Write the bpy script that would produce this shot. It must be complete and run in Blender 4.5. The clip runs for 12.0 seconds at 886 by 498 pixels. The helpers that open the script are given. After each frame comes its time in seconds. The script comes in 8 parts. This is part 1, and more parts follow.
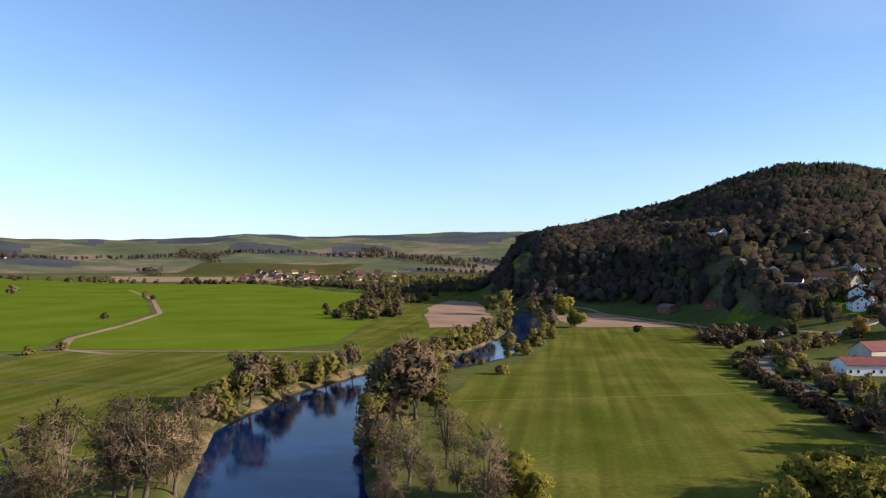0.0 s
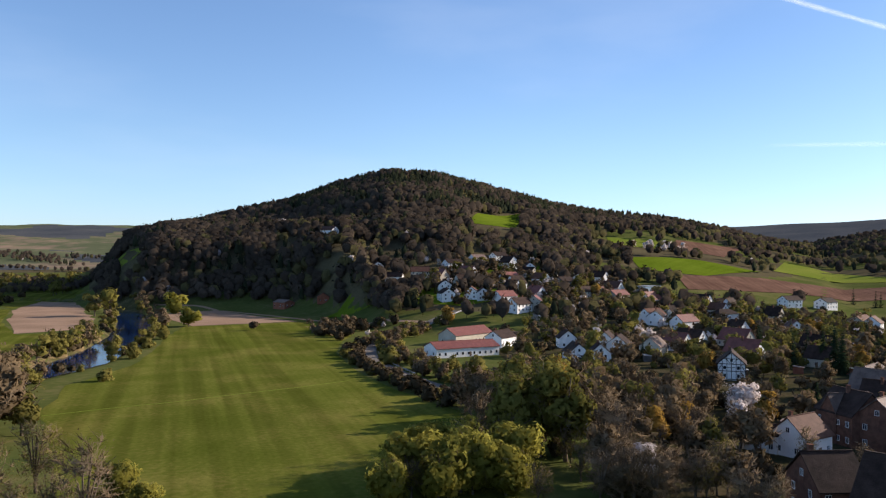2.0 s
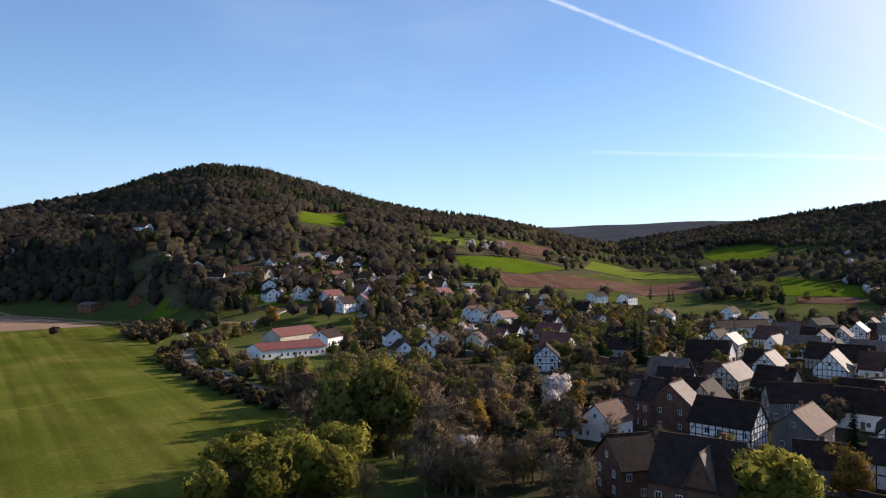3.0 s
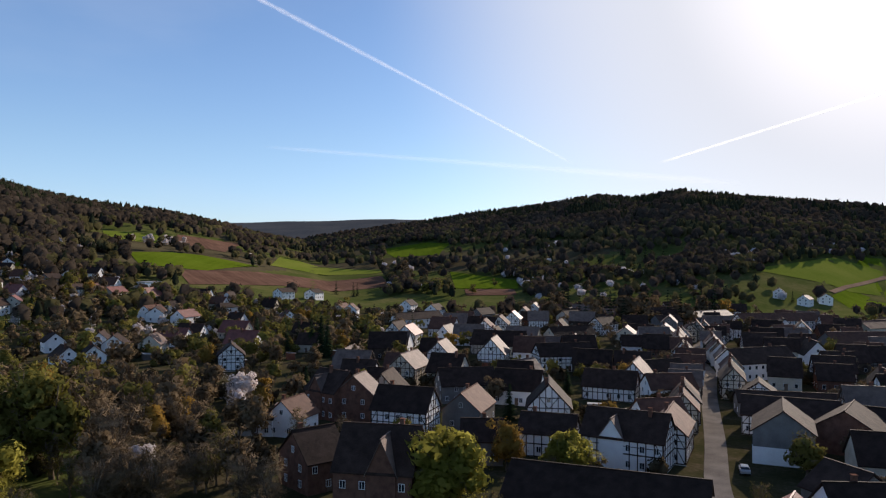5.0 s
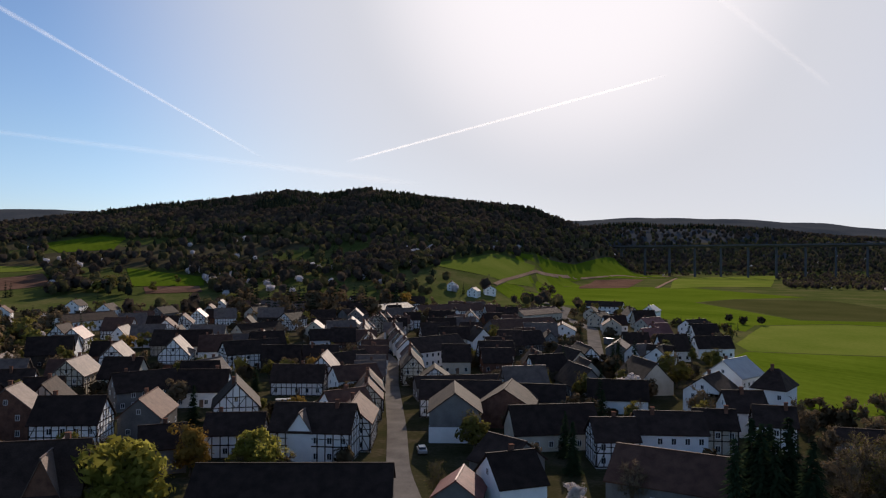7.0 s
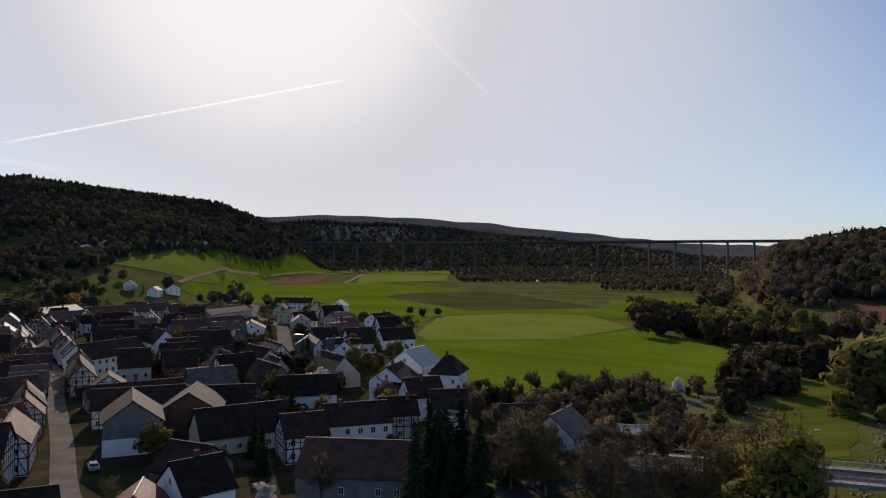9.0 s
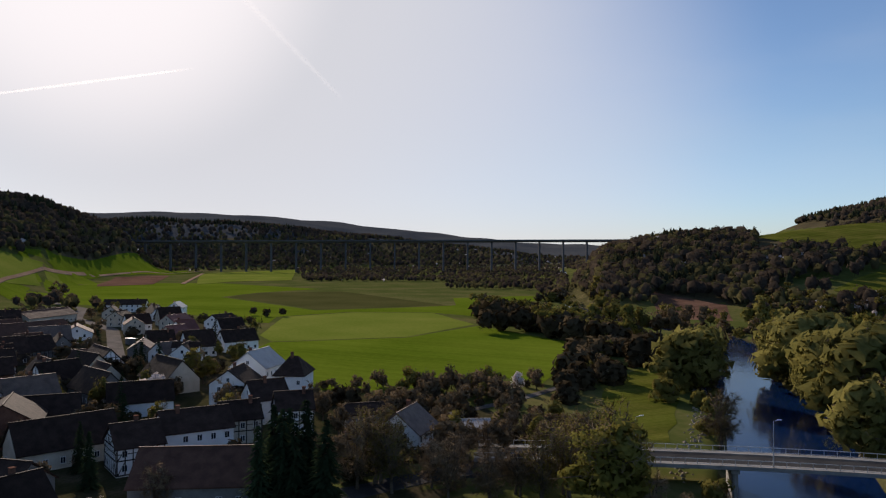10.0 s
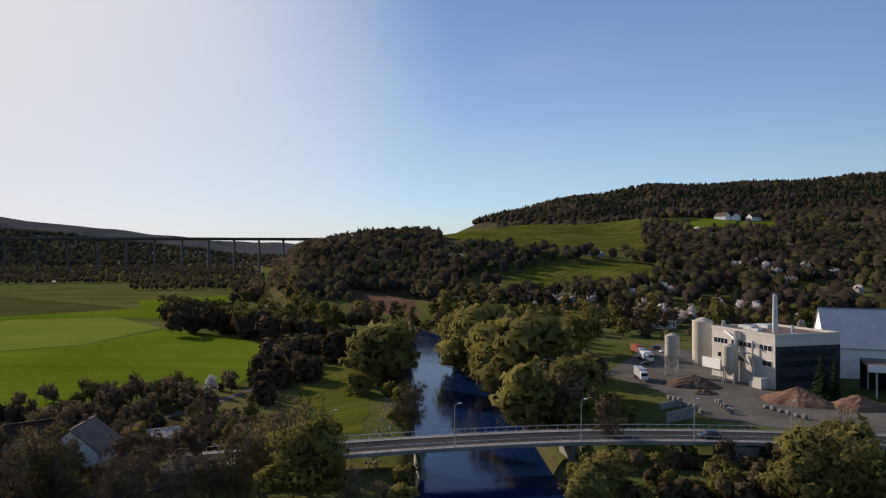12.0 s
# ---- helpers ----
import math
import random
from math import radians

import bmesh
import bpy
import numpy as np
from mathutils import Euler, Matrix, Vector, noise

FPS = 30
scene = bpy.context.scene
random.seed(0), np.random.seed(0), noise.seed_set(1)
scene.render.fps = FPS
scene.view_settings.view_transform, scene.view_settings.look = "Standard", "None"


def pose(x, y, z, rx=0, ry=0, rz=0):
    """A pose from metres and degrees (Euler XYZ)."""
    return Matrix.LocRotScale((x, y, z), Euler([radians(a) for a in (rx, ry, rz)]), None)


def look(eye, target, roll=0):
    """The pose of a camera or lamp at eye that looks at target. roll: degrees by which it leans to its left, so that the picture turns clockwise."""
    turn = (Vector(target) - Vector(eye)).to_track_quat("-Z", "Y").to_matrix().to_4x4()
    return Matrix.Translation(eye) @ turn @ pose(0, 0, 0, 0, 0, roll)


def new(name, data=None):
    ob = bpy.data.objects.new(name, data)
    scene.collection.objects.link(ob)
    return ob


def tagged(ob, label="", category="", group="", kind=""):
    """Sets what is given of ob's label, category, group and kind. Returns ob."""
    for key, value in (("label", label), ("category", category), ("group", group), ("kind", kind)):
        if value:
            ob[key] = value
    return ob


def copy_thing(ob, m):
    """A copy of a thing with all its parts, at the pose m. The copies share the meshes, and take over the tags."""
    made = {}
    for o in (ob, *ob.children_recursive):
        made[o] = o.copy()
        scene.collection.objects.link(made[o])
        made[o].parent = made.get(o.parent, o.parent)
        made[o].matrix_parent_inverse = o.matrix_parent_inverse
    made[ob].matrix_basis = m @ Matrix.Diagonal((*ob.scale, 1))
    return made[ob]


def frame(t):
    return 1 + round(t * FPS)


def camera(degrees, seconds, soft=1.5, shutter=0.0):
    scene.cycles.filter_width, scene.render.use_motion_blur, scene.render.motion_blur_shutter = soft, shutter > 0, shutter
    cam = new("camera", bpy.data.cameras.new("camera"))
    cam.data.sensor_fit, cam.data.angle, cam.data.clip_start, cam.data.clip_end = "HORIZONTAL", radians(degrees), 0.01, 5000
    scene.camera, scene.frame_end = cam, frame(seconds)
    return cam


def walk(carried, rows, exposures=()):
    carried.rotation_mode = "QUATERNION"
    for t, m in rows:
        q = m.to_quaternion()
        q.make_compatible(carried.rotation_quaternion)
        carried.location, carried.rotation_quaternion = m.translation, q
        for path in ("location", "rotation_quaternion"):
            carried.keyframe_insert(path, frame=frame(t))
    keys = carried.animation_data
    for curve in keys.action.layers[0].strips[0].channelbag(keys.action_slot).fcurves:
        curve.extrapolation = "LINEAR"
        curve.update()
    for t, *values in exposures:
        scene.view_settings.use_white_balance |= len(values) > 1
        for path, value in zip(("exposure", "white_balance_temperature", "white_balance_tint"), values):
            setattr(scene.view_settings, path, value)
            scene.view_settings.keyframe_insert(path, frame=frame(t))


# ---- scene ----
# ---- camera: a hovering eye that turns through the valley ----
EYE = 40.0
cam = camera(61.5, 12.0, soft=1.2)
ROWS = [
    (0.0, 0.0, 1.0, -0.27), (0.5, -6.96, 0.9, -0.38), (1.0, -14.16, 0.88, -0.4), (1.5, -21.49, 0.88, -0.34),
    (2.0, -28.88, 0.87, -0.3), (2.5, -36.07, 0.86, -0.24), (3.0, -42.16, 0.85, -0.22), (3.5, -48.16, 0.82, -0.22),
    (4.0, -54.09, 0.76, -0.21), (4.5, -59.98, 0.7, -0.21), (5.0, -65.88, 0.65, -0.22), (5.5, -71.78, 0.6, -0.26),
    (6.0, -77.7, 0.52, -0.28), (6.5, -83.61, 0.47, -0.29), (7.0, -89.44, 0.42, -0.31), (7.5, -95.31, 0.38, -0.31),
    (8.0, -101.2, 0.34, -0.28), (8.5, -107.09, 0.31, -0.26), (9.0, -112.96, 0.28, -0.27), (9.5, -118.8, 0.25, -0.31),
    (10.0, -124.71, 0.25, -0.31), (10.5, -130.57, 0.24, -0.32), (11.0, -136.43, 0.24, -0.3), (11.5, -142.3, 0.25, -0.27),
    (12.0, -147.75, 0.23, -0.22),
]
EXPOSURES = [(0.0, 0.72, 6500, 18), (2.5, 0.58, 6500, 18), (5.5, 0.13, 6550, 19), (9.0, -0.12, 6700, 19), (11.2, 0.06, 6750, 19), (11.35, 0.04, 7700, 56), (11.5, 0.04, 7700, 54), (11.65, 0.05, 6800, 19), (12.0, 0.05, 6800, 19)]
walk(cam, [(t, pose(0, 0, EYE, 90 + pitch, roll, yaw)) for t, yaw, pitch, roll in ROWS], EXPOSURES)

# ---- light: a low clear spring sun ----
SUN_BEARING, SUN_HEIGHT = 99.5, 22.0
world = bpy.data.worlds.new("sky")
scene.world = world
world.use_nodes = True
wn = world.node_tree
sky = wn.nodes.new("ShaderNodeTexSky")
sky.sky_type = "NISHITA"
sky.sun_disc = False
sky.sun_elevation = radians(SUN_HEIGHT)
sky.sun_rotation = radians(SUN_BEARING)
sky.altitude = 200
sky.air_density, sky.dust_density, sky.ozone_density = 1.0, 0.45, 2.2
wn.nodes["Background"].inputs["Strength"].default_value = 0.105
SUN_WAY = (math.cos(radians(SUN_HEIGHT)) * math.sin(radians(SUN_BEARING)), math.cos(radians(SUN_HEIGHT)) * math.cos(radians(SUN_BEARING)), math.sin(radians(SUN_HEIGHT)))
way = wn.nodes.new("ShaderNodeTexCoord").outputs["Generated"]


def sky_step(value, a, b, to_a, to_b):
    node = wn.nodes.new("ShaderNodeMapRange")
    node.interpolation_type = "SMOOTHSTEP"
    for name, v in (("From Min", a), ("From Max", b), ("To Min", to_a), ("To Max", to_b)):
        node.inputs[name].default_value = v
    wn.links.new(value, node.inputs["Value"])
    return node.outputs["Result"]


def sky_mix(kind, fac, c1, c2):
    node = wn.nodes.new("ShaderNodeMixRGB")
    node.blend_type = kind
    for name, v in (("Fac", fac), ("Color1", c1), ("Color2", c2)):
        if isinstance(v, (int, float)):
            node.inputs[name].default_value = v
        elif isinstance(v, tuple):
            node.inputs[name].default_value = (*v, 1)
        else:
            wn.links.new(v, node.inputs[name])
    return node.outputs["Color"]


# clear blue, paler low over the horizon
air = sky_mix("MULTIPLY", 1.0, sky.outputs["Color"], (0.925, 1.09, 1.22))
dot = wn.nodes.new("ShaderNodeVectorMath")
dot.operation = "DOT_PRODUCT"
dot.inputs[1].default_value = SUN_WAY
wn.links.new(way, dot.inputs[0])
toward = dot.outputs["Value"]
air = sky_mix("MULTIPLY", sky_step(toward, 0.3, 0.8, 0.0, 1.0), air, (0.76, 0.79, 0.82))
up = wn.nodes.new("ShaderNodeSeparateXYZ")
wn.links.new(way, up.inputs["Vector"])
air = sky_mix("MULTIPLY", sky_step(up.outputs["Z"], 0.0, 0.16, 1.0, 0.0), air, (0.92, 0.97, 1.16))
# thin streaks of high cloud
wisp = wn.nodes.new("ShaderNodeTexNoise")
wisp.inputs["Scale"].default_value, wisp.inputs["Detail"].default_value = 2.2, 6.0
wisp_map = wn.nodes.new("ShaderNodeMapping")
wisp_map.inputs["Rotation"].default_value = (0.3, 0.25, 0.4)
wisp_map.inputs["Scale"].default_value = (1.0, 1.6, 4.0)
wn.links.new(way, wisp_map.inputs["Vector"])
wn.links.new(wisp_map.outputs["Vector"], wisp.inputs["Vector"])
# the veil round the sun: even and pale far out, white close in
veil = sky_step(toward, 0.79, 0.99, 0.0, 1.0)
air = sky_mix("MIX", sky_step(wisp.outputs["Fac"], 0.45, 0.75, 0.0, 0.10), air, (5.6, 6.4, 7.2))
cirrus = wn.nodes.new("ShaderNodeVectorMath")
cirrus.operation = "DOT_PRODUCT"
cirrus.inputs[1].default_value = (math.cos(radians(10)) * math.sin(radians(121)), math.cos(radians(10)) * math.cos(radians(121)), math.sin(radians(10)))
wn.links.new(way, cirrus.inputs[0])
air = sky_mix("MIX", sky_step(cirrus.outputs["Value"], 0.88, 0.995, 0.0, 0.65), air, (6.1, 6.6, 7.1))
air = sky_mix("MIX", veil, air, sky_mix("MIX", sky_step(toward, 0.955, 0.998, 0.0, 1.0), (6.3, 6.75, 7.05), (9.2, 9.3, 9.3)))
wn.links.new(air, wn.nodes["Background"].inputs["Color"])
sun_data = bpy.data.lights.new("sun", "SUN")
sun_data.energy, sun_data.angle, sun_data.color = 4.9, radians(0.6), (1.0, 0.9, 0.74)
sun = new("sun", sun_data)
_b, _e = radians(SUN_BEARING), radians(SUN_HEIGHT)
sun.matrix_world = look((1500 * math.sin(_b), 1500 * math.cos(_b), 600), (1500 * math.sin(_b) - math.sin(_b) * math.cos(_e), 1500 * math.cos(_b) - math.cos(_b) * math.cos(_e), 600 - math.sin(_e)))


# ---- materials ----
def mat(name, c1, c2, scale=1.0, rough=0.8, bump=0.2, fine=8.0, metal=0.0, coords="Object", per_object=0.0, per_island=0.0, spec=0.0, c3=None, wave=None, trans=0.0):
    """Two colours mixed by a coarse and a fine noise, with a bump; sizes in metres."""
    m = bpy.data.materials.new(name)
    m.use_nodes = True
    n, l = m.node_tree.nodes, m.node_tree.links
    b = n["Principled BSDF"]
    b.inputs["Roughness"].default_value, b.inputs["Metallic"].default_value = rough, metal
    b.inputs["Specular IOR Level"].default_value = spec
    tc = n.new("ShaderNodeTexCoord")
    geo = n.new("ShaderNodeNewGeometry")
    where = geo.outputs["Position"] if coords == "World" else tc.outputs["Object"]
    big, small = n.new("ShaderNodeTexNoise"), n.new("ShaderNodeTexNoise")
    for node, s in ((big, 1.0 / scale), (small, fine / scale)):
        node.inputs["Scale"].default_value, node.inputs["Detail"].default_value = s, 5.0
        l.new(where, node.inputs["Vector"])
    add = n.new("ShaderNodeMath")
    add.operation = "MULTIPLY_ADD"
    l.new(small.outputs["Fac"], add.inputs[0])
    add.inputs[1].default_value = 0.55
    l.new(big.outputs["Fac"], add.inputs[2])
    ramp = n.new("ShaderNodeValToRGB")
    ramp.color_ramp.elements[0].position, ramp.color_ramp.elements[1].position = 0.55, 0.98
    ramp.color_ramp.elements[0].color, ramp.color_ramp.elements[1].color = (*c1, 1), (*c2, 1)
    if c3:
        e = ramp.color_ramp.elements.new(0.78)
        e.color = (*c3, 1)
    l.new(add.outputs[0], ramp.inputs["Fac"])
    out = ramp.outputs["Color"]
    if wave:
        w = n.new("ShaderNodeTexNoise")
        w.inputs["Scale"].default_value, w.inputs["Detail"].default_value = 1.0, 2.0
        mp = n.new("ShaderNodeMapping")
        mp.vector_type = "TEXTURE"
        mp.inputs["Rotation"].default_value = (0, 0, radians(wave[2]))
        mp.inputs["Scale"].default_value = (wave[0], wave[1], 10.0)
        l.new(where, mp.inputs["Vector"])
        l.new(mp.outputs["Vector"], w.inputs["Vector"])
        band = n.new("ShaderNodeMapRange")
        band.inputs["From Min"].default_value, band.inputs["From Max"].default_value = 0.38, 0.62
        l.new(w.outputs["Fac"], band.inputs["Value"])
        mix = n.new("ShaderNodeMixRGB")
        mix.blend_type = "MULTIPLY"
        mix.inputs["Fac"].default_value = wave[3]
        l.new(out, mix.inputs["Color1"])
        l.new(band.outputs["Result"], mix.inputs["Color2"])
        out = mix.outputs["Color"]
    if per_object or per_island:
        hsv = n.new("ShaderNodeHueSaturation")
        mr = n.new("ShaderNodeMapRange")
        amount = per_object or per_island
        mr.inputs["To Min"].default_value, mr.inputs["To Max"].default_value = 1 - amount, 1 + amount
        if per_object:
            l.new(n.new("ShaderNodeObjectInfo").outputs["Random"], mr.inputs["Value"])
        else:
            l.new(geo.outputs["Random Per Island"], mr.inputs["Value"])
        l.new(mr.outputs["Result"], hsv.inputs["Value"])
        l.new(out, hsv.inputs["Color"])
        out = hsv.outputs["Color"]
    l.new(out, b.inputs["Base Color"])
    if bump:
        bp = n.new("ShaderNodeBump")
        bp.inputs["Strength"].default_value, bp.inputs["Distance"].default_value = bump, min(scale * 0.1, 0.25)
        l.new(add.outputs[0], bp.inputs["Height"])
        l.new(bp.outputs["Normal"], b.inputs["Normal"])
    if trans:
        tr = n.new("ShaderNodeBsdfTranslucent")
        l.new(out, tr.inputs["Color"])
        ms = n.new("ShaderNodeMixShader")
        ms.inputs["Fac"].default_value = trans
        l.new(b.outputs["BSDF"], ms.inputs[1])
        l.new(tr.outputs["BSDF"], ms.inputs[2])
        l.new(ms.outputs["Shader"], n["Material Output"].inputs["Surface"])
    return m


M = {}
M["earth"] = mat("valley_grass", (0.062, 0.078, 0.02), (0.13, 0.118, 0.045), 40, 0.95, 0.4, 12, coords="World", c3=(0.085, 0.096, 0.028))
M["meadow"] = mat("meadow_grass", (0.078, 0.094, 0.013), (0.165, 0.15, 0.034), 25, 0.9, 0.5, 20, coords="World", c3=(0.108, 0.118, 0.02), wave=(4.5, 160.0, -9.5, 0.3))
M["crop"] = mat("young_crop", (0.082, 0.125, 0.009), (0.128, 0.172, 0.016), 60, 0.9, 0.4, 25, coords="World", wave=(4.5, 240.0, -62.0, 0.12))
M["crop_pale"] = mat("pale_crop", (0.115, 0.155, 0.02), (0.175, 0.195, 0.036), 50, 0.9, 0.4, 25, coords="World")
M["crop_dark"] = mat("dark_crop", (0.055, 0.06, 0.018), (0.085, 0.08, 0.028), 50, 0.95, 0.4, 25, coords="World")
M["plough"] = mat("ploughed_soil", (0.12, 0.066, 0.046), (0.2, 0.115, 0.08), 30, 0.95, 0.6, 25, coords="World", wave=(3.5, 120.0, -35.0, 0.25))
M["soil_pale"] = mat("pale_soil", (0.22, 0.145, 0.095), (0.33, 0.22, 0.15), 30, 0.95, 0.5, 25, coords="World")
M["yard"] = mat("gravel_yard", (0.085, 0.078, 0.07), (0.15, 0.138, 0.125), 12, 0.9, 0.4, 20, coords="World")
M["garden"] = mat("village_garden_ground", (0.032, 0.034, 0.015), (0.085, 0.066, 0.042), 9, 0.95, 0.6, 10, coords="World", c3=(0.05, 0.045, 0.022))
M["asphalt"] = mat("asphalt", (0.035, 0.035, 0.036), (0.065, 0.064, 0.063), 6, 0.85, 0.2, 25, coords="World")
M["street"] = mat("street_paving", (0.12, 0.105, 0.092), (0.2, 0.178, 0.155), 5, 0.8, 0.3, 25, coords="World")
M["woodfloor"] = mat("woodland_floor", (0.06, 0.05, 0.03), (0.11, 0.092, 0.05), 50, 0.95, 0.5, 18, coords="World")
M["bankstone"] = mat("bank_stones", (0.16, 0.14, 0.11), (0.34, 0.29, 0.22), 2, 0.9, 0.8, 8, coords="World")
M["bank"] = mat("muddy_bank_grass", (0.05, 0.045, 0.025), (0.14, 0.115, 0.06), 7, 0.95, 0.7, 10, coords="World", c3=(0.08, 0.075, 0.03))
M["reed"] = mat("dry_reed_grass", (0.1, 0.075, 0.038), (0.22, 0.16, 0.08), 8, 0.95, 0.6, 12, coords="World")
M["concrete"] = mat("concrete", (0.16, 0.152, 0.14), (0.27, 0.255, 0.235), 3, 0.85, 0.3, 15, spec=0.4)
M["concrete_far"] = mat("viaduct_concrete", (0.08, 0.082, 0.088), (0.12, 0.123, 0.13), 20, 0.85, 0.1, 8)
M["plaster_white"] = mat("white_plaster", (0.74, 0.72, 0.69), (0.85, 0.83, 0.8), 2.5, 0.85, 0.1, 12, per_object=0.06)
M["plaster_cream"] = mat("cream_plaster", (0.42, 0.37, 0.29), (0.55, 0.49, 0.4), 2.5, 0.85, 0.1, 12, per_object=0.1)
M["works_render"] = mat("pale_factory_render", (0.46, 0.43, 0.38), (0.58, 0.545, 0.49), 4, 0.85, 0.1, 12)
M["plaster_grey"] = mat("grey_plaster", (0.12, 0.115, 0.11), (0.19, 0.18, 0.17), 2.5, 0.85, 0.1, 12, per_object=0.1)
M["brick"] = mat("red_brick", (0.1, 0.05, 0.036), (0.19, 0.095, 0.065), 1.2, 0.85, 0.3, 10, per_object=0.1)
M["roof_dark"] = mat("dark_roof_tiles", (0.022, 0.013, 0.01), (0.05, 0.03, 0.023), 1.6, 0.8, 0.4, 9, per_object=0.25, spec=0.1)
M["roof_brown"] = mat("brown_roof_tiles", (0.075, 0.035, 0.024), (0.13, 0.064, 0.044), 1.6, 0.75, 0.4, 9, per_object=0.2, spec=0.12)
M["roof_red"] = mat("red_roof_tiles", (0.12, 0.034, 0.024), (0.2, 0.06, 0.042), 1.6, 0.6, 0.4, 9, per_object=0.15, spec=0.4)
M["roof_metal"] = mat("pale_sheet_roof", (0.3, 0.29, 0.28), (0.4, 0.39, 0.38), 3, 0.42, 0.15, 8, metal=0.0, spec=0.25)
# Sun glare on tile slopes put into the base colour; plain slate too.
M["roof_slate"] = mat("slate_and_sunlit_tile_roof", (0.1, 0.07, 0.058), (0.18, 0.125, 0.1), 1.6, 0.65, 0.4, 9, per_object=0.2, spec=0.12)
M["timber"] = mat("dark_timber", (0.035, 0.026, 0.02), (0.07, 0.05, 0.04), 0.8, 0.8, 0.3, 10)
M["wood_wall"] = mat("red_brown_boarding", (0.22, 0.075, 0.045), (0.3, 0.12, 0.075), 1.5, 0.8, 0.3, 12)
M["wood_dark"] = mat("weathered_dark_boarding", (0.04, 0.03, 0.024), (0.085, 0.065, 0.05), 1.5, 0.85, 0.3, 12, per_object=0.15)
M["frame"] = mat("white_window_frame", (0.7, 0.7, 0.68), (0.78, 0.78, 0.76), 1, 0.5, 0.05, 5, spec=0.4)
M["door"] = mat("brown_door", (0.12, 0.07, 0.04), (0.18, 0.11, 0.07), 1, 0.6, 0.1, 8, spec=0.4)
M["metal"] = mat("galvanised_metal", (0.42, 0.43, 0.44), (0.55, 0.55, 0.56), 2, 0.45, 0.1, 8, metal=0.6, spec=0.4)
M["bark"] = mat("grey_brown_bark", (0.075, 0.058, 0.043), (0.15, 0.12, 0.088), 1.2, 0.95, 0.6, 8, per_object=0.15)
M["twigs"] = mat("bare_twigs", (0.115, 0.085, 0.055), (0.22, 0.162, 0.102), 2, 0.95, 0, 6, per_object=0.2)
M["leaf_olive"] = mat("olive_spring_leaves", (0.11, 0.098, 0.025), (0.19, 0.165, 0.046), 3, 0.8, 0.6, 7, per_object=0.18, trans=0.35)
M["leaf_sallow"] = mat("olive_willow_leaves", (0.15, 0.14, 0.04), (0.25, 0.222, 0.07), 3, 0.8, 0.6, 7, per_object=0.15, trans=0.45)
M["leaf_yellow"] = mat("yellow_green_leaves", (0.205, 0.195, 0.036), (0.32, 0.29, 0.062), 3, 0.8, 0.6, 7, per_object=0.15, trans=0.62)
M["leaf_green"] = mat("fresh_green_leaves", (0.11, 0.105, 0.025), (0.2, 0.178, 0.045), 3, 0.8, 0.6, 7, per_object=0.2, trans=0.35)
M["leaf_brown"] = mat("russet_buds", (0.1, 0.072, 0.045), (0.19, 0.138, 0.08), 3, 0.85, 0.6, 7, per_object=0.2, trans=0.3)
M["leaf_orange"] = mat("orange_brown_leaves", (0.22, 0.13, 0.03), (0.34, 0.21, 0.05), 3, 0.85, 0.6, 7, per_object=0.15, trans=0.35)
M["leaf_dark"] = mat("dark_bare_bush_twigs", (0.045, 0.034, 0.021), (0.09, 0.068, 0.038), 3, 0.9, 0.6, 7, per_object=0.2, trans=0.1)
M["blossom"] = mat("white_blossom", (0.55, 0.48, 0.45), (0.74, 0.67, 0.64), 2, 0.8, 0.6, 7, per_object=0.08, trans=0.35)
M["needles"] = mat("dark_needles", (0.014, 0.024, 0.012), (0.035, 0.05, 0.022), 2, 0.85, 0.6, 7, per_object=0.2)
M["wood_brown"] = mat("bare_wood_crowns", (0.056, 0.044, 0.034), (0.112, 0.087, 0.064), 45, 0.95, 0.5, 32, coords="World", per_island=0.15, trans=0.45)
M["wood_conifer"] = mat("conifer_crowns", (0.022, 0.028, 0.016), (0.045, 0.049, 0.027), 45, 0.95, 0.5, 32, coords="World", per_island=0.15, trans=0.25)
M["wood_olive"] = mat("budding_wood_crowns", (0.088, 0.08, 0.036), (0.145, 0.126, 0.056), 45, 0.95, 0.5, 32, coords="World", per_island=0.15, trans=0.45)
# Bluish grey of distant haze is mixed into the woodland's base colour.
M["hazed_far_wood"] = mat("distant_woods_with_haze", (0.055, 0.062, 0.07), (0.09, 0.092, 0.092), 170, 0.95, 0.8, 14, coords="World")
M["far_land"] = mat("distant_fields", (0.08, 0.095, 0.05), (0.24, 0.17, 0.12), 260, 0.95, 0.3, 6, coords="World", c3=(0.11, 0.12, 0.065))
M["black"] = mat("opening_shade", (0.01, 0.01, 0.011), (0.02, 0.02, 0.022), 1, 0.7, 0, 5)
M["car_dark"] = mat("dark_car_paint", (0.012, 0.013, 0.016), (0.02, 0.02, 0.024), 1, 0.25, 0, 5, spec=0.5)
M["car_white"] = mat("white_car_paint", (0.7, 0.7, 0.7), (0.76, 0.76, 0.76), 1, 0.3, 0, 5, spec=0.5)
M["car_silver"] = mat("silver_car_paint", (0.4, 0.41, 0.42), (0.46, 0.46, 0.47), 1, 0.3, 0, 5, metal=0.5, spec=0.5)
M["rubber"] = mat("tyre_rubber", (0.015, 0.015, 0.015), (0.03, 0.03, 0.03), 0.5, 0.9, 0, 5)
M["solar"] = mat("dark_felt_and_wall_shade", (0.03, 0.032, 0.035), (0.06, 0.06, 0.065), 3, 0.5, 0, 5)
M["blue_roof"] = mat("blue_grey_sheet_roof", (0.20, 0.25, 0.32), (0.26, 0.31, 0.38), 6, 0.5, 0.1, 5)
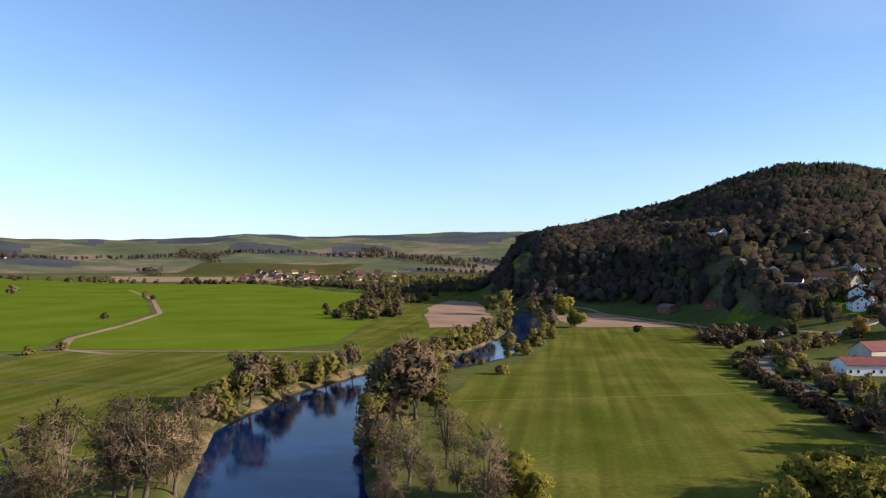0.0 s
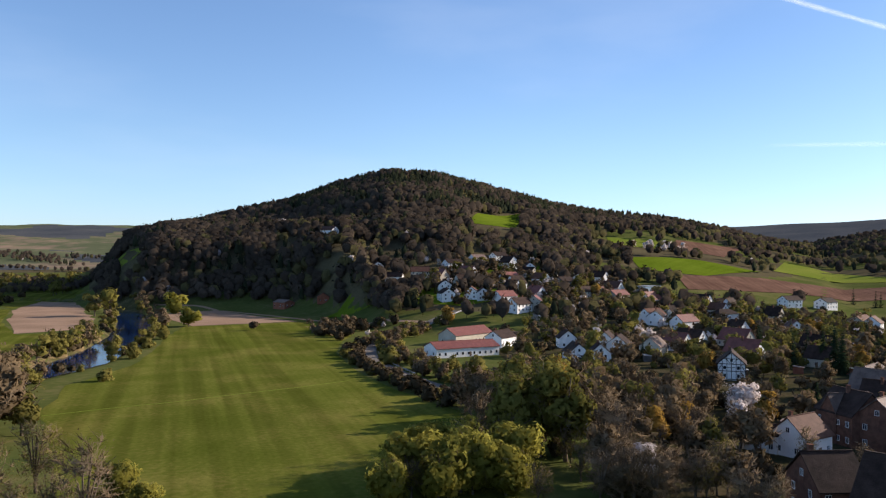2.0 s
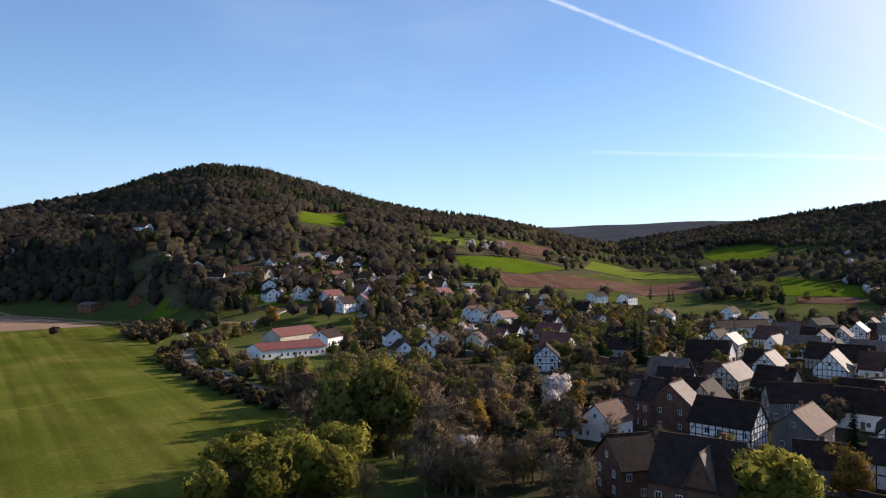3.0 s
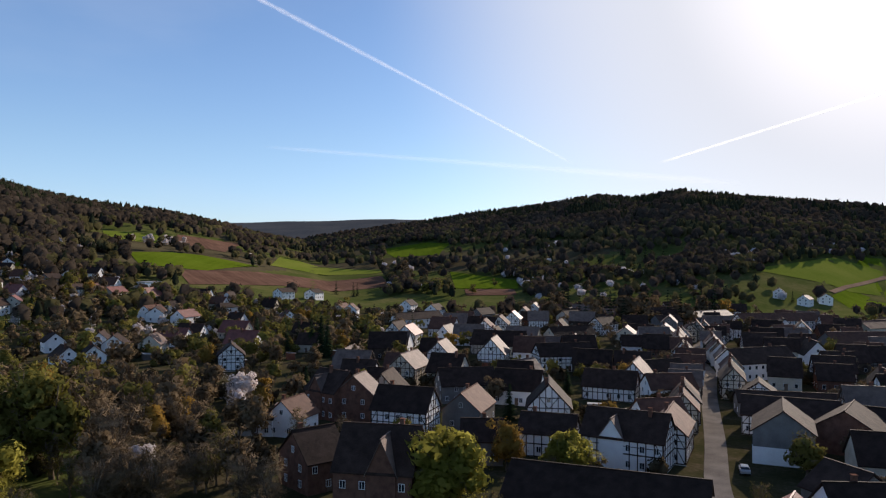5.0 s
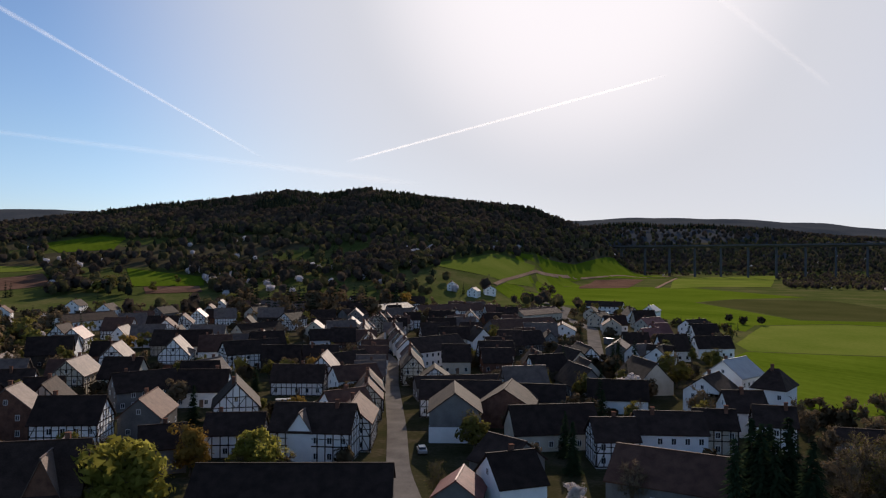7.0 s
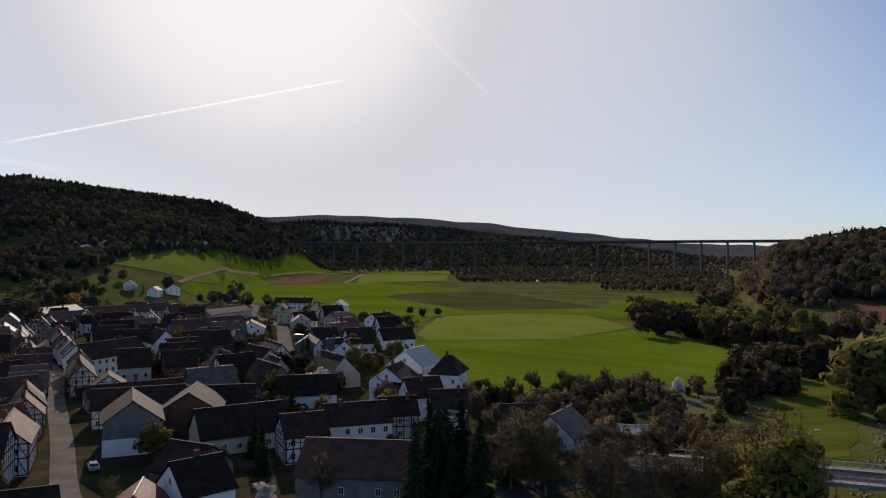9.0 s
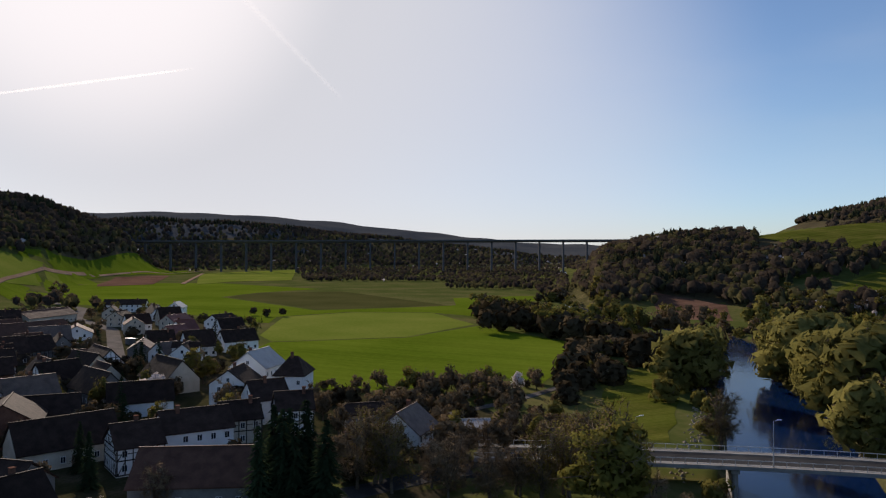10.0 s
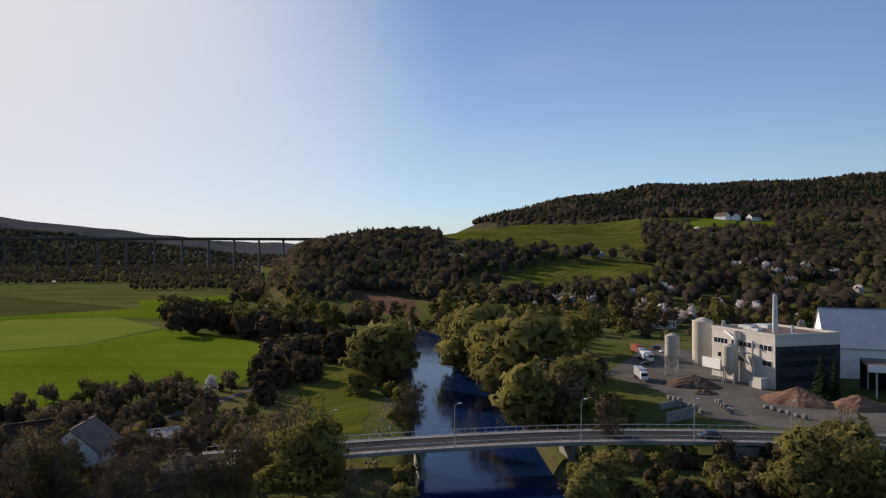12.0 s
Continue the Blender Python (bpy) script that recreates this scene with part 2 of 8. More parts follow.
M["soil_heap"] = mat("red_brown_soil", (0.13, 0.075, 0.05), (0.22, 0.13, 0.09), 3, 0.95, 0.8, 8)
M["sand_heap"] = mat("brown_sand", (0.08, 0.058, 0.042), (0.14, 0.1, 0.075), 3, 0.95, 0.6, 8)
M["red_paint"] = mat("red_paint", (0.4, 0.05, 0.04), (0.5, 0.08, 0.06), 1, 0.5, 0, 5)


def glass_mat():
    m = bpy.data.materials.new("window_glass")
    m.use_nodes = True
    b = m.node_tree.nodes["Principled BSDF"]
    b.inputs["Base Color"].default_value = (0.02, 0.024, 0.03, 1)
    b.inputs["Roughness"].default_value, b.inputs["Specular IOR Level"].default_value = 0.06, 0.6
    return m


M["glass"] = glass_mat()


def water_mat():
    m = bpy.data.materials.new("river_water")
    m.use_nodes = True
    n, l = m.node_tree.nodes, m.node_tree.links
    b = n["Principled BSDF"]
    # Blue base carries part of the mirrored deep sky; low IOR weakens true reflection.
    b.inputs["Base Color"].default_value = (0.003, 0.016, 0.062, 1)
    b.inputs["Roughness"].default_value, b.inputs["IOR"].default_value = 0.07, 1.2
    geo = n.new("ShaderNodeNewGeometry")
    ripple, streak = n.new("ShaderNodeTexNoise"), n.new("ShaderNodeTexNoise")
    ripple.inputs["Scale"].default_value, ripple.inputs["Detail"].default_value = 0.9, 4
    streak.inputs["Scale"].default_value, streak.inputs["Detail"].default_value = 0.07, 3
    mul = n.new("ShaderNodeMath")
    mul.operation = "MULTIPLY"
    for t in (ripple, streak):
        l.new(geo.outputs["Position"], t.inputs["Vector"])
    l.new(ripple.outputs["Fac"], mul.inputs[0])
    l.new(streak.outputs["Fac"], mul.inputs[1])
    bp = n.new("ShaderNodeBump")
    bp.inputs["Strength"].default_value, bp.inputs["Distance"].default_value = 0.16, 0.25
    l.new(mul.outputs[0], bp.inputs["Height"])
    l.new(bp.outputs["Normal"], b.inputs["Normal"])
    return m


M["water"] = water_mat()


# ---- helpers for meshes ----
def polar(bearing, d):
    return d * math.sin(radians(bearing)), d * math.cos(radians(bearing))


def mesh_object(name, verts, faces, materials, parent=None, smooth=False):
    me = bpy.data.meshes.new(name)
    me.from_pydata(verts, [], faces)
    for m in materials if isinstance(materials, (list, tuple)) else [materials]:
        me.materials.append(m)
    if smooth:
        me.shade_smooth()
    ob = new(name, me)
    ob.parent = parent
    return ob


def part(name, bm, material, parent, label="", bevel=0.0):
    """Links a bmesh as one mesh object under a thing or a part."""
    if bevel:
        bmesh.ops.bevel(bm, geom=bm.edges[:], offset=bevel, segments=1, affect="EDGES")
    me = bpy.data.meshes.new(name)
    bm.to_mesh(me)
    bm.free()
    me.materials.append(material)
    ob = new(name, me)
    ob.parent = parent
    return tagged(ob, label)


def shared(name, mesh, parent, m=None, label=""):
    """One more object on a mesh that is there already."""
    ob = new(name, mesh)
    ob.parent = parent
    if m is not None:
        ob.matrix_basis = m
    return tagged(ob, label)


def box(bm, x0, y0, z0, x1, y1, z1, m=None):
    r = bmesh.ops.create_cube(bm, size=1.0)
    t = Matrix.Translation(((x0 + x1) / 2, (y0 + y1) / 2, (z0 + z1) / 2)) @ Matrix.Diagonal((x1 - x0, y1 - y0, z1 - z0, 1))
    bmesh.ops.transform(bm, matrix=(m @ t if m is not None else t), verts=r["verts"])
    return r["verts"]


def rod(bm, a, b, r0, r1=None, seg=8):
    a, b = Vector(a), Vector(b)
    r1 = r0 if r1 is None else r1
    r = bmesh.ops.create_cone(bm, cap_ends=True, segments=seg, radius1=r0, radius2=r1, depth=(b - a).length)
    q = (b - a).to_track_quat("Z", "Y").to_matrix().to_4x4()
    bmesh.ops.transform(bm, matrix=Matrix.Translation((a + b) / 2) @ q, verts=r["verts"])


def thing(name, m, label, category, group="", kind=""):
    ob = new(name)
    ob.matrix_basis = m
    return tagged(ob, label, category, group, kind)


# ---- the land: a flat valley floor with hills round it ----
# bearing, foot distance, crest distance, crest angle over the eye (the ground under the trees)
HILL_NORTH = [(2, 640, 900, -2.0), (6, 630, 960, 1.2), (9, 620, 1000, 2.2), (12, 610, 1050, 2.8), (16.3, 585, 1100, 3.9), (20.4, 520, 1150, 5.3), (24.5, 420, 1200, 6.25),
              (28.4, 390, 1250, 6.15), (32, 370, 1300, 5.3), (36.8, 360, 1350, 4.15), (41, 360, 1400, 3.35), (45.4, 380, 1450, 2.75), (49.6, 400, 1500, 2.0), (56, 450, 1500, 0.4), (62, 600, 1500, -2.0)]
HILL_EAST = [(50, 650, 1500, -2.0), (56, 600, 1600, 0.9), (63, 560, 1650, 2.2), (68, 560, 1600, 2.95), (74.6, 560, 1550, 3.85), (77.7, 560, 1500, 4.3), (80.2, 560, 1450, 4.15),
             (83.6, 560, 1350, 4.6), (88.5, 580, 1350, 4.1), (93.2, 640, 1350, 3.4), (96.5, 760, 1400, 3.0), (99.5, 1050, 1480, 2.0), (102, 1150, 1500, 0.5), (105.5, 1200, 1500, -2.0)]
HILL_MID = [(92, 1650, 2300, -1.0), (98, 1650, 2300, 1.5), (104, 1650, 2300, 1.9), (112, 1650, 2300, 1.6), (118, 1700, 2300, 1.0), (124, 1800, 2400, 0.45), (130, 1900, 2500, -0.1), (136, 2000, 2500, -1.5)]
HILL_KNOLL = [(133, 560, 800, -2.5), (137, 540, 800, 0.1), (140.8, 520, 800, 0.75), (145.8, 500, 800, 1.15), (149.7, 470, 820, 1.7), (154, 440, 900, 2.0), (160, 420, 980, 2.2), (168, 400, 1000, 2.3), (180, 380, 1000, 2.3), (200, 400, 1000, 1.5), (230, 500, 1000, -2.0)]
HILL_SOUTH = [(143, 900, 1500, -1.0), (149.7, 900, 1550, 1.7), (152.3, 900, 1600, 2.5), (157, 900, 1650, 3.6), (163.3, 900, 1700, 4.4), (169, 900, 1700, 4.55), (178, 900, 1700, 4.65), (195, 900, 1700, 4.0), (230, 1000, 1800, 0.5), (250, 1200, 1900, -1.0)]
FAR_RING = [(-130, 1700, 3700, 1.6), (-60, 1700, 3700, 1.6), (-24, 1700, 3700, 1.45), (-19.5, 1700, 3700, 1.6), (-14.8, 1700, 3600, 2.05), (-9.3, 1700, 3700, 1.85), (-2.7, 1700, 3700, 2.15), (3.3, 1700, 3700, 2.35), (8, 1700, 3700, 2.3), (30, 1900, 3700, 2.0),
            (49.6, 1900, 3500, 2.4), (55.6, 1900, 3500, 2.65), (62, 1900, 3500, 2.85), (70, 1900, 3600, 2.4), (90, 1900, 3600, 2.0), (99, 1800, 3200, 2.5), (105.4, 1800, 3200, 2.65), (111.7, 1800, 3200, 2.48), (117.7, 1900, 3300, 2.02), (123.8, 2000, 3400, 1.42),
            (130, 2200, 3500, 0.8), (137, 2300, 3600, 0.55), (145, 2300, 3600, 0.6), (170, 2300, 3700, 1.2), (230, 1700, 3700, 1.6)]
# the river's course: x, y, half width
RIVER = [(-300, 1300, 12), (-60, 900, 12), (58, 760, 11), (64, 640, 10), (62, 540, 11), (48, 440, 11), (32, 375, 11), (12, 318, 12), (-14, 282, 13), (-32, 235, 15), (-38, 185, 18), (-30, 135, 16), (-10, 60, 15),
         (14, -20, 14), (38, -75, 13), (62, -114, 13), (91, -156, 13), (116, -190, 13), (140, -212, 13), (163, -246, 11), (186, -292, 11), (236, -330, 11), (330, -352, 11), (425, -425, 11), (540, -545, 12), (800, -800, 14), (1300, -1250, 16)]
RIVER_LEVEL = -2.0
# the road banks at both ends of the bridge: from x, y, height to x, y, height
EMBANKMENTS = [((22, -162, 3.1), (-10, -178, 3.0)), ((-10, -178, 3.0), (-60, -196, 2.2)), ((98, -97, 3.1), (108, -88, 2.6)), ((108, -88, 2.6), (110, -60, 0.3))]


def smoothstep(u):
    u = np.clip(u, 0, 1)
    return u * u * (3 - 2 * u)


def river_distance(x, y):
    """Distance from the river's edge (negative in the water)."""
    best = np.full(np.shape(x), 1e9)
    for (x0, y0, w0), (x1, y1, w1) in zip(RIVER, RIVER[1:]):
        dx, dy = x1 - x0, y1 - y0
        s = np.clip(((x - x0) * dx + (y - y0) * dy) / (dx * dx + dy * dy), 0, 1)
        best = np.minimum(best, np.hypot(x - x0 - s * dx, y - y0 - s * dy) - (w0 + s * (w1 - w0)))
    return best


def hill(table, bearing, d, back=0.5):
    b = np.array([r[0] for r in table], float)
    foot, crest, angle = (np.interp(bearing, b, [r[i] for r in table]) for i in (1, 2, 3))
    top = EYE + crest * np.tan(np.radians(angle))
    u = (d - foot) / (crest - foot)
    rise = np.where(u < 1, 0.6 * np.clip(u, 0, 1) + 0.4 * smoothstep(u), 1 - back * smoothstep((u - 1) / 2.0))
    inside = smoothstep((bearing - b[0]) / 4) * smoothstep((b[-1] - bearing) / 4)
    return np.maximum(top, 0) * rise * inside


def ground_height(x, y):
    x, y = np.asarray(x, float), np.asarray(y, float)
    d = np.hypot(x, y)
    bearing = np.degrees(np.arctan2(x, y))
    bearing = np.where(bearing < -130, bearing + 360, bearing)
    z = np.zeros_like(d)
    for table in (HILL_NORTH, HILL_EAST, HILL_MID, HILL_KNOLL, HILL_SOUTH, FAR_RING):
        h = hill(table, bearing, d)
        z = np.maximum(z, h) + 0.12 * np.minimum(z, h)
    bank = smoothstep((bearing - 4) / 4) * smoothstep((25 - bearing) / 4)
    foot = np.interp(bearing, [r[0] for r in HILL_NORTH], [r[1] for r in HILL_NORTH])
    z = z + 30 * bank * smoothstep((d - foot - 30) / 70) * (1 - smoothstep((d - foot - 100) / 260))
    rough = 3.0 * np.sin(x / 83.0 + 1.3) * np.sin(y / 71.0) + 2.0 * np.sin(x / 37.0 + y / 53.0)
    z = z + rough * smoothstep((z - 8) / 60)
    shore = river_distance(x, y)
    z = z - 3.6 * (1 - smoothstep((shore + 3.0) / 6.5))
    for (x0, y0, h0), (x1, y1, h1) in EMBANKMENTS:
        dx, dy = x1 - x0, y1 - y0
        s = np.clip(((x - x0) * dx + (y - y0) * dy) / (dx * dx + dy * dy), 0, 1)
        off = np.hypot(x - x0 - s * dx, y - y0 - s * dy)
        z = np.where(off < 13.5, np.maximum(z, (h0 + s * (h1 - h0)) * (1 - smoothstep((off - 5.5) / 8.0)) - 3.8 * smoothstep((off - 5.5) / 8.0)), z)
    return z


def gz(x, y):
    return float(ground_height(x, y))


def land_mesh():
    bearings = np.concatenate([np.arange(-36, 186, 0.5), np.arange(186, 324, 3.0)])
    rings = np.concatenate([[4, 12, 25, 45, 65, 85], 100 * np.exp(np.linspace(0, math.log(48), 215))])
    bb, dd = np.meshgrid(np.radians(bearings), rings, indexing="ij")
    x, y = dd * np.sin(bb), dd * np.cos(bb)
    z = ground_height(x, y)
    nb, nr = bb.shape
    verts = np.stack([x.ravel(), y.ravel(), z.ravel()], -1)
    i, j = np.meshgrid(np.arange(nb), np.arange(nr - 1), indexing="ij")
    k = (i + 1) % nb
    quads = np.stack([i * nr + j, i * nr + j + 1, k * nr + j + 1, k * nr + j], -1).reshape(-1, 4)
    centre = len(verts)
    verts = np.concatenate([verts, [[0, 0, gz(0, 0)]]])
    faces = [tuple(map(int, q)) for q in quads] + [(centre, int(a * nr), int(((a + 1) % nb) * nr)) for a in range(nb)]
    ob = mesh_object("ground", verts.tolist(), faces, [M["earth"], M["woodfloor"], M["far_land"], M["hazed_far_wood"], M["bank"]], smooth=True)
    cx, cy = verts[quads].mean(1)[:, 0], verts[quads].mean(1)[:, 1]
    cz = verts[quads].mean(1)[:, 2]
    d = np.hypot(cx, cy)
    b = np.degrees(np.arctan2(cx, cy))
    index = np.zeros(len(faces), np.int32)
    n = len(quads)
    patch = np.sin(cx / 190 + 1.0) * np.sin(cy / 170 + 2.0) + 0.5 * np.sin(cx / 77 + cy / 91)
    woods = (cz > 9) & (b < 38) | (cz > 85) | (cz > 6) & (b > 134) & (b < 149) | (cz > 25) & (patch > 0.1)
    index[:n][woods] = 1
    index[:n][(d > 1900)] = 2
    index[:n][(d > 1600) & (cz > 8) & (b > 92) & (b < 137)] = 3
    index[:n][(d > 1480) & (d < 2450) & (cz > 8) & (b > 92) & (b < 130)] = 1
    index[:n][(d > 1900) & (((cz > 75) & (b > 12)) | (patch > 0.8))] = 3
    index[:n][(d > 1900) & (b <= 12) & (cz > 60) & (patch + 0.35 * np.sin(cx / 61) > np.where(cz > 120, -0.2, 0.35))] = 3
    shore = river_distance(cx, cy)
    index[:n][(shore < 2.0) & (d < 900)] = 4
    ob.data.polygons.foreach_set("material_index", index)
    return tagged(ob, "green valley floor with meadows rising into wooded hills", "ground", kind="structure")


land_mesh()


def water_mesh():
    pts = [Vector(r[:2]) for r in RIVER]
    verts, faces = [], []
    for i, p in enumerate(pts):
        a, b = pts[max(i - 1, 0)], pts[min(i + 1, len(pts) - 1)]
        n = Vector((-(b - a).y, (b - a).x)).normalized() * (RIVER[i][2] + 5)
        verts += [(p.x + n.x, p.y + n.y, RIVER_LEVEL), (p.x - n.x, p.y - n.y, RIVER_LEVEL)]
        if i:
            k = 2 * i
            faces.append((k - 2, k - 1, k + 1, k))
    return tagged(mesh_object("water", verts, faces, M["water"]), "calm dark blue river reflecting the sky", "river", kind="structure")


water_mesh()


def drape(name, corners, material, lift=0.06, step=12.0, label="", category="field", wobble=0.0):
    """A sheet with the given outline laid on the ground."""
    from mathutils.geometry import delaunay_2d_cdt
    edge = []
    for (x0, y0), (x1, y1) in zip(corners, corners[1:] + corners[:1]):
        n = max(1, int(math.hypot(x1 - x0, y1 - y0) / step))
        for i in range(n):
            s = i / n
            edge.append(Vector((x0 + (x1 - x0) * s, y0 + (y1 - y0) * s)))
    if wobble:
        edge = [v + Vector((noise.noise((v.x * 0.1, v.y * 0.1, 3)), noise.noise((v.x * 0.1, v.y * 0.1, 9)))) * wobble for v in edge]
    xs, ys = [v.x for v in edge], [v.y for v in edge]
    pts = list(edge)
    x = min(xs) + step / 2
    while x < max(xs):
        y = min(ys) + step / 2
        while y < max(ys):
            pts.append(Vector((x, y)))
            y += step
        x += step
    v, _, f, *_ = delaunay_2d_cdt(pts, [], [list(range(len(edge)))], 1, 1e-4)
    z = ground_height([p.x for p in v], [p.y for p in v])
    ob = mesh_object(name, [(p.x, p.y, float(h) + lift) for p, h in zip(v, z)], [tuple(q) for q in f], material, smooth=True)
    return tagged(ob, label, category, kind="structure")


def strip(name, line, width, material, lift=0.1, label="", category="road", step=4.0):
    """A road along a line, laid on the ground with a slight thickness."""
    pts = []
    for (x0, y0), (x1, y1) in zip(line, line[1:]):
        n = max(1, int(math.hypot(x1 - x0, y1 - y0) / step))
        pts += [Vector((x0 + (x1 - x0) * i / n, y0 + (y1 - y0) * i / n)) for i in range(n)]
    pts.append(Vector(line[-1]))
    for _ in range(3):
        pts = [pts[0]] + [(pts[i - 1] + pts[i] * 2 + pts[i + 1]) / 4 for i in range(1, len(pts) - 1)] + [pts[-1]]
    verts, faces = [], []
    for i, p in enumerate(pts):
        a, b = pts[max(i - 1, 0)], pts[min(i + 1, len(pts) - 1)]
        n = Vector((-(b - a).y, (b - a).x)).normalized() * width / 2
        h, hl, hr = gz(p.x, p.y) + lift, gz(p.x + n.x, p.y + n.y) + lift, gz(p.x - n.x, p.y - n.y) + lift
        rise = max(0.0, h - (hl + hr) / 2)
        hl, hr = hl + rise, hr + rise
        verts += [(p.x + n.x, p.y + n.y, hl), (p.x - n.x, p.y - n.y, hr), (p.x + n.x * 1.1, p.y + n.y * 1.1, hl - 0.6), (p.x - n.x * 1.1, p.y - n.y * 1.1, hr - 0.6)]
        if i:
            k = 4 * i
            faces += [(k - 4, k - 3, k + 1, k), (k - 2, k - 4, k, k + 2), (k - 3, k - 1, k + 3, k + 1)]
    return tagged(mesh_object(name, verts, faces, material), label, category, kind="structure")


# ---- fields, roads and yards on the valley floor ----
drape("meadow", [(5, 112), (4, 160), (2, 215), (10, 262), (33, 300), (48, 350), (62, 410), (79, 458), (150, 462), (172, 425), (150, 372), (124, 325), (112, 292), (105, 262), (100, 232), (99, 195), (100, 160), (92, 130), (74, 100), (30, 92)], M["meadow"], 0.06, 10, "mown green riverside meadow", wobble=2)
drape("field", [(84, 462), (78, 540), (92, 585), (126, 594), (150, 466)], M["soil_pale"], 0.09, 12, "bare reddish ploughed field beside the river")
drape("field", [(-560, 1270), (-305, 1290), (-112, 1063), (-63, 763), (-70, 510), (-48, 535), (-53, 362), (-88, 333), (-170, 336), (-196, 400), (-215, 560), (-300, 771), (-560, 1250)], M["crop"], 0.06, 25, "wide bright green crop field")
drape("field", [(-905, 1521), (-580, 1366), (-310, 775), (-222, 566), (-205, 465), (-195, 380), (-180, 330), (-260, 300), (-700, 800)], M["crop"], 0.1, 30, "green crop field beyond a winding track")
drape("field", [(-180, 324), (-45, 326), (-50, 300), (-70, 262), (-75, 238), (-160, 250)], M["meadow"], 0.06, 10, "green meadow with mowing stripes along the river", wobble=2)
drape("field", [(-13, 534), (-11, 668), (8, 780), (35, 744), (36, 533), (20, 463), (-7, 453)], M["soil_pale"], 0.07, 14, "pale bare field with dry patches by the river", wobble=4)
drape("meadow", [(-48, 300), (-34, 300), (-16, 330), (4, 370), (22, 430), (30, 455), (-7, 447), (-16, 536), (-14, 670), (-40, 690), (-60, 640), (-66, 512), (-46, 530), (-50, 362), (-46, 335)], M["meadow"], 0.055, 12, "dry olive meadow on the river flat", wobble=2)
drape("meadow", [(-160, 246), (-75, 234), (-62, 215), (-66, 180), (-72, 150), (-95, 130), (-170, 160)], M["meadow"], 0.055, 12, "olive meadow behind the bank trees", wobble=2)
drape("field", [(-41, 890), (50, 1180), (52, 900), (30, 790), (-15, 680), (-30, 760)], M["meadow"], 0.06, 18, "pale green meadow", wobble=3)
drape("field", [(176, 488), (236, 400), (290, 408), (298, 430), (200, 500)], M["crop"], 0.35, 12, "green paddock below the hillside houses", wobble=2)
drape("field", [(297, -113), (204, -86), (190, -100), (184, -116), (190, -152), (168, -152), (194, -190), (217, -238), (254, -238), (322, -246), (296, -184), (312, -124)], M["crop"], 0.06, 12, "large bright green crop field beside the village", wobble=1)
drape("field", [(340, -130), (429, -179), (438, -231), (408, -274), (330, -250), (298, -186), (314, -126)], M["crop_pale"], 0.06, 14, "pale yellow-green field", wobble=1)
drape("field", [(638, -214), (688, -262), (677, -344), (459, -323), (462, -283), (470, -221)], M["crop_dark"], 0.06, 18, "dull olive fallow field", wobble=1)
drape("field", [(712, -43), (1100, -110), (985, -170), (920, -300), (727, -345), (692, -262), (642, -210), (466, -217), (456, -285), (456, -328), (530, -378), (518, -480), (360, -284), (412, -274), (442, -231), (432, -176), (395, -156), (455, -140), (540, -119)], M["crop"], 0.05, 25, "broad green fields on the valley floor")
drape("field", [(947, -164), (1111, -215), (1230, -320), (920, -220), (891, -154)], M["plough"], 0.3, 20, "brown ploughed strip in the green fields")
drape("field", [(380, -456), (305, -445), (266, -395), (297, -371)], M["plough"], 0.07, 14, "reddish ploughed field by the river trees")
drape("meadow", [(158, -168), (173, -203), (216, -276), (204, -268), (150, -196), (124, -160), (103, -130), (112, -122), (140, -150)], M["meadow"], 0.06, 8, "narrow grassy strip along the river bank", wobble=2)
drape("meadow", [(87, -202), (72, -214), (59, -192), (61, -176), (74, -170)], M["meadow"], 0.06, 8, "grassy bank opposite the works yard", wobble=2)
drape("yard", [(86, -235), (96, -330), (66, -300), (40, -235), (6, -224), (-40, -215), (-40, -178), (0, -184), (40, -186), (52, -196), (62, -216)], M["yard"], 0.07, 10, "dusty grey gravel yard of the works", "yard")
drape("village_ground", [(90, 95), (120, 150), (150, 215), (200, 320), (330, 345), (480, 330), (520, 200), (560, 60), (560, -90), (480, -128), (360, -130), (295, -108), (200, -84), (180, -105), (150, -118), (112, -104), (96, -60), (92, 0), (86, 50)], M["garden"], 0.05, 12, "mixed garden ground between the village houses", "ground")
road_line = [(226, 392), (199, 377), (163, 352), (138, 320), (126, 294), (118, 268), (113, 232), (112, 196), (116, 170), (122, 140)]
# Asphalt laid in the paler street colour, which holds the glancing sun's sheen.
strip("road", road_line, 6.5, M["street"], 0.15, "grey asphalt road curving out of the village")
strip("track", [(88, 640), (119, 620), (149, 521), (170, 442), (199, 380)], 4, M["soil_pale"], 0.12, "pale farm track below the wooded slope")
strip("track", [(-174, 329), (-87, 331), (-45, 329)], 2.2, M["soil_pale"], 0.12, "pale straight field path")
strip("track", [(-140, 318), (-170, 332), (-190, 380), (-197, 465), (-214, 565), (-300, 771), (-420, 1000)], 4, M["soil_pale"], 0.14, "pale winding field track")
strip("track", [(0, 214), (22, 218), (35, 218), (52, 223), (70, 225), (92, 231)], 0.55, M["crop_pale"], 0.1, "faint dry path across the meadow")
strip("street", [(118, 6), (138, 9.5), (171, 12), (230, 18), (275, 21), (312, 29), (345, 33), (390, 31), (430, 20)], 4.4, M["street"], 0.14, "sunlit grey village street between the houses", "street")
strip("street", [(285, -58), (301, -59), (403, -77), (480, -72), (560, -88), (660, -75)], 6, M["street"], 0.14, "grey street at the edge of the village", "street")
strip("street", [(118, 6), (112, -30), (108, -70), (101, -90)], 6, M["asphalt"], 0.13, "asphalt street leading to the bridge", "street")
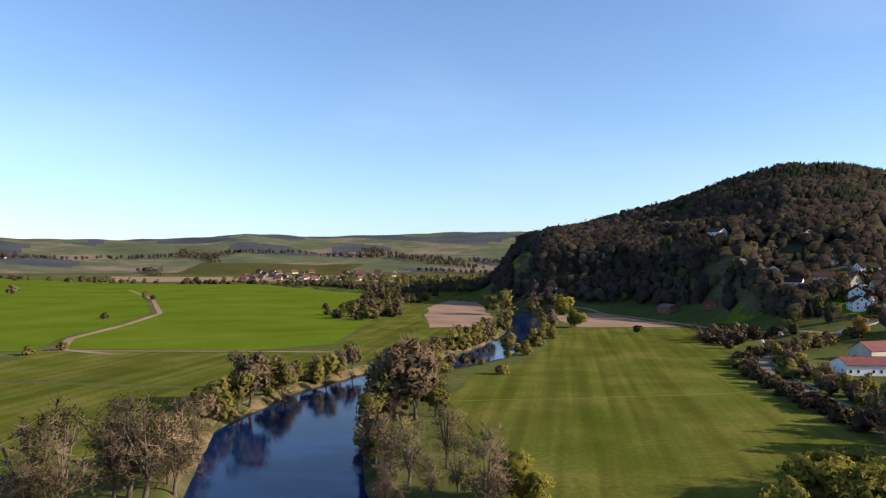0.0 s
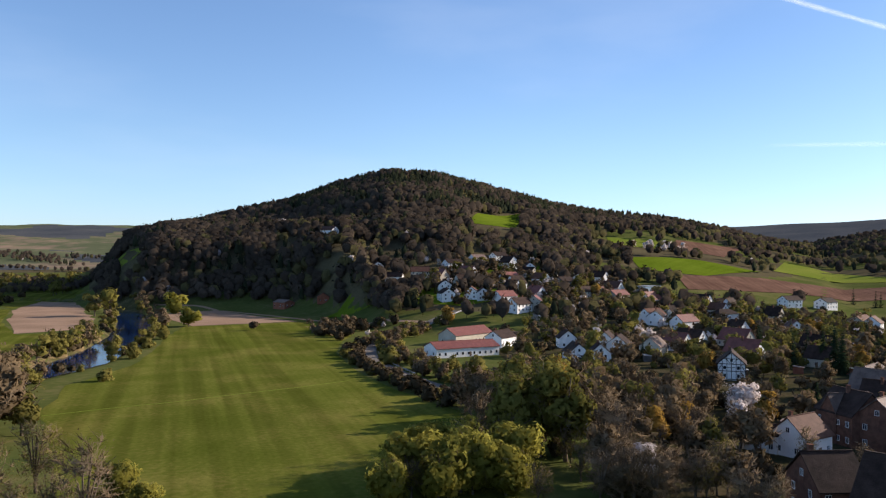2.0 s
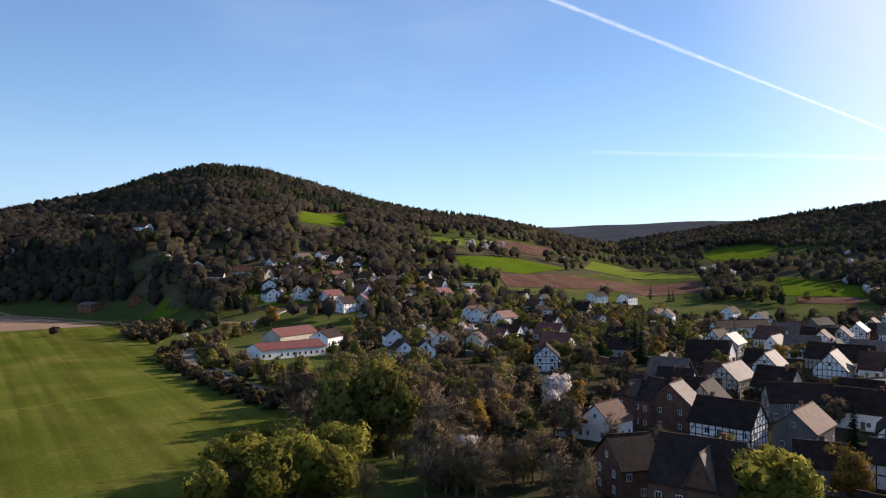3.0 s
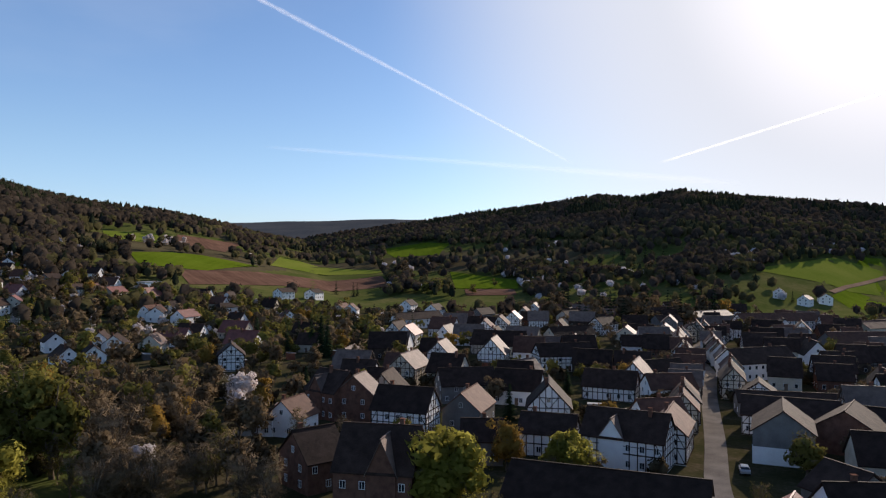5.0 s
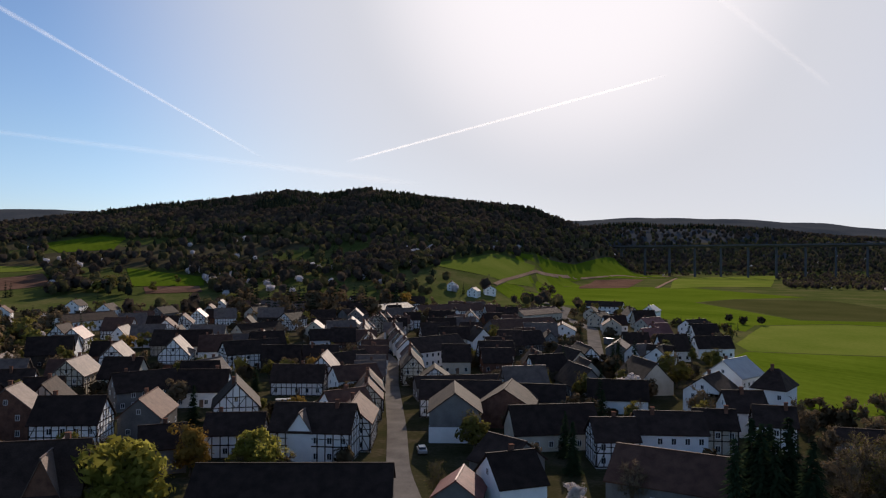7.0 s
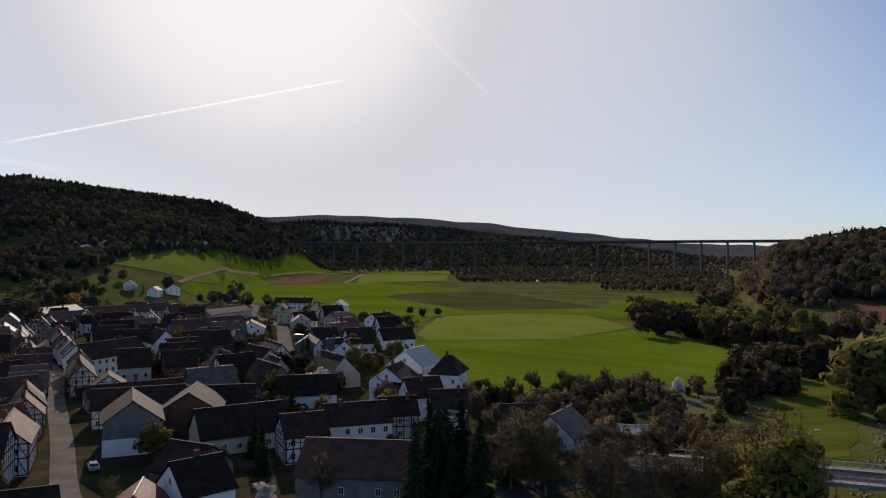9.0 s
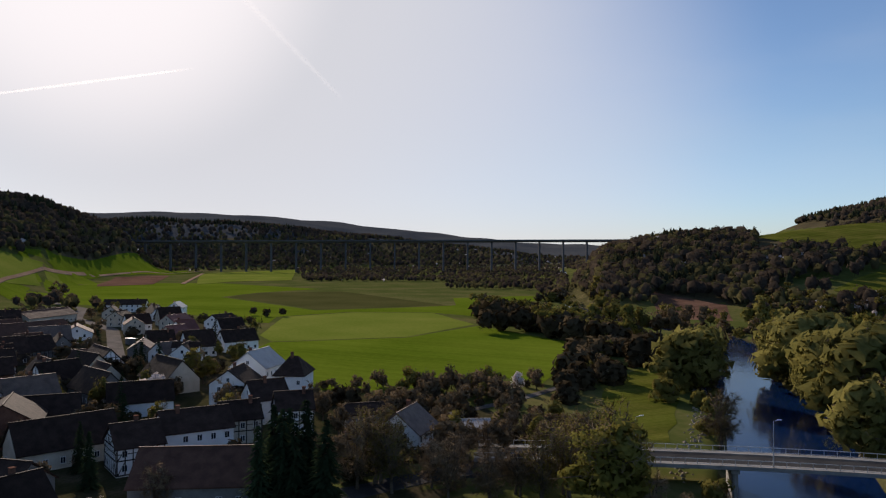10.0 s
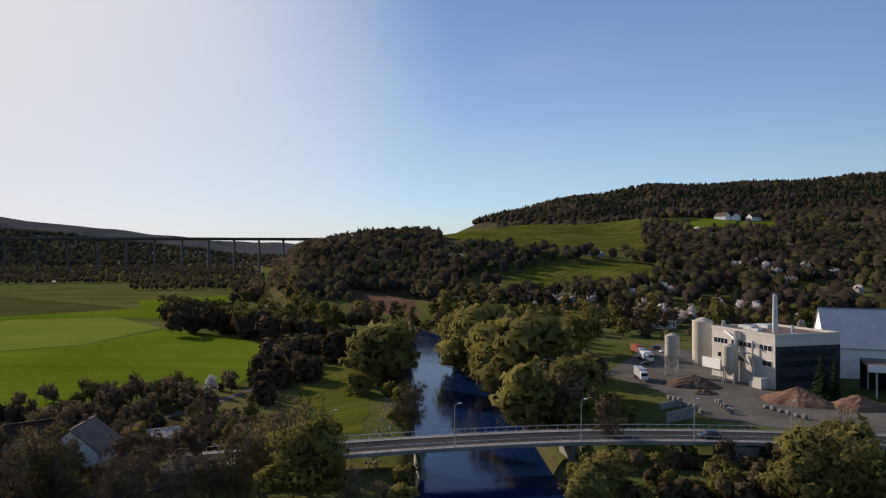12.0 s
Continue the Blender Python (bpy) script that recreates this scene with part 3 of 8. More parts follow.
strip("street", [(128, 40), (133, 20), (120, 8)], 4.5, M["street"], 0.12, "paved side lane", "street")
strip("track", [(150, -106), (155, -133), (163, -157)], 3, M["yard"], 0.12, "gravel footpath beside the field")
strip("track", [(732, -44), (779, -58), (900, -105), (1056, -169), (1300, -330), (1583, -520)], 4.5, M["soil_pale"], 0.75, "pale lane along the foot of the slope")
strip("track", [(909, -251), (1100, -320), (1322, -401)], 5, M["soil_pale"], 0.7, "pale farm track through the fields")


# ---- trees ----
def tube(verts, faces, a, b, r0, r1, sides):
    d = (b - a)
    if d.length < 1e-5:
        return
    d.normalize()
    u = d.orthogonal().normalized()
    w = d.cross(u)
    k = len(verts)
    for p, r in ((a, r0), (b, r1)):
        for i in range(sides):
            t = 2 * math.pi * i / sides
            verts.append(tuple(p + (u * math.cos(t) + w * math.sin(t)) * r))
    for i in range(sides):
        j = (i + 1) % sides
        faces.append((k + i, k + j, k + sides + j, k + sides + i))


def spray(rng, droop=0.0):
    """An offset inside a ball, a little flattened."""
    v = Vector((rng.gauss(0, 1), rng.gauss(0, 1), rng.gauss(0, 1))).normalized() * (1.75 * rng.random() ** 0.4)
    return Vector((v.x, v.y, v.z * 0.8 - droop))


def leaf(verts, faces, p, size, rng):
    u = Vector((rng.gauss(0, 1), rng.gauss(0, 1), rng.gauss(0, 1))).normalized()
    w = u.orthogonal().normalized()
    k = len(verts)
    s = size * rng.uniform(0.6, 1.3)
    verts += [tuple(p - u * s * 0.5), tuple(p + w * s * 0.42), tuple(p + u * s * 0.5)]
    faces.append((k, k + 1, k + 2))


def ball():
    """Corners and faces of a unit icosahedron."""
    g = (1 + math.sqrt(5)) / 2
    v = [(-1, g, 0), (1, g, 0), (-1, -g, 0), (1, -g, 0), (0, -1, g), (0, 1, g), (0, -1, -g), (0, 1, -g), (g, 0, -1), (g, 0, 1), (-g, 0, -1), (-g, 0, 1)]
    pts = np.array(v) / math.hypot(1, g)
    edge = min(np.linalg.norm(pts[0] - p) for p in pts[1:]) * 1.05
    near = [[j for j in range(12) if j != i and np.linalg.norm(pts[i] - pts[j]) < edge] for i in range(12)]
    tri = []
    for i in range(12):
        for j in near[i]:
            for k in near[i]:
                if i < j < k and k in near[j]:
                    out = np.dot(np.cross(pts[j] - pts[i], pts[k] - pts[i]), pts[i]) > 0
                    tri.append((i, j, k) if out else (i, k, j))
    return pts, tri


LUMP_V, LUMP_F = ball()


def lump(verts, faces, p, r, rng, count=24, flat=0.85):
    """A loose clump of foliage: small overlapping sprays round a hollow middle."""
    for _ in range(count):
        d = Vector((rng.gauss(0, 1), rng.gauss(0, 1), rng.gauss(0, 1))).normalized()
        c = p + Vector((d.x, d.y, d.z * flat)) * (r * rng.uniform(0.55, 1.12))
        u = (d + Vector((rng.gauss(0, 1), rng.gauss(0, 1), rng.gauss(0, 1))) * 0.28).orthogonal().normalized()
        w = d.cross(u).normalized()
        a, s = rng.uniform(0, 6.28), r * rng.uniform(0.32, 0.66) * math.sqrt(22 / count)
        k = len(verts)
        for i in range(3):
            t = a + i * 2.09 + rng.uniform(-0.4, 0.4)
            verts.append(tuple(c + (u * math.cos(t) + w * math.sin(t)) * s + d * (s * rng.uniform(-0.3, 0.3))))
        faces.append((k, k + 1, k + 2))


KINDS = {
    # label, leaf material, fork height, spread, limbs, tip clumps, leaves a clump, leaf size, twigs a clump, droop
    "willow": ("leafing yellow-green willow with a rounded crown", "leaf_yellow", 0.08, 0.56, 10, 230, 24, 0.31, 3, 0.1),
    "sallow": ("leafing olive-green willow by the river", "leaf_sallow", 0.08, 0.54, 10, 230, 24, 0.31, 3, 0.1),
    "poplar": ("upright tree in fresh olive-green leaf", "leaf_green", 0.15, 0.34, 7, 160, 15, 0.42, 4, 0.0),
    "budding": ("budding tree with a thin olive-brown crown", "leaf_olive", 0.15, 0.38, 9, 180, 8, 0.32, 14, 0.0),
    "bare": ("bare brown tree with fine twigs", "leaf_brown", 0.14, 0.38, 9, 200, 3, 0.25, 22, 0.0),
    "orange": ("tree with orange-brown spring foliage", "leaf_orange", 0.14, 0.36, 7, 130, 13, 0.4, 4, 0.0),
    "cherry": ("fruit tree in full white blossom", "blossom", 0.15, 0.45, 6, 140, 16, 0.34, 4, 0.0),
    "shrub": ("dense bush in olive-green bud", "leaf_olive", 0.04, 0.62, 9, 110, 15, 0.4, 5, 0.0),
    "dark_shrub": ("dark bare bush with thick twigs", "leaf_dark", 0.04, 0.62, 9, 110, 12, 0.34, 9, 0.0),
}


def crown_points(rng, n, height, spread, fork, droop):
    """Tip places that fill an uneven rounded crown, more of them near the outside."""
    lobes = [(Vector((rng.uniform(-0.55, 0.55) * spread, rng.uniform(-0.55, 0.55) * spread, rng.uniform(fork + 0.1, 0.84))), rng.uniform(0.4, 0.75)) for _ in range(11)]
    lobes += [(Vector((math.cos(a) * 0.4 * spread, math.sin(a) * 0.4 * spread, fork + 0.2)), 0.6) for a in (0.3, 1.5, 2.8, 4.0, 5.2)]
    lobes.append((Vector((0, 0, 0.66)), 0.75))
    pts = []
    while len(pts) < n:
        c, r = rng.choice(lobes)
        v = Vector((rng.gauss(0, 1), rng.gauss(0, 1), rng.gauss(0, 1))).normalized() * (rng.random() ** 0.45)
        p = Vector((c.x + v.x * r * spread * 0.75, c.y + v.y * r * spread * 0.75, c.z + v.z * r * 0.32))
        if fork * 0.55 < p.z < 1.0 and p.xy.length < spread * 1.05:
            pts.append(p * height)
    return pts


CURVED = {}


def round_off(me, centre, own=0.45, rise=0.0):
    """Lets the leaves of a crown shade as one rounded body, each with some lie of its own."""
    k = len(me.vertices)
    co = np.empty(k * 3)
    me.vertices.foreach_get("co", co)
    co = co.reshape(-1, 3)
    out = co - centre
    out /= np.linalg.norm(out, axis=1, keepdims=True) + 1e-6
    nrm = np.array([v.normal for v in me.vertices])
    nrm *= np.sign((nrm * out).sum(1, keepdims=True) + 1e-9)
    for p in me.polygons:
        if p.normal.dot(Vector(out[p.vertices[0]])) < 0:
            p.flip()
    me.update()
    nrm = out + own * nrm + np.array([0, 0, rise])
    nrm /= np.linalg.norm(nrm, axis=1, keepdims=True) + 1e-6
    CURVED[me.name] = nrm
    me.normals_split_custom_set_from_vertices(nrm.tolist())


def build_tree(kind, seed, detail=1.0, height=12.0):
    label, leaf_m, fork, spread, limbs, clumps, leaves, size, twigs, droop = KINDS[kind]
    rng = random.Random(seed)
    shrub = kind.endswith("shrub")
    clumps = int(clumps * detail)
    size = size / math.sqrt(detail) ** 0.92
    loose = detail ** -0.24
    if detail > 0.9:
        leaves, size = int(leaves * 1.45), size * 0.78
    leaves, size = int(leaves * 1.7), size * 0.84
    thick = 0.034 * loose ** 2
    if detail < 0.5:
        twigs, thick = (twigs + 1) // 2, thick * 1.35
    if shrub:
        height = 5.0
        leaves, size = int(leaves * 1.5), size * 1.2
    # leafy crowns, and all those beyond the nearest trees, close into a mass of overlapping clumps
    tier = 0 if detail > 0.5 else 1 if clumps > 0.09 * KINDS[kind][5] else 2 if clumps > 0.045 * KINDS[kind][5] else 3
    full = {"bare": 0.72, "budding": 0.8, "cherry": 0.75}.get(kind, 0.95)
    lumps = (0 if kind in ("bare", "budding") else 60, 28, 15, 9)[tier]
    if shrub:
        lumps = (18, 13, 8, 5)[tier]
    if not tier and lumps:
        leaves = leaves // 2
    if tier:
        leaves, size = max(4, int(leaves * (0.9 if tier == 1 and not shrub else 0.5))), size * 0.72
    root = thing("bush" if shrub else "tree", Matrix(), label, "bush" if shrub else "tree")
    tv, tf, cv, cf, mats = [], [], [], [], []
    top = Vector((rng.uniform(-0.3, 0.3), rng.uniform(-0.3, 0.3), height * fork))
    r = height * 0.022
    tube(tv, tf, Vector((0, 0, -0.4)), top * 0.5, r * 1.35, r, 7)
    tube(tv, tf, top * 0.5, top, r, r * 0.85, 7)
    hubs = []
    for i in range(limbs):
        a = 2 * math.pi * (i + rng.uniform(-0.3, 0.3)) / limbs
        reach, up = spread * height * rng.uniform(0.2, 0.55), height * rng.uniform(fork + 0.25, 0.82)
        if i == 0:
            reach, up = spread * height * 0.08, height * 0.78
        end = Vector((math.cos(a) * reach, math.sin(a) * reach, up))
        mid = top.lerp(end, 0.5) + Vector((0, 0, height * 0.03))
        tube(tv, tf, top, mid, r * 0.6, r * 0.4, 5)
        tube(tv, tf, mid, end, r * 0.4, r * 0.2, 5)
        hubs += [mid, end]
        for _ in range(3 if detail > 0.1 else 1):
            b = mid.lerp(end, rng.random()) + Vector((rng.gauss(0, 1), rng.gauss(0, 1), abs(rng.gauss(0, 0.8)))) * height * 0.1
            tube(tv, tf, mid.lerp(end, 0.4), b, r * 0.25, r * 0.1, 4)
            hubs.append(b)
    for p in crown_points(rng, clumps, height, spread, fork, droop):
        hub = min(hubs, key=lambda h: (h - p).length_squared)
        n0 = len(cf)
        tube(cv, cf, hub, p, r * 0.12, r * 0.05, 3)
        for _ in range(twigs):
            q = p + Vector((rng.gauss(0, 0.85), rng.gauss(0, 0.85), rng.gauss(0.55, 0.75))) * height * 0.055
            k = len(cv)
            s = Vector((rng.gauss(0, 1), rng.gauss(0, 1), rng.gauss(0, 1))).normalized() * thick
            start = hub.lerp(p, rng.uniform(0.5, 1))
            cv += [tuple(start - s), tuple(start + s), tuple(q)]
            cf.append((k, k + 1, k + 2))
        mats += [0] * (len(cf) - n0)
        n0 = len(cf)
        for _ in range(leaves):
            q = p + spray(rng, droop) * height * 0.05 * loose
            leaf(cv, cf, q, size * height / 12, rng)
        mats += [1] * (len(cf) - n0)
    middle = Vector((0, 0, height * (0.42 if shrub else 0.56)))
    n0 = len(cf)
    for p in crown_points(rng, lumps, height, spread, fork, droop):
        lump(cv, cf, middle.lerp(p, 0.8), 1.2 * full * spread * height * max(lumps, 1) ** (-1 / 3) * rng.uniform(0.7, 1.2), rng, (64 if not shrub else 36, 46 if not shrub else 26, 26, 18)[tier])
    mats += [1] * (len(cf) - n0)
    if not shrub:
        mesh_object("trunk", tv, tf, M["bark"], root, smooth=True)
    crown = mesh_object("crown", cv, cf, [M["twigs"], M[leaf_m]], root)
    crown.data.polygons.foreach_set("material_index", mats)
    round_off(crown.data, np.array([0, 0, height * (0.4 if shrub else 0.52)]), 0.55 if lumps else 0.45, 0.4 if lumps else 0.0)
    root["base_height"] = height
    return root


def build_conifer(seed, height=14.0, step=0.03):
    rng = random.Random(seed)
    root = thing("conifer", Matrix(), "tall dark green spruce with hanging branches", "tree")
    tv, tf, cv, cf = [], [], [], []
    tube(tv, tf, Vector((0, 0, -0.4)), Vector((0, 0, height * 0.95)), 0.24, 0.03, 6)
    z = height * 0.06
    while z < height * 0.985:
        s = 1 - z / height
        n = int(9 + 8 * s)
        for i in range(n):
            a = rng.uniform(0, 2 * math.pi)
            reach = height * 0.2 * s ** 0.85 * rng.uniform(0.75, 1.15) + 0.15
            for j in range(4):
                t = (j + rng.random()) / 4
                p = Vector((math.cos(a) * reach * t, math.sin(a) * reach * t, z - reach * 0.32 * t + rng.uniform(-0.15, 0.15)))
                k = len(cv)
                side = Vector((-math.sin(a), math.cos(a), 0)) * (0.2 + 0.34 * (1 - t)) * (0.5 + s)
                out = Vector((math.cos(a), math.sin(a), -0.45)) * (0.35 + reach * 0.22)
                cv += [tuple(p - side), tuple(p + side), tuple(p + out)]
                cf.append((k, k + 1, k + 2))
        z += height * step
    mesh_object("trunk", tv, tf, M["bark"], root)
    mesh_object("crown", cv, cf, M["needles"], root)
    root["base_height"] = height
    return root


STOCK, USED = {}, {}
DETAIL = (0.65, 0.12, 0.055, 0.03)


def stock(kind, tier):
    key = (kind, tier)
    if key not in STOCK:
        n = 3 if tier == 0 else 2
        STOCK[key] = [(build_conifer(11 * i + 3, step=(0.03, 0.04, 0.06, 0.09)[tier]) if kind == "conifer" else build_tree(kind, 17 * i + len(STOCK) * 5 + 1, DETAIL[tier] * (2.6 if kind in ("willow", "sallow") and tier else 1.5 if kind.endswith("shrub") and tier else 1.0))) for i in range(n)]
        USED[key] = 0
    return STOCK[key]


def standing(base, x, y, height, rng):
    s = height / base["base_height"]
    wide = s * rng.uniform(0.9, 1.2)
    return Matrix.Translation((x, y, gz(x, y))) @ Matrix.Rotation(rng.uniform(0, 6.28), 4, "Z") @ Matrix.Diagonal((wide, wide, s, 1))


def plant(kind, x, y, height, rng=random.Random(5)):
    d = math.hypot(x, y)
    if kind == "willow" and y < -60:
        kind = "sallow"
    tier = 0 if d < 170 else 1 if d < 320 else 2 if d < 520 else 3
    made = stock(kind, tier)
    i = USED[(kind, tier)]
    USED[(kind, tier)] = i + 1
    base = made[i % len(made)]
    m = standing(base, x, y, height, rng)
    if i < len(made):
        base.matrix_basis = m
        return base
    s = base.scale
    return copy_thing(base, m @ Matrix.Diagonal((1 / s.x, 1 / s.y, 1 / s.z, 1)))


FORMS = {}


def form(me):
    """The arrays of a mesh, read once."""
    if me.name not in FORMS:
        co, idx = np.empty(len(me.vertices) * 3), np.empty(len(me.loops), np.int32)
        start, mi = np.empty(len(me.polygons), np.int32), np.empty(len(me.polygons), np.int32)
        me.vertices.foreach_get("co", co)
        me.loops.foreach_get("vertex_index", idx)
        me.polygons.foreach_get("loop_start", start)
        me.polygons.foreach_get("material_index", mi)
        nrm = CURVED.get(me.name)
        if nrm is None:
            nrm = np.array([v.normal for v in me.vertices])
        FORMS[me.name] = (co.reshape(-1, 3), idx, start, mi, nrm)
    return FORMS[me.name]


def stand(name, rows, label, category="thicket", rng=random.Random(6)):
    """Many small trees and bushes that nobody could count, joined: rows of kind, x, y, height."""
    verts, loops, starts, mats, curved, slots = [], [], [], [], [], []
    nv = nl = 0
    for kind, x, y, h in rows:
        d = math.hypot(x, y)
        tier = 1 if d < 180 else 2 if d < 330 else 3
        base = rng.choice(stock(kind, tier))
        m = np.array(standing(base, x, y, h, rng))
        for child in base.children:
            me = child.data
            co, idx, start, mi, nrm = form(me)
            for mt in me.materials:
                if mt not in slots:
                    slots.append(mt)
            index = np.array([slots.index(mt) for mt in me.materials], np.int32)
            verts.append(co @ m[:3, :3].T + m[:3, 3])
            curved.append(nrm @ m[:3, :3].T)
            loops.append(idx + nv)
            starts.append(start + nl)
            mats.append(index[mi])
            nv += len(co)
            nl += len(idx)
    me = bpy.data.meshes.new(name)
    me.vertices.add(nv)
    me.vertices.foreach_set("co", np.concatenate(verts).ravel())
    me.loops.add(nl)
    me.loops.foreach_set("vertex_index", np.concatenate(loops).astype(np.int32))
    starts = np.concatenate(starts).astype(np.int32)
    me.polygons.add(len(starts))
    me.polygons.foreach_set("loop_start", starts)
    me.polygons.foreach_set("material_index", np.concatenate(mats).astype(np.int32))
    for mt in slots:
        me.materials.append(mt)
    me.update(calc_edges=True)
    nrm = np.concatenate(curved)
    me.normals_split_custom_set_from_vertices((nrm / np.linalg.norm(nrm, axis=1, keepdims=True)).tolist())
    return tagged(new(name, me), label, category, kind="stuff")


def wood(name, points, heights, material, label, seed=1, lumps=1, twigs=6, slim=1.0, cone=False):
    """Many far crowns in one mesh, each of uneven clumps with loose sprays of twigs over a thin stem."""
    rng = np.random.default_rng(seed)
    pts = np.asarray(points, float)
    n = len(pts)
    if n == 0:
        return None
    z = ground_height(pts[:, 0], pts[:, 1])
    h = np.asarray(heights, float)
    r = h * 0.36 * slim
    base = np.stack([pts[:, 0], pts[:, 1], z], -1)
    slope = np.stack([(ground_height(pts[:, 0] - 9, pts[:, 1]) - ground_height(pts[:, 0] + 9, pts[:, 1])) / 18, (ground_height(pts[:, 0], pts[:, 1] - 9) - ground_height(pts[:, 0], pts[:, 1] + 9)) / 18, np.ones(n)], -1)
    slope /= np.linalg.norm(slope, axis=1, keepdims=True)
    verts, loops, lie, count = [], [], [], 0
    faces = np.array(LUMP_F)
    for k in range(lumps):
        turn = rng.uniform(0, 2 * math.pi, n)
        q = rng.uniform(0.76, 1.2, (n, 12)) * (1.0 if lumps == 1 else rng.uniform(0.55, 0.85, (n, 1)))
        x = LUMP_V[None, :, 0] * np.cos(turn)[:, None] - LUMP_V[None, :, 1] * np.sin(turn)[:, None]
        y = LUMP_V[None, :, 0] * np.sin(turn)[:, None] + LUMP_V[None, :, 1] * np.cos(turn)[:, None]
        up = np.broadcast_to(LUMP_V[None, :, 2], x.shape)
        wide = q * (np.clip(0.72 - 0.62 * up, 0.1, 1.3) if cone else 1.0)
        off = rng.normal(0, 0.4, (n, 3)) * (0 if lumps == 1 else 1)
        v = np.stack([(x * wide + off[:, :1]) * r[:, None], (y * wide + off[:, 1:2]) * r[:, None], (0.52 + 0.4 * up * (1.1 if cone else q) + 0.14 * off[:, 2:]) * h[:, None]], -1) + base[:, None, :]
        nrm = 0.34 * np.stack([x, y, up], -1) + 0.75 * slope[:, None, :] + 0.16 * rng.normal(size=(n, 12, 3))
        verts.append(v.reshape(-1, 3))
        lie.append(nrm.reshape(-1, 3))
        loops.append((np.arange(n)[:, None, None] * 12 + faces[None]).reshape(-1) + count)
        count += n * 12
    if twigs:
        d = rng.normal(size=(n, twigs, 3))
        d /= np.linalg.norm(d, axis=2, keepdims=True)
        d[..., 2] = np.abs(d[..., 2]) * 1.1 - 0.25
        c = base[:, None, :] + d * np.stack([r, r, 0.4 * h], -1)[:, None, :] * rng.uniform(0.9, 1.3, (n, twigs, 1))
        c[..., 2] += 0.55 * h[:, None]
        e = rng.normal(size=(n, twigs, 3, 3)) * (h[:, None, None, None] * (0.075 if twigs > 12 else 0.06))
        e -= 0.7 * (e * d[:, :, None, :]).sum(3, keepdims=True) * d[:, :, None, :]
        verts.append((c[:, :, None, :] + e).reshape(-1, 3))
        lie.append(np.repeat((d * 0.35 + 0.75 * slope[:, None, :]).reshape(-1, 3), 3, axis=0))
        loops.append(np.arange(n * twigs * 3) + count)
        count += n * twigs * 3
    stem = np.repeat(base[:, None, :], 3, axis=1)
    stem[:, 0, 0] -= 0.15
    stem[:, 1, 0] += 0.15
    stem[:, :2, 2] -= 0.5
    stem[:, 2, 2] += h * 0.6
    verts.append(stem.reshape(-1, 3))
    lie.append(np.tile([0.0, -1.0, 0.0], (n * 3, 1)))
    loops.append(np.arange(n * 3) + count)
    verts, loops, lie = np.concatenate(verts), np.concatenate(loops).astype(np.int32), np.concatenate(lie)
    me = bpy.data.meshes.new(name)
    me.vertices.add(len(verts))
    me.vertices.foreach_set("co", verts.ravel())
    me.loops.add(len(loops))
    me.loops.foreach_set("vertex_index", loops)
    me.polygons.add(len(loops) // 3)
    me.polygons.foreach_set("loop_start", np.arange(0, len(loops), 3, dtype=np.int32))
    me.update(calc_edges=True)
    me.shade_smooth()
    lie /= np.linalg.norm(lie, axis=1, keepdims=True) + 1e-6
    me.normals_split_custom_set_from_vertices(lie.tolist())
    me.materials.append(material)
    return tagged(new(name, me), label, "woodland", kind="stuff")


# ---- houses ----
def window_meshes():
    xs, zs = (-0.55, -0.46, -0.04, 0.04, 0.46, 0.55), (-0.7, -0.61, 0.61, 0.7)
    bm = bmesh.new()
    v = [[bm.verts.new((x, 0.05, z)) for z in zs] for x in xs]
    flat = [bm.faces.new((v[i][k], v[i][k + 1], v[i + 1][k + 1], v[i + 1][k])) for i in range(5) for k in range(3) if not (k == 1 and i in (1, 3))]
    made = bmesh.ops.extrude_face_region(bm, geom=flat)
    bmesh.ops.translate(bm, verts=[e for e in made["geom"] if isinstance(e, bmesh.types.BMVert)], vec=(0, -0.09, 0))
    bmesh.ops.recalc_face_normals(bm, faces=bm.faces[:])
    frame_me = bpy.data.meshes.new("window")
    bm.to_mesh(frame_me)
    bm.free()
    frame_me.materials.append(M["frame"])
    bm = bmesh.new()
    box(bm, -0.47, -0.02, -0.62, 0.47, 0.015, 0.62)
    pane_me = bpy.data.meshes.new("pane")
    bm.to_mesh(pane_me)
    bm.free()
    pane_me.materials.append(M["glass"])
    bm = bmesh.new()
    box(bm, -0.55, -0.03, -0.7, 0.55, 0.03, 0.7)
    front = [f for f in bm.faces if f.normal.y > 0.5]
    bmesh.ops.inset_region(bm, faces=front, thickness=0.09)
    front[0].material_index = 1
    far = bpy.data.meshes.new("window")
    bm.to_mesh(far)
    bm.free()
    far.materials.append(M["frame"])
    far.materials.append(M["glass"])
    return frame_me, pane_me, far


WINDOW, PANE, FAR_WINDOW = window_meshes()


def add_window(parent, x, y, z, turn, sx=1.0, sz=1.0):
    m = Matrix.Translation((x, y, z)) @ Matrix.Rotation(turn, 4, "Z") @ Matrix.Diagonal((sx, 1, sz, 1))
    top = parent if parent.parent is None else parent.parent
    d = top.matrix_basis.translation.xy.length
    if d > 240:
        # on far houses only the walls that face the valley have their windows
        out = (top.matrix_basis.to_3x3() @ Matrix.Rotation(turn, 3, "Z")) @ Vector((0, 1, 0))
        if out.xy.dot(top.matrix_basis.translation.xy) > -0.1 * d:
            return None
        return shared("window", FAR_WINDOW, parent, m)
    w = shared("window", WINDOW, parent, m)
    shared("pane", PANE, w)
    return w


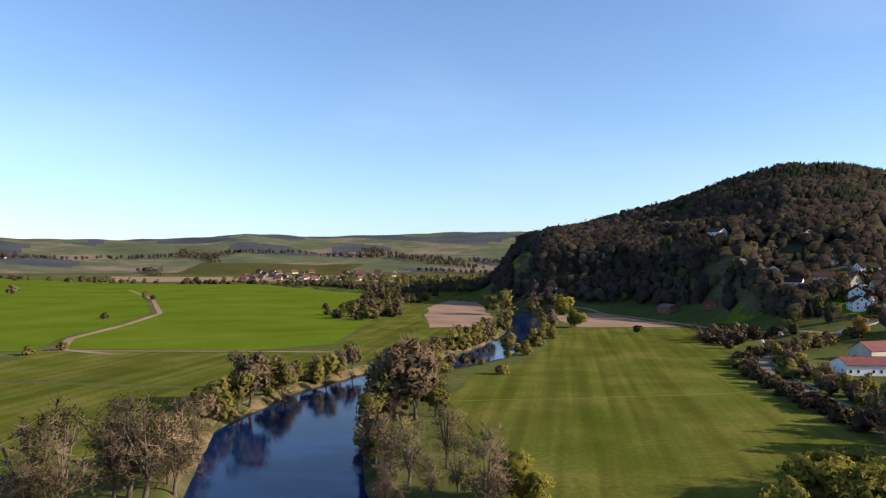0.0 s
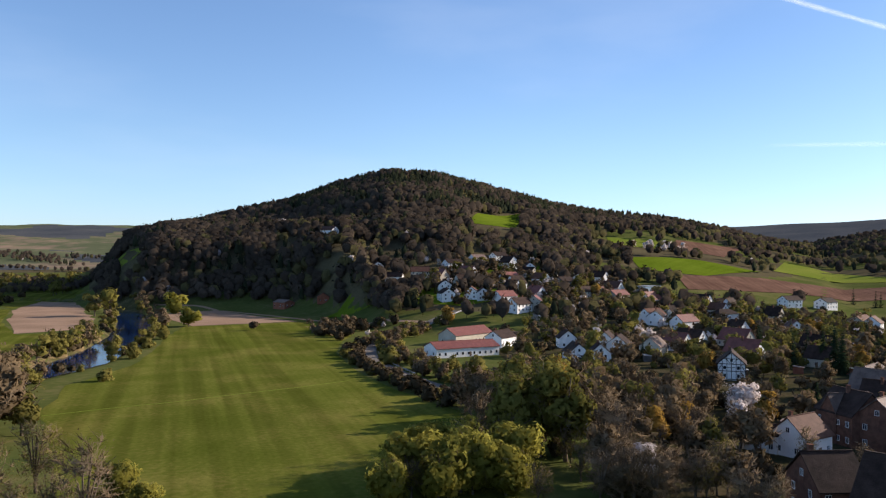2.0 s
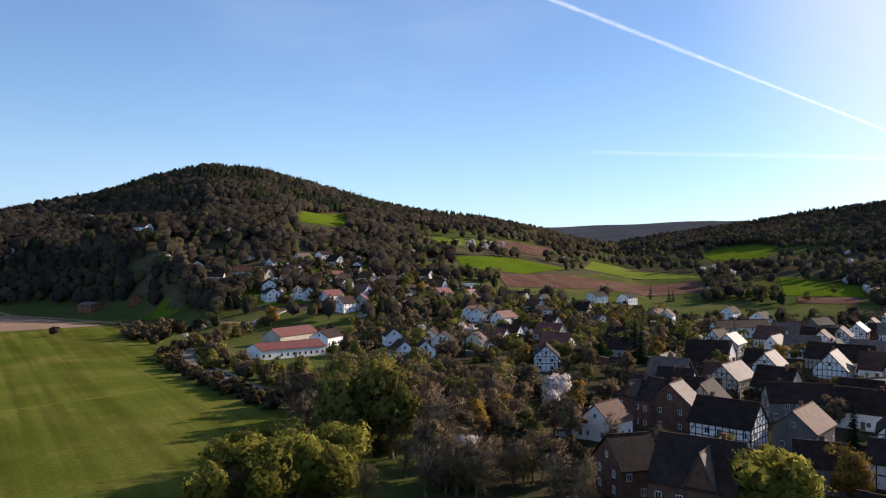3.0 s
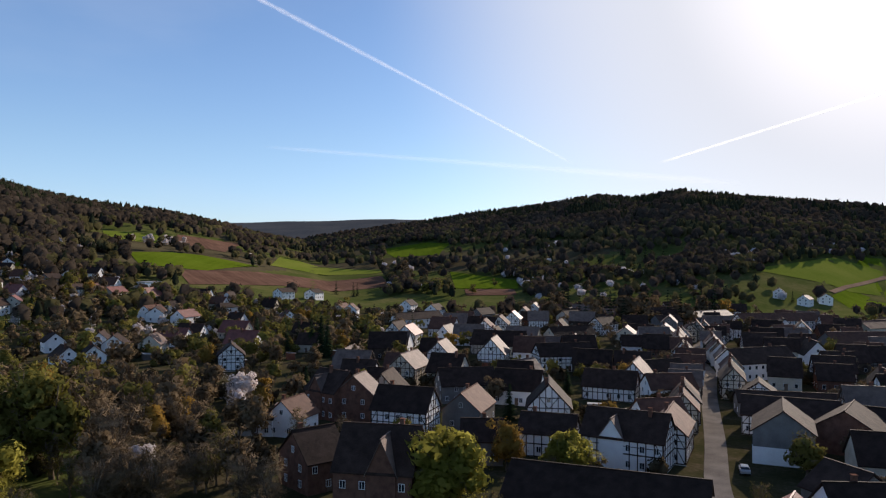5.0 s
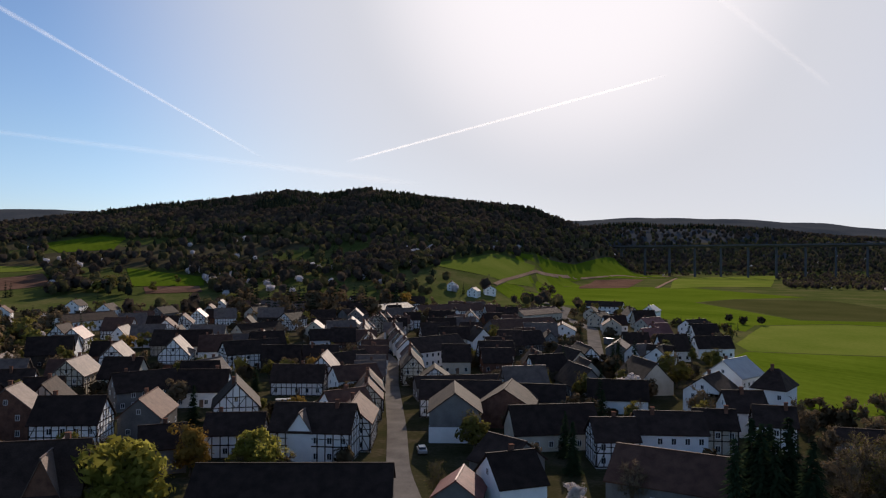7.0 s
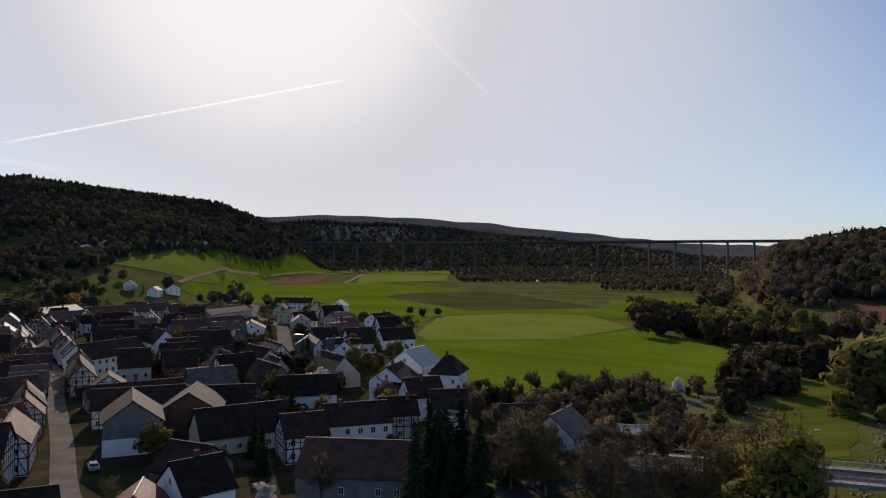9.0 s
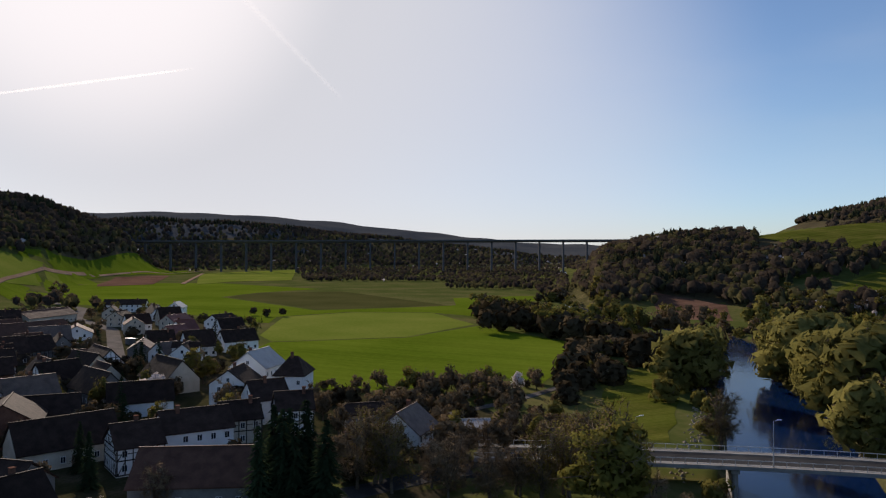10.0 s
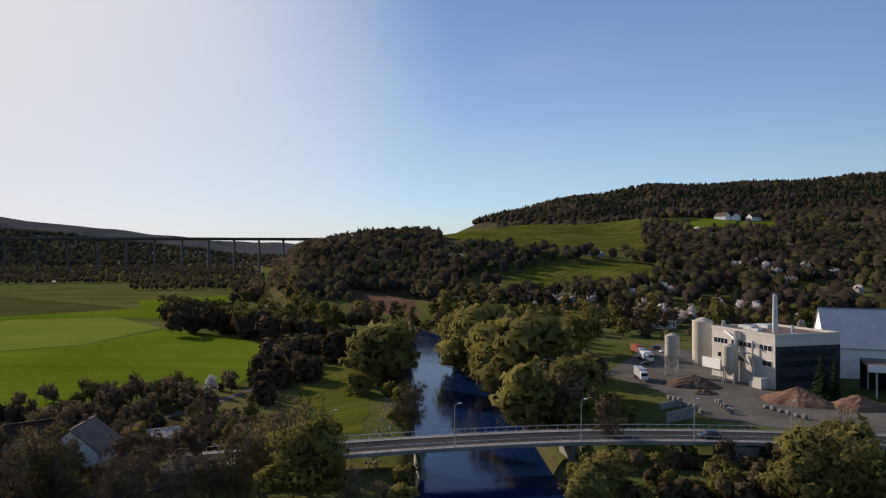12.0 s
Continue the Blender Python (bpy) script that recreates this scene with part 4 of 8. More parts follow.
def beam(bm, a, b, depth, wide=0.2):
    """A timber from a to b on a facade; a and b are (along, height), on the plane y = 0 that faces +y."""
    (x0, z0), (x1, z1) = a, b
    n = math.hypot(x1 - x0, z1 - z0)
    t = Matrix.Translation(((x0 + x1) / 2, depth / 2, (z0 + z1) / 2)) @ Matrix.Rotation(-math.atan2(z1 - z0, x1 - x0), 4, "Y")
    box(bm, -n / 2, -depth / 2, -wide / 2, n / 2, depth / 2, wide / 2, t)


def timber_face(parent, length, eave, ridge, m, gable):
    bm = bmesh.new()
    h = length / 2
    n = max(3, round(length / 1.5))
    low = 0.2 if eave < 5 else 0.35
    mid = eave / 2 + 0.3
    for z in (low, mid, eave - 0.12):
        beam(bm, (-h, z), (h, z), 0.08, 0.22)
    if eave > 5:
        beam(bm, (-h, mid + (eave - mid) * 0.5), (h, mid + (eave - mid) * 0.5), 0.06, 0.14)
    for i in range(n + 1):
        x = -h + 0.12 + (length - 0.24) * i / n
        top = eave
        if gable:
            top = eave + (ridge - eave) * (1 - abs(x) / h) - 0.35
        beam(bm, (x, low), (x, max(top, eave - 0.2)), 0.07, 0.2)
    w = (length - 0.24) / n
    for s in (-1, 1):
        for z0, z1 in ((low, mid), (mid, eave)):
            beam(bm, (s * (h - 0.2), z0), (s * (h - 0.2 - w), z1), 0.055, 0.16)
    if gable:
        for f in (0.42,):
            z = eave + (ridge - eave) * f
            x = h * (1 - f)
            beam(bm, (-x + 0.1, z), (x - 0.1, z), 0.075, 0.2)
        for s in (-1, 1):
            beam(bm, (s * (h - 0.15), eave), (s * 0.1, ridge - 0.3), 0.06, 0.18)
            beam(bm, (s * 0.3, eave), (s * h * 0.42, eave + (ridge - eave) * 0.42), 0.05, 0.15)
    ob = part("timber_frame", bm, M["timber"], parent, "dark timber framing")
    ob.matrix_basis = m
    return ob


def wall_prism(L, W, eave, ridge, hip):
    bm = bmesh.new()
    a, b = L / 2, W / 2
    low = [bm.verts.new(p) for p in ((-a, -b, -1.5), (a, -b, -1.5), (a, b, -1.5), (-a, b, -1.5))]
    top = [bm.verts.new(p) for p in ((-a, -b, eave), (a, -b, eave), (a, b, eave), (-a, b, eave))]
    bm.faces.new(low[::-1])
    for i in range(4):
        j = (i + 1) % 4
        if i in (1, 3) and not hip:
            apex = bm.verts.new((a if i == 1 else -a, 0, ridge - 0.12))
            bm.faces.new((low[i], low[j], top[j], apex, top[i]))
        else:
            bm.faces.new((low[i], low[j], top[j], top[i]))
    return bm


def gable_roof(L, W, eave, ridge, thick=0.22, out=0.45, ends=0.35):
    bm = bmesh.new()
    b = W / 2
    slope = (ridge - eave) / b
    ring = [(-(b + out), eave - out * slope), (0, ridge), (b + out, eave - out * slope)]
    sec = [(y, z + thick) for y, z in ring] + [(y, z) for y, z in ring[::-1]]
    ends_v = [[bm.verts.new((x, y, z)) for y, z in sec] for x in (-(L / 2 + ends), L / 2 + ends)]
    n = len(sec)
    for i in range(n):
        j = (i + 1) % n
        bm.faces.new((ends_v[0][i], ends_v[0][j], ends_v[1][j], ends_v[1][i]))
    for i, v in ((0, ends_v[0]), (1, ends_v[1])):
        bm.faces.new((v[0], v[1], v[4], v[5]) if i else (v[5], v[4], v[1], v[0]))
        bm.faces.new((v[1], v[2], v[3], v[4]) if i else (v[4], v[3], v[2], v[1]))
    box(bm, -(L / 2 + ends), -0.14, ridge + thick - 0.06, L / 2 + ends, 0.14, ridge + thick + 0.1)
    bmesh.ops.recalc_face_normals(bm, faces=bm.faces[:])
    return bm


def hip_roof(L, W, eave, ridge, out=0.5):
    bm = bmesh.new()
    a, b = L / 2 + out, W / 2 + out
    r = max(L / 2 - W * 0.34, L * 0.14)
    low = [bm.verts.new(p) for p in ((-a, -b, eave), (a, -b, eave), (a, b, eave), (-a, b, eave))]
    mid = [bm.verts.new(p) for p in ((-a, -b, eave + 0.2), (a, -b, eave + 0.2), (a, b, eave + 0.2), (-a, b, eave + 0.2))]
    t0, t1 = bm.verts.new((-r, 0, ridge)), bm.verts.new((r, 0, ridge))
    bm.faces.new(low[::-1])
    for i in range(4):
        j = (i + 1) % 4
        bm.faces.new((low[i], low[j], mid[j], mid[i]))
    bm.faces.new((mid[0], mid[1], t1, t0))
    bm.faces.new((mid[1], mid[2], t1))
    bm.faces.new((mid[2], mid[3], t0, t1))
    bm.faces.new((mid[3], mid[0], t0))
    return bm


def flat_roof(L, W, eave):
    bm = bmesh.new()
    box(bm, -L / 2 - 0.3, -W / 2 - 0.3, eave, L / 2 + 0.3, W / 2 + 0.3, eave + 0.35)
    return bm


WALL_WORDS = {"wood_dark": "dark boarded", "plaster_white": "white plastered", "plaster_cream": "cream plastered", "plaster_grey": "grey rendered", "brick": "dark red brick", "wood_wall": "red-brown boarded"}
ROOF_WORDS = {"roof_dark": "dark tiled roof", "roof_brown": "brown tiled roof", "roof_red": "red tiled roof", "roof_slate": "reddish-grey roof toned as in sun", "roof_metal": "pale sheet roof"}


def house(x, y, turn, L, W, eave, ridge, wall, roof, flags, name="house", rng=random.Random(9)):
    flags = flags.split(",")
    rows = int([f for f in flags if f[0] == "w"][0][1:])
    timber, hip, flat = "t" in flags, "h" in flags, "f" in flags
    d = math.hypot(x, y)
    words = ("half-timbered " if timber else "") + WALL_WORDS[wall]
    barn = rows <= 1 and L * W > 110 and not flat
    root = thing("barn" if barn else name, Matrix.Translation((x, y, gz(x, y))) @ Matrix.Rotation(radians(turn), 4, "Z"), words + (" barn" if barn else " house") + " with a " + ROOF_WORDS[roof], "barn" if barn else "house", "village houses")
    part("wall", wall_prism(L, W, eave, ridge, hip or flat), M[wall], root)
    rbm = flat_roof(L, W, eave) if flat else hip_roof(L, W, eave, ridge) if hip else gable_roof(L, W, eave, ridge)
    top = part("roof", rbm, M[roof], root)
    if rows >= 2 and not flat:
        bm = bmesh.new()
        cx = rng.choice((-0.28, 0.25, 0.05)) * L
        box(bm, cx - 0.35, 0.3, ridge - 1.3, cx + 0.35, 1.0, ridge + 1.0)
        box(bm, cx - 0.42, 0.23, ridge + 1.0, cx + 0.42, 1.07, ridge + 1.12)
        part("chimney", bm, M["brick"], top, "red brick chimney")
    # windows on the long sides and in the gables
    far = d > 430
    storeys = max(1, min(rows, int(eave // 2.5)))
    n = max(1, int(L / (3.2 if far else 2.6)))
    for k in range(storeys):
        z = 1.55 + k * (eave - 0.2) / storeys
        for side in (-1, 1):
            if rows == 0:
                continue
            for i in range(n):
                wx = -L / 2 + L * (i + 0.5) / n
                if rng.random() < 0.12:
                    continue
                add_window(root, wx, side * (W / 2 + 0.02), z, 0 if side > 0 else math.pi, 0.9, 0.9)
    if rows >= 1 and not hip and not flat:
        for side in (-1, 1):
            for k in range(storeys):
                for off in (-W * 0.24, W * 0.24):
                    add_window(root, side * (L / 2 + 0.02), off, 1.55 + k * (eave - 0.2) / storeys, -side * math.pi / 2, 0.85, 0.9)
            if ridge - eave > 2.6 and rows >= 2:
                add_window(root, side * (L / 2 + 0.02), 0, eave + (ridge - eave) * 0.32, -side * math.pi / 2, 0.8, 0.8)
    if "b" in flags:
        bm = bmesh.new()
        box(bm, -L / 2 - 0.06, -W / 2 - 0.06, 0, L / 2 + 0.06, W / 2 + 0.06, 3.4)
        part("base_wall", bm, M["plaster_white"], root, "white painted lower storey")
    if d < 330:
        bm = bmesh.new()
        box(bm, -0.5, -0.02, 0, 0.5, 0.06, 2.05)
        ob = part("door", bm, M["door"], root)
        ob.matrix_basis = Matrix.Translation((L * 0.03, -W / 2 - 0.005, 0.1)) @ Matrix.Rotation(math.pi, 4, "Z")
    if timber:
        for side in (-1, 1):
            timber_face(root, L, eave, ridge, Matrix.Translation((0, side * (W / 2 + 0.003), 0)) @ Matrix.Rotation(0 if side > 0 else math.pi, 4, "Z"), False)
            if not hip:
                timber_face(root, W, eave, ridge, Matrix.Translation((side * (L / 2 + 0.003), 0, 0)) @ Matrix.Rotation(-side * math.pi / 2, 4, "Z"), True)
    if "x" in flags:
        for side in (-1, 1):
            m = Matrix.Translation((L * 0.12, side * W * 0.27, 0)) @ Matrix.Rotation(math.pi / 2, 4, "Z")
            wing = part("cross_wing", wall_prism(W * 0.5, 4.6, eave, ridge - 0.9, False), M[wall], root)
            wing.matrix_basis = m
            # Paler tiles than the main roof: the slope's sunlight is in the colour.
            part("cross_roof", gable_roof(W * 0.5, 4.6, eave, ridge - 0.9, 0.18, 0.35, 0.3), M["roof_slate"], wing, "reddish-grey tiles toned as in sunlight")
    if "d" in flags:
        slope = (ridge - eave) / (W / 2)
        for side in (-1, 1):
            dm = Matrix.Translation((0, side * W * 0.3, eave - 0.3)) @ Matrix.Rotation(0 if side > 0 else math.pi, 4, "Z")
            bm = bmesh.new()
            box(bm, -1.3, -1.2, 0, 1.3, 1.6, 2.6)
            dw = part("dormer", bm, M[wall], root)
            dw.matrix_basis = dm
            dr = part("dormer_roof", gable_roof(3.4, 2.6, 2.6, 4.2, 0.15, 0.25, 0.1), M[roof], dw)
            dr.matrix_basis = Matrix.Translation((0, 0.1, 0)) @ Matrix.Rotation(math.pi / 2, 4, "Z")
            add_window(dw, 0, 1.62, 1.4, 0, 0.9, 0.9)
    return root


HOUSES_A = [
    (105.6, 57.8, -77, 12.5, 12, 7.2, 13, 'brick', 'roof_dark', 'w3,x'),
    (110.3, 74.2, -25, 8, 10, 5.5, 10, 'brick', 'roof_dark', 'w2'),
    (140.9, 100.4, 4, 9.4, 8, 4.4, 8, 'plaster_white', 'roof_brown', 'w2'),
    (137.3, 106.8, -72, 8, 6, 4, 5.5, 'plaster_white', 'roof_dark', 'w1'),
    (160.5, 101.6, 74, 10.8, 10, 7, 11.5, 'brick', 'roof_dark', 'w3,x'),
    (160.7, 94.6, 10, 8, 10, 6.8, 11, 'brick', 'roof_slate', 'w3'),
    (151.9, 77.1, -85, 13.2, 9.5, 6, 10.5, 'plaster_white', 'roof_dark', 'w2,t'),
    (211.3, 106.2, 5, 14, 9, 6, 10, 'plaster_cream', 'roof_slate', 'w2,t'),
    (303.3, 152.6, 11, 14, 9, 5.5, 9.5, 'plaster_white', 'roof_red', 'w2,t'),
]
HOUSES_B = [
    (246.8, 110.8, 11, 13.3, 8, 6, 10, 'plaster_white', 'roof_slate', 'w2,t'),
    (194.1, 79.8, -53, 15.6, 10, 5, 9, 'plaster_grey', 'roof_dark', 'w2'),
    (166.3, 67.4, 6, 14, 9, 4.6, 8.5, 'plaster_grey', 'roof_brown', 'w2'),
    (225, 72.7, -25, 9.5, 8, 4.6, 8, 'plaster_white', 'roof_slate', 'w2'),
    (138.1, 53.2, -69, 8, 9, 4.8, 8, 'plaster_grey', 'roof_dark', 'w2'),
    (148.9, 42.6, -84, 11.2, 8.5, 4.8, 8, 'plaster_white', 'roof_dark', 'w2,t'),
    (146.5, 26.2, 85, 15.7, 10, 6.2, 10.5, 'plaster_white', 'roof_dark', 'w2,t,x'),
    (157.2, 19.9, 0, 14, 8, 6, 9.5, 'plaster_white', 'roof_brown', 'w2,t'),
    (111.3, 23, -88, 28.9, 13, 4.6, 8.5, 'plaster_grey', 'roof_dark', 'w1'),
]
HOUSES_C = [
    (363.4, 47.9, 5, 14, 9, 5.5, 9, 'plaster_cream', 'roof_slate', 'w2'),
    (421.6, 53.3, 5, 14, 8, 5.5, 9, 'plaster_grey', 'roof_slate', 'w2'),
    (272.3, 6, -45, 24.7, 11, 5.8, 10, 'plaster_white', 'roof_dark', 'w2'),
    (220.5, 4.4, 1, 9, 8, 4.2, 7, 'plaster_white', 'roof_dark', 'w1,t'),
    (238.6, 33.2, -42, 15.6, 8.5, 5.2, 8.5, 'plaster_white', 'roof_dark', 'w2'),
    (210.7, 26.9, -60, 12.8, 8.5, 5.2, 8.5, 'plaster_white', 'roof_brown', 'w2'),
    (169.8, 23.8, -53, 10.2, 8.5, 5.4, 9, 'plaster_white', 'roof_brown', 'w2'),
    (346.2, 132, 15, 14, 9, 5.6, 9.5, 'plaster_white', 'roof_brown', 'w2,t'),
    (371.4, 133, 14, 14, 9, 5.6, 9.5, 'plaster_white', 'roof_brown', 'w2,t'),
]
HOUSES_D = [
    (405.3, 137.4, 12, 14, 9, 5.6, 9.5, 'plaster_white', 'roof_red', 'w2,t'),
    (443, 143, 11, 14, 9, 5.6, 9.5, 'plaster_cream', 'roof_brown', 'w2,t'),
    (487.9, 150.2, 10, 14, 9, 5.6, 9.5, 'plaster_white', 'roof_slate', 'w2'),
    (380.6, 186.4, -25, 32.2, 9, 5.5, 9, 'plaster_white', 'roof_dark', 'w2'),
    (430.1, 165.6, -15, 14, 9, 5.5, 9, 'plaster_grey', 'roof_dark', 'w2'),
    (261.2, 69.7, -55, 20.2, 10, 5.6, 9.5, 'plaster_white', 'roof_dark', 'w2,t'),
    (332.1, 85.5, -38, 22.9, 9, 5.5, 9, 'plaster_cream', 'roof_dark', 'w2'),
    (393.2, 83.3, -25, 14, 9, 5.5, 9, 'plaster_white', 'roof_dark', 'w2,t'),
    (466.8, 85.1, 7, 14, 9, 5.5, 9, 'plaster_grey', 'roof_slate', 'w1'),
]
HOUSES_E = [
    (344.4, 62.5, 6, 14, 9, 5.5, 9, 'plaster_cream', 'roof_slate', 'w2'),
    (435.2, 112.2, -24, 14, 9, 5.5, 9, 'plaster_cream', 'roof_dark', 'w1'),
    (211.2, 176.9, 40, 11, 9, 5.6, 9.5, 'plaster_white', 'roof_dark', 'w2,t'),
    (480.7, 351.4, -7, 14, 10, 5.2, 8, 'plaster_white', 'roof_dark', 'w2'),
    (508.9, 342.4, 4, 14, 10, 5.2, 8, 'plaster_white', 'roof_dark', 'w2'),
    (362.3, 308.7, -9, 14, 9, 4.6, 7.5, 'plaster_white', 'roof_dark', 'w1,h'),
    (315.1, 295.5, 6, 14, 9, 4.6, 8, 'plaster_white', 'roof_red', 'w2'),
    (359.6, 260.1, 51, 10, 8, 5, 8.5, 'plaster_white', 'roof_brown', 'w2'),
    (433.2, 269.1, 7, 14, 9, 5.4, 8.5, 'plaster_cream', 'roof_brown', 'w2'),
]
HOUSES_F = [
    (232.5, 235.1, 26, 10, 9, 4.2, 8, 'plaster_cream', 'roof_slate', 'w2'),
    (223.6, 246.7, 38, 10, 9, 4.5, 8, 'plaster_white', 'roof_dark', 'w2'),
    (237.7, 144.1, 16, 14, 9, 4.2, 7, 'plaster_grey', 'roof_slate', 'w1'),
    (159.6, 272.4, -2, 29.6, 12, 3.8, 6, 'plaster_white', 'roof_red', 'w1'),
    (186.3, 314.3, 19, 27.5, 11, 4.5, 7.5, 'plaster_cream', 'roof_red', 'w1'),
    (192.3, 292.4, 27, 14, 9, 4.6, 7.5, 'plaster_white', 'roof_dark', 'w2'),
    (184.3, 227.5, 66, 10, 8, 5, 8.5, 'plaster_white', 'roof_dark', 'w2'),
    (191.9, 222.7, 54, 10, 8, 5, 8.5, 'plaster_white', 'roof_dark', 'w2'),
    (218.1, 276.2, 62, 10, 8, 4.6, 8, 'plaster_white', 'roof_dark', 'w2'),
]
HOUSES_G = [
    (229.5, 261.5, 39, 10, 8, 4.6, 8, 'plaster_white', 'roof_dark', 'w2'),
    (172.3, 568.9, -68, 14, 10, 4.2, 6, 'wood_wall', 'roof_slate', 'w1'),
    (192.9, 536.9, 70, 9, 9, 4, 7, 'wood_wall', 'roof_brown', 'w1'),
    (236.2, 534.6, 76, 9, 9, 5, 8, 'plaster_white', 'roof_dark', 'w2'),
    (235.4, 500.9, -39, 12.5, 8, 4.6, 7.5, 'plaster_white', 'roof_dark', 'w2'),
    (256.9, 501.4, -24, 14, 9, 5, 8.5, 'plaster_cream', 'roof_brown', 'w2'),
    (247, 446.1, 71, 10, 9, 5, 8, 'plaster_white', 'roof_dark', 'w2'),
    (235, 421.6, 81, 10, 9, 5, 8, 'plaster_white', 'roof_dark', 'w2'),
    (251.8, 417.4, 54, 9, 8, 5, 8, 'plaster_white', 'roof_brown', 'w2'),
]
HOUSES_H = [
    (255.7, 410.3, 66, 9, 8, 5, 8, 'plaster_white', 'roof_dark', 'w2'),
    (263.5, 396.4, 9, 14, 9, 4.8, 8, 'plaster_white', 'roof_red', 'w2'),
    (256.9, 370.6, 15, 14, 9, 5, 8.5, 'plaster_white', 'roof_dark', 'w2'),
    (270.5, 373.2, 44, 10, 9, 5, 8.5, 'plaster_cream', 'roof_red', 'w2'),
    (295.6, 519.7, 0, 14, 10, 5, 8, 'plaster_white', 'roof_dark', 'w2'),
    (325.7, 531.1, 6, 13.1, 9, 5, 8, 'plaster_white', 'roof_slate', 'w2'),
    (350.5, 536.6, 8, 14, 9, 5, 8, 'plaster_white', 'roof_dark', 'w2'),
    (351.1, 492.6, 64, 10, 9, 5, 8.5, 'plaster_white', 'roof_dark', 'w2'),
    (309.1, 459.1, 11, 14, 9, 5, 8, 'plaster_white', 'roof_red', 'w2'),
]
HOUSES_I = [
    (364.1, 447, 51, 9, 9, 5, 8, 'plaster_white', 'roof_brown', 'w2'),
    (328, 396.3, 16, 14, 9, 5, 8, 'plaster_white', 'roof_dark', 'w2'),
    (341.6, 393.8, 34, 9, 9, 5, 8, 'plaster_cream', 'roof_brown', 'w2'),
    (342.2, 435.6, 13, 14, 9, 5, 8, 'plaster_grey', 'roof_dark', 'w2'),
    (248.4, 674.7, -59, 14, 11, 5.5, 9, 'plaster_white', 'roof_brown', 'w2'),
    (344.5, 381.4, 8, 14, 9, 4.8, 8, 'plaster_cream', 'roof_red', 'w2'),
    (312.6, 317.4, 8, 14, 9, 4.8, 8, 'plaster_white', 'roof_brown', 'w2'),
    (309.7, 311.1, 35, 10, 9, 4.8, 8, 'plaster_white', 'roof_dark', 'w2'),
    (400.1, 410, -5, 14, 10, 5, 5.5, 'plaster_white', 'roof_metal', 'w1,f'),
]
HOUSES_J = [
    (426.7, 257.6, 21, 11, 9, 5.4, 9, 'plaster_white', 'roof_brown', 'w2'),
    (492.9, 248.4, 4, 14, 9, 5, 8.5, 'plaster_white', 'roof_dark', 'w2'),
    (451.4, 207.9, 2, 14, 9, 5.4, 9, 'plaster_white', 'roof_dark', 'w2'),
    (477, -128.4, -29, 14, 9, 5, 8, 'plaster_white', 'roof_metal', 'w2'),
    (368.5, -121.1, -59, 14, 10, 5.2, 8.5, 'plaster_white', 'roof_dark', 'w2'),
    (211, -80.3, -48, 13, 11, 6.8, 11, 'plaster_white', 'roof_metal', 'w2'),
    (194, -84.2, 52, 8, 12, 6.2, 11, 'plaster_white', 'roof_dark', 'w3,h'),
    (169, -66.1, 89, 8.7, 9, 5.8, 9.5, 'plaster_white', 'roof_dark', 'w2'),
    (155.5, -67.3, 74, 8, 8.5, 5.6, 8.8, 'plaster_white', 'roof_dark', 'w2,t'),
]
HOUSES_K = [
    (148.2, -43.3, 87, 13, 9.5, 5.8, 9, 'plaster_white', 'roof_dark', 'w2'),
    (153.2, -54.1, 82, 8, 8, 5.5, 8.5, 'plaster_cream', 'roof_dark', 'w2,t'),
    (144.6, -31.5, -88, 8.3, 9, 5.2, 8.5, 'plaster_white', 'roof_dark', 'w2,t'),
    (122.3, -36.6, 61, 18.2, 14, 3.8, 8, 'plaster_grey', 'roof_brown', 'w1'),
    (195.1, -68.1, -39, 12, 10, 5.4, 9, 'plaster_white', 'roof_dark', 'w2'),
    (262, -67.4, -67, 8.2, 9, 5.6, 8.8, 'plaster_white', 'roof_slate', 'w2'),
    (255.9, -72, -30, 10, 9, 5.4, 9, 'plaster_white', 'roof_dark', 'w2,d'),
    (289.7, -65.4, -19, 14, 8, 4.4, 7, 'plaster_grey', 'roof_slate', 'w1'),
    (352, -53.1, -9, 14, 12, 5, 8, 'plaster_white', 'roof_brown', 'w2'),
]
HOUSES_L = [
    (284, -47.3, 81, 11.7, 9, 3.8, 5.5, 'plaster_grey', 'roof_brown', 'w1'),
    (517.9, -107, 65, 26, 9, 5, 8, 'plaster_white', 'roof_dark', 'w2'),
    (453.8, -86.4, -21, 10, 9, 5, 8.5, 'plaster_cream', 'roof_dark', 'w2'),
    (378.2, -81.8, -7, 10, 9, 5, 8, 'plaster_cream', 'roof_brown', 'w2'),
    (384.8, -103.3, -56, 14, 9, 5, 8, 'plaster_cream', 'roof_red', 'w2'),
    (452.4, -52.2, -45, 36.9, 12, 4.6, 8, 'plaster_cream', 'roof_brown', 'w1'),
    (467.2, -25.6, 7, 14, 11, 5, 9, 'plaster_white', 'roof_brown', 'w2,t'),
    (463.6, 0.1, -59, 47, 11, 5.2, 9, 'plaster_white', 'roof_brown', 'w2,t'),
    (362.6, -34.6, -60, 36.4, 14, 4.6, 9, 'plaster_grey', 'roof_brown', 'w1'),
]
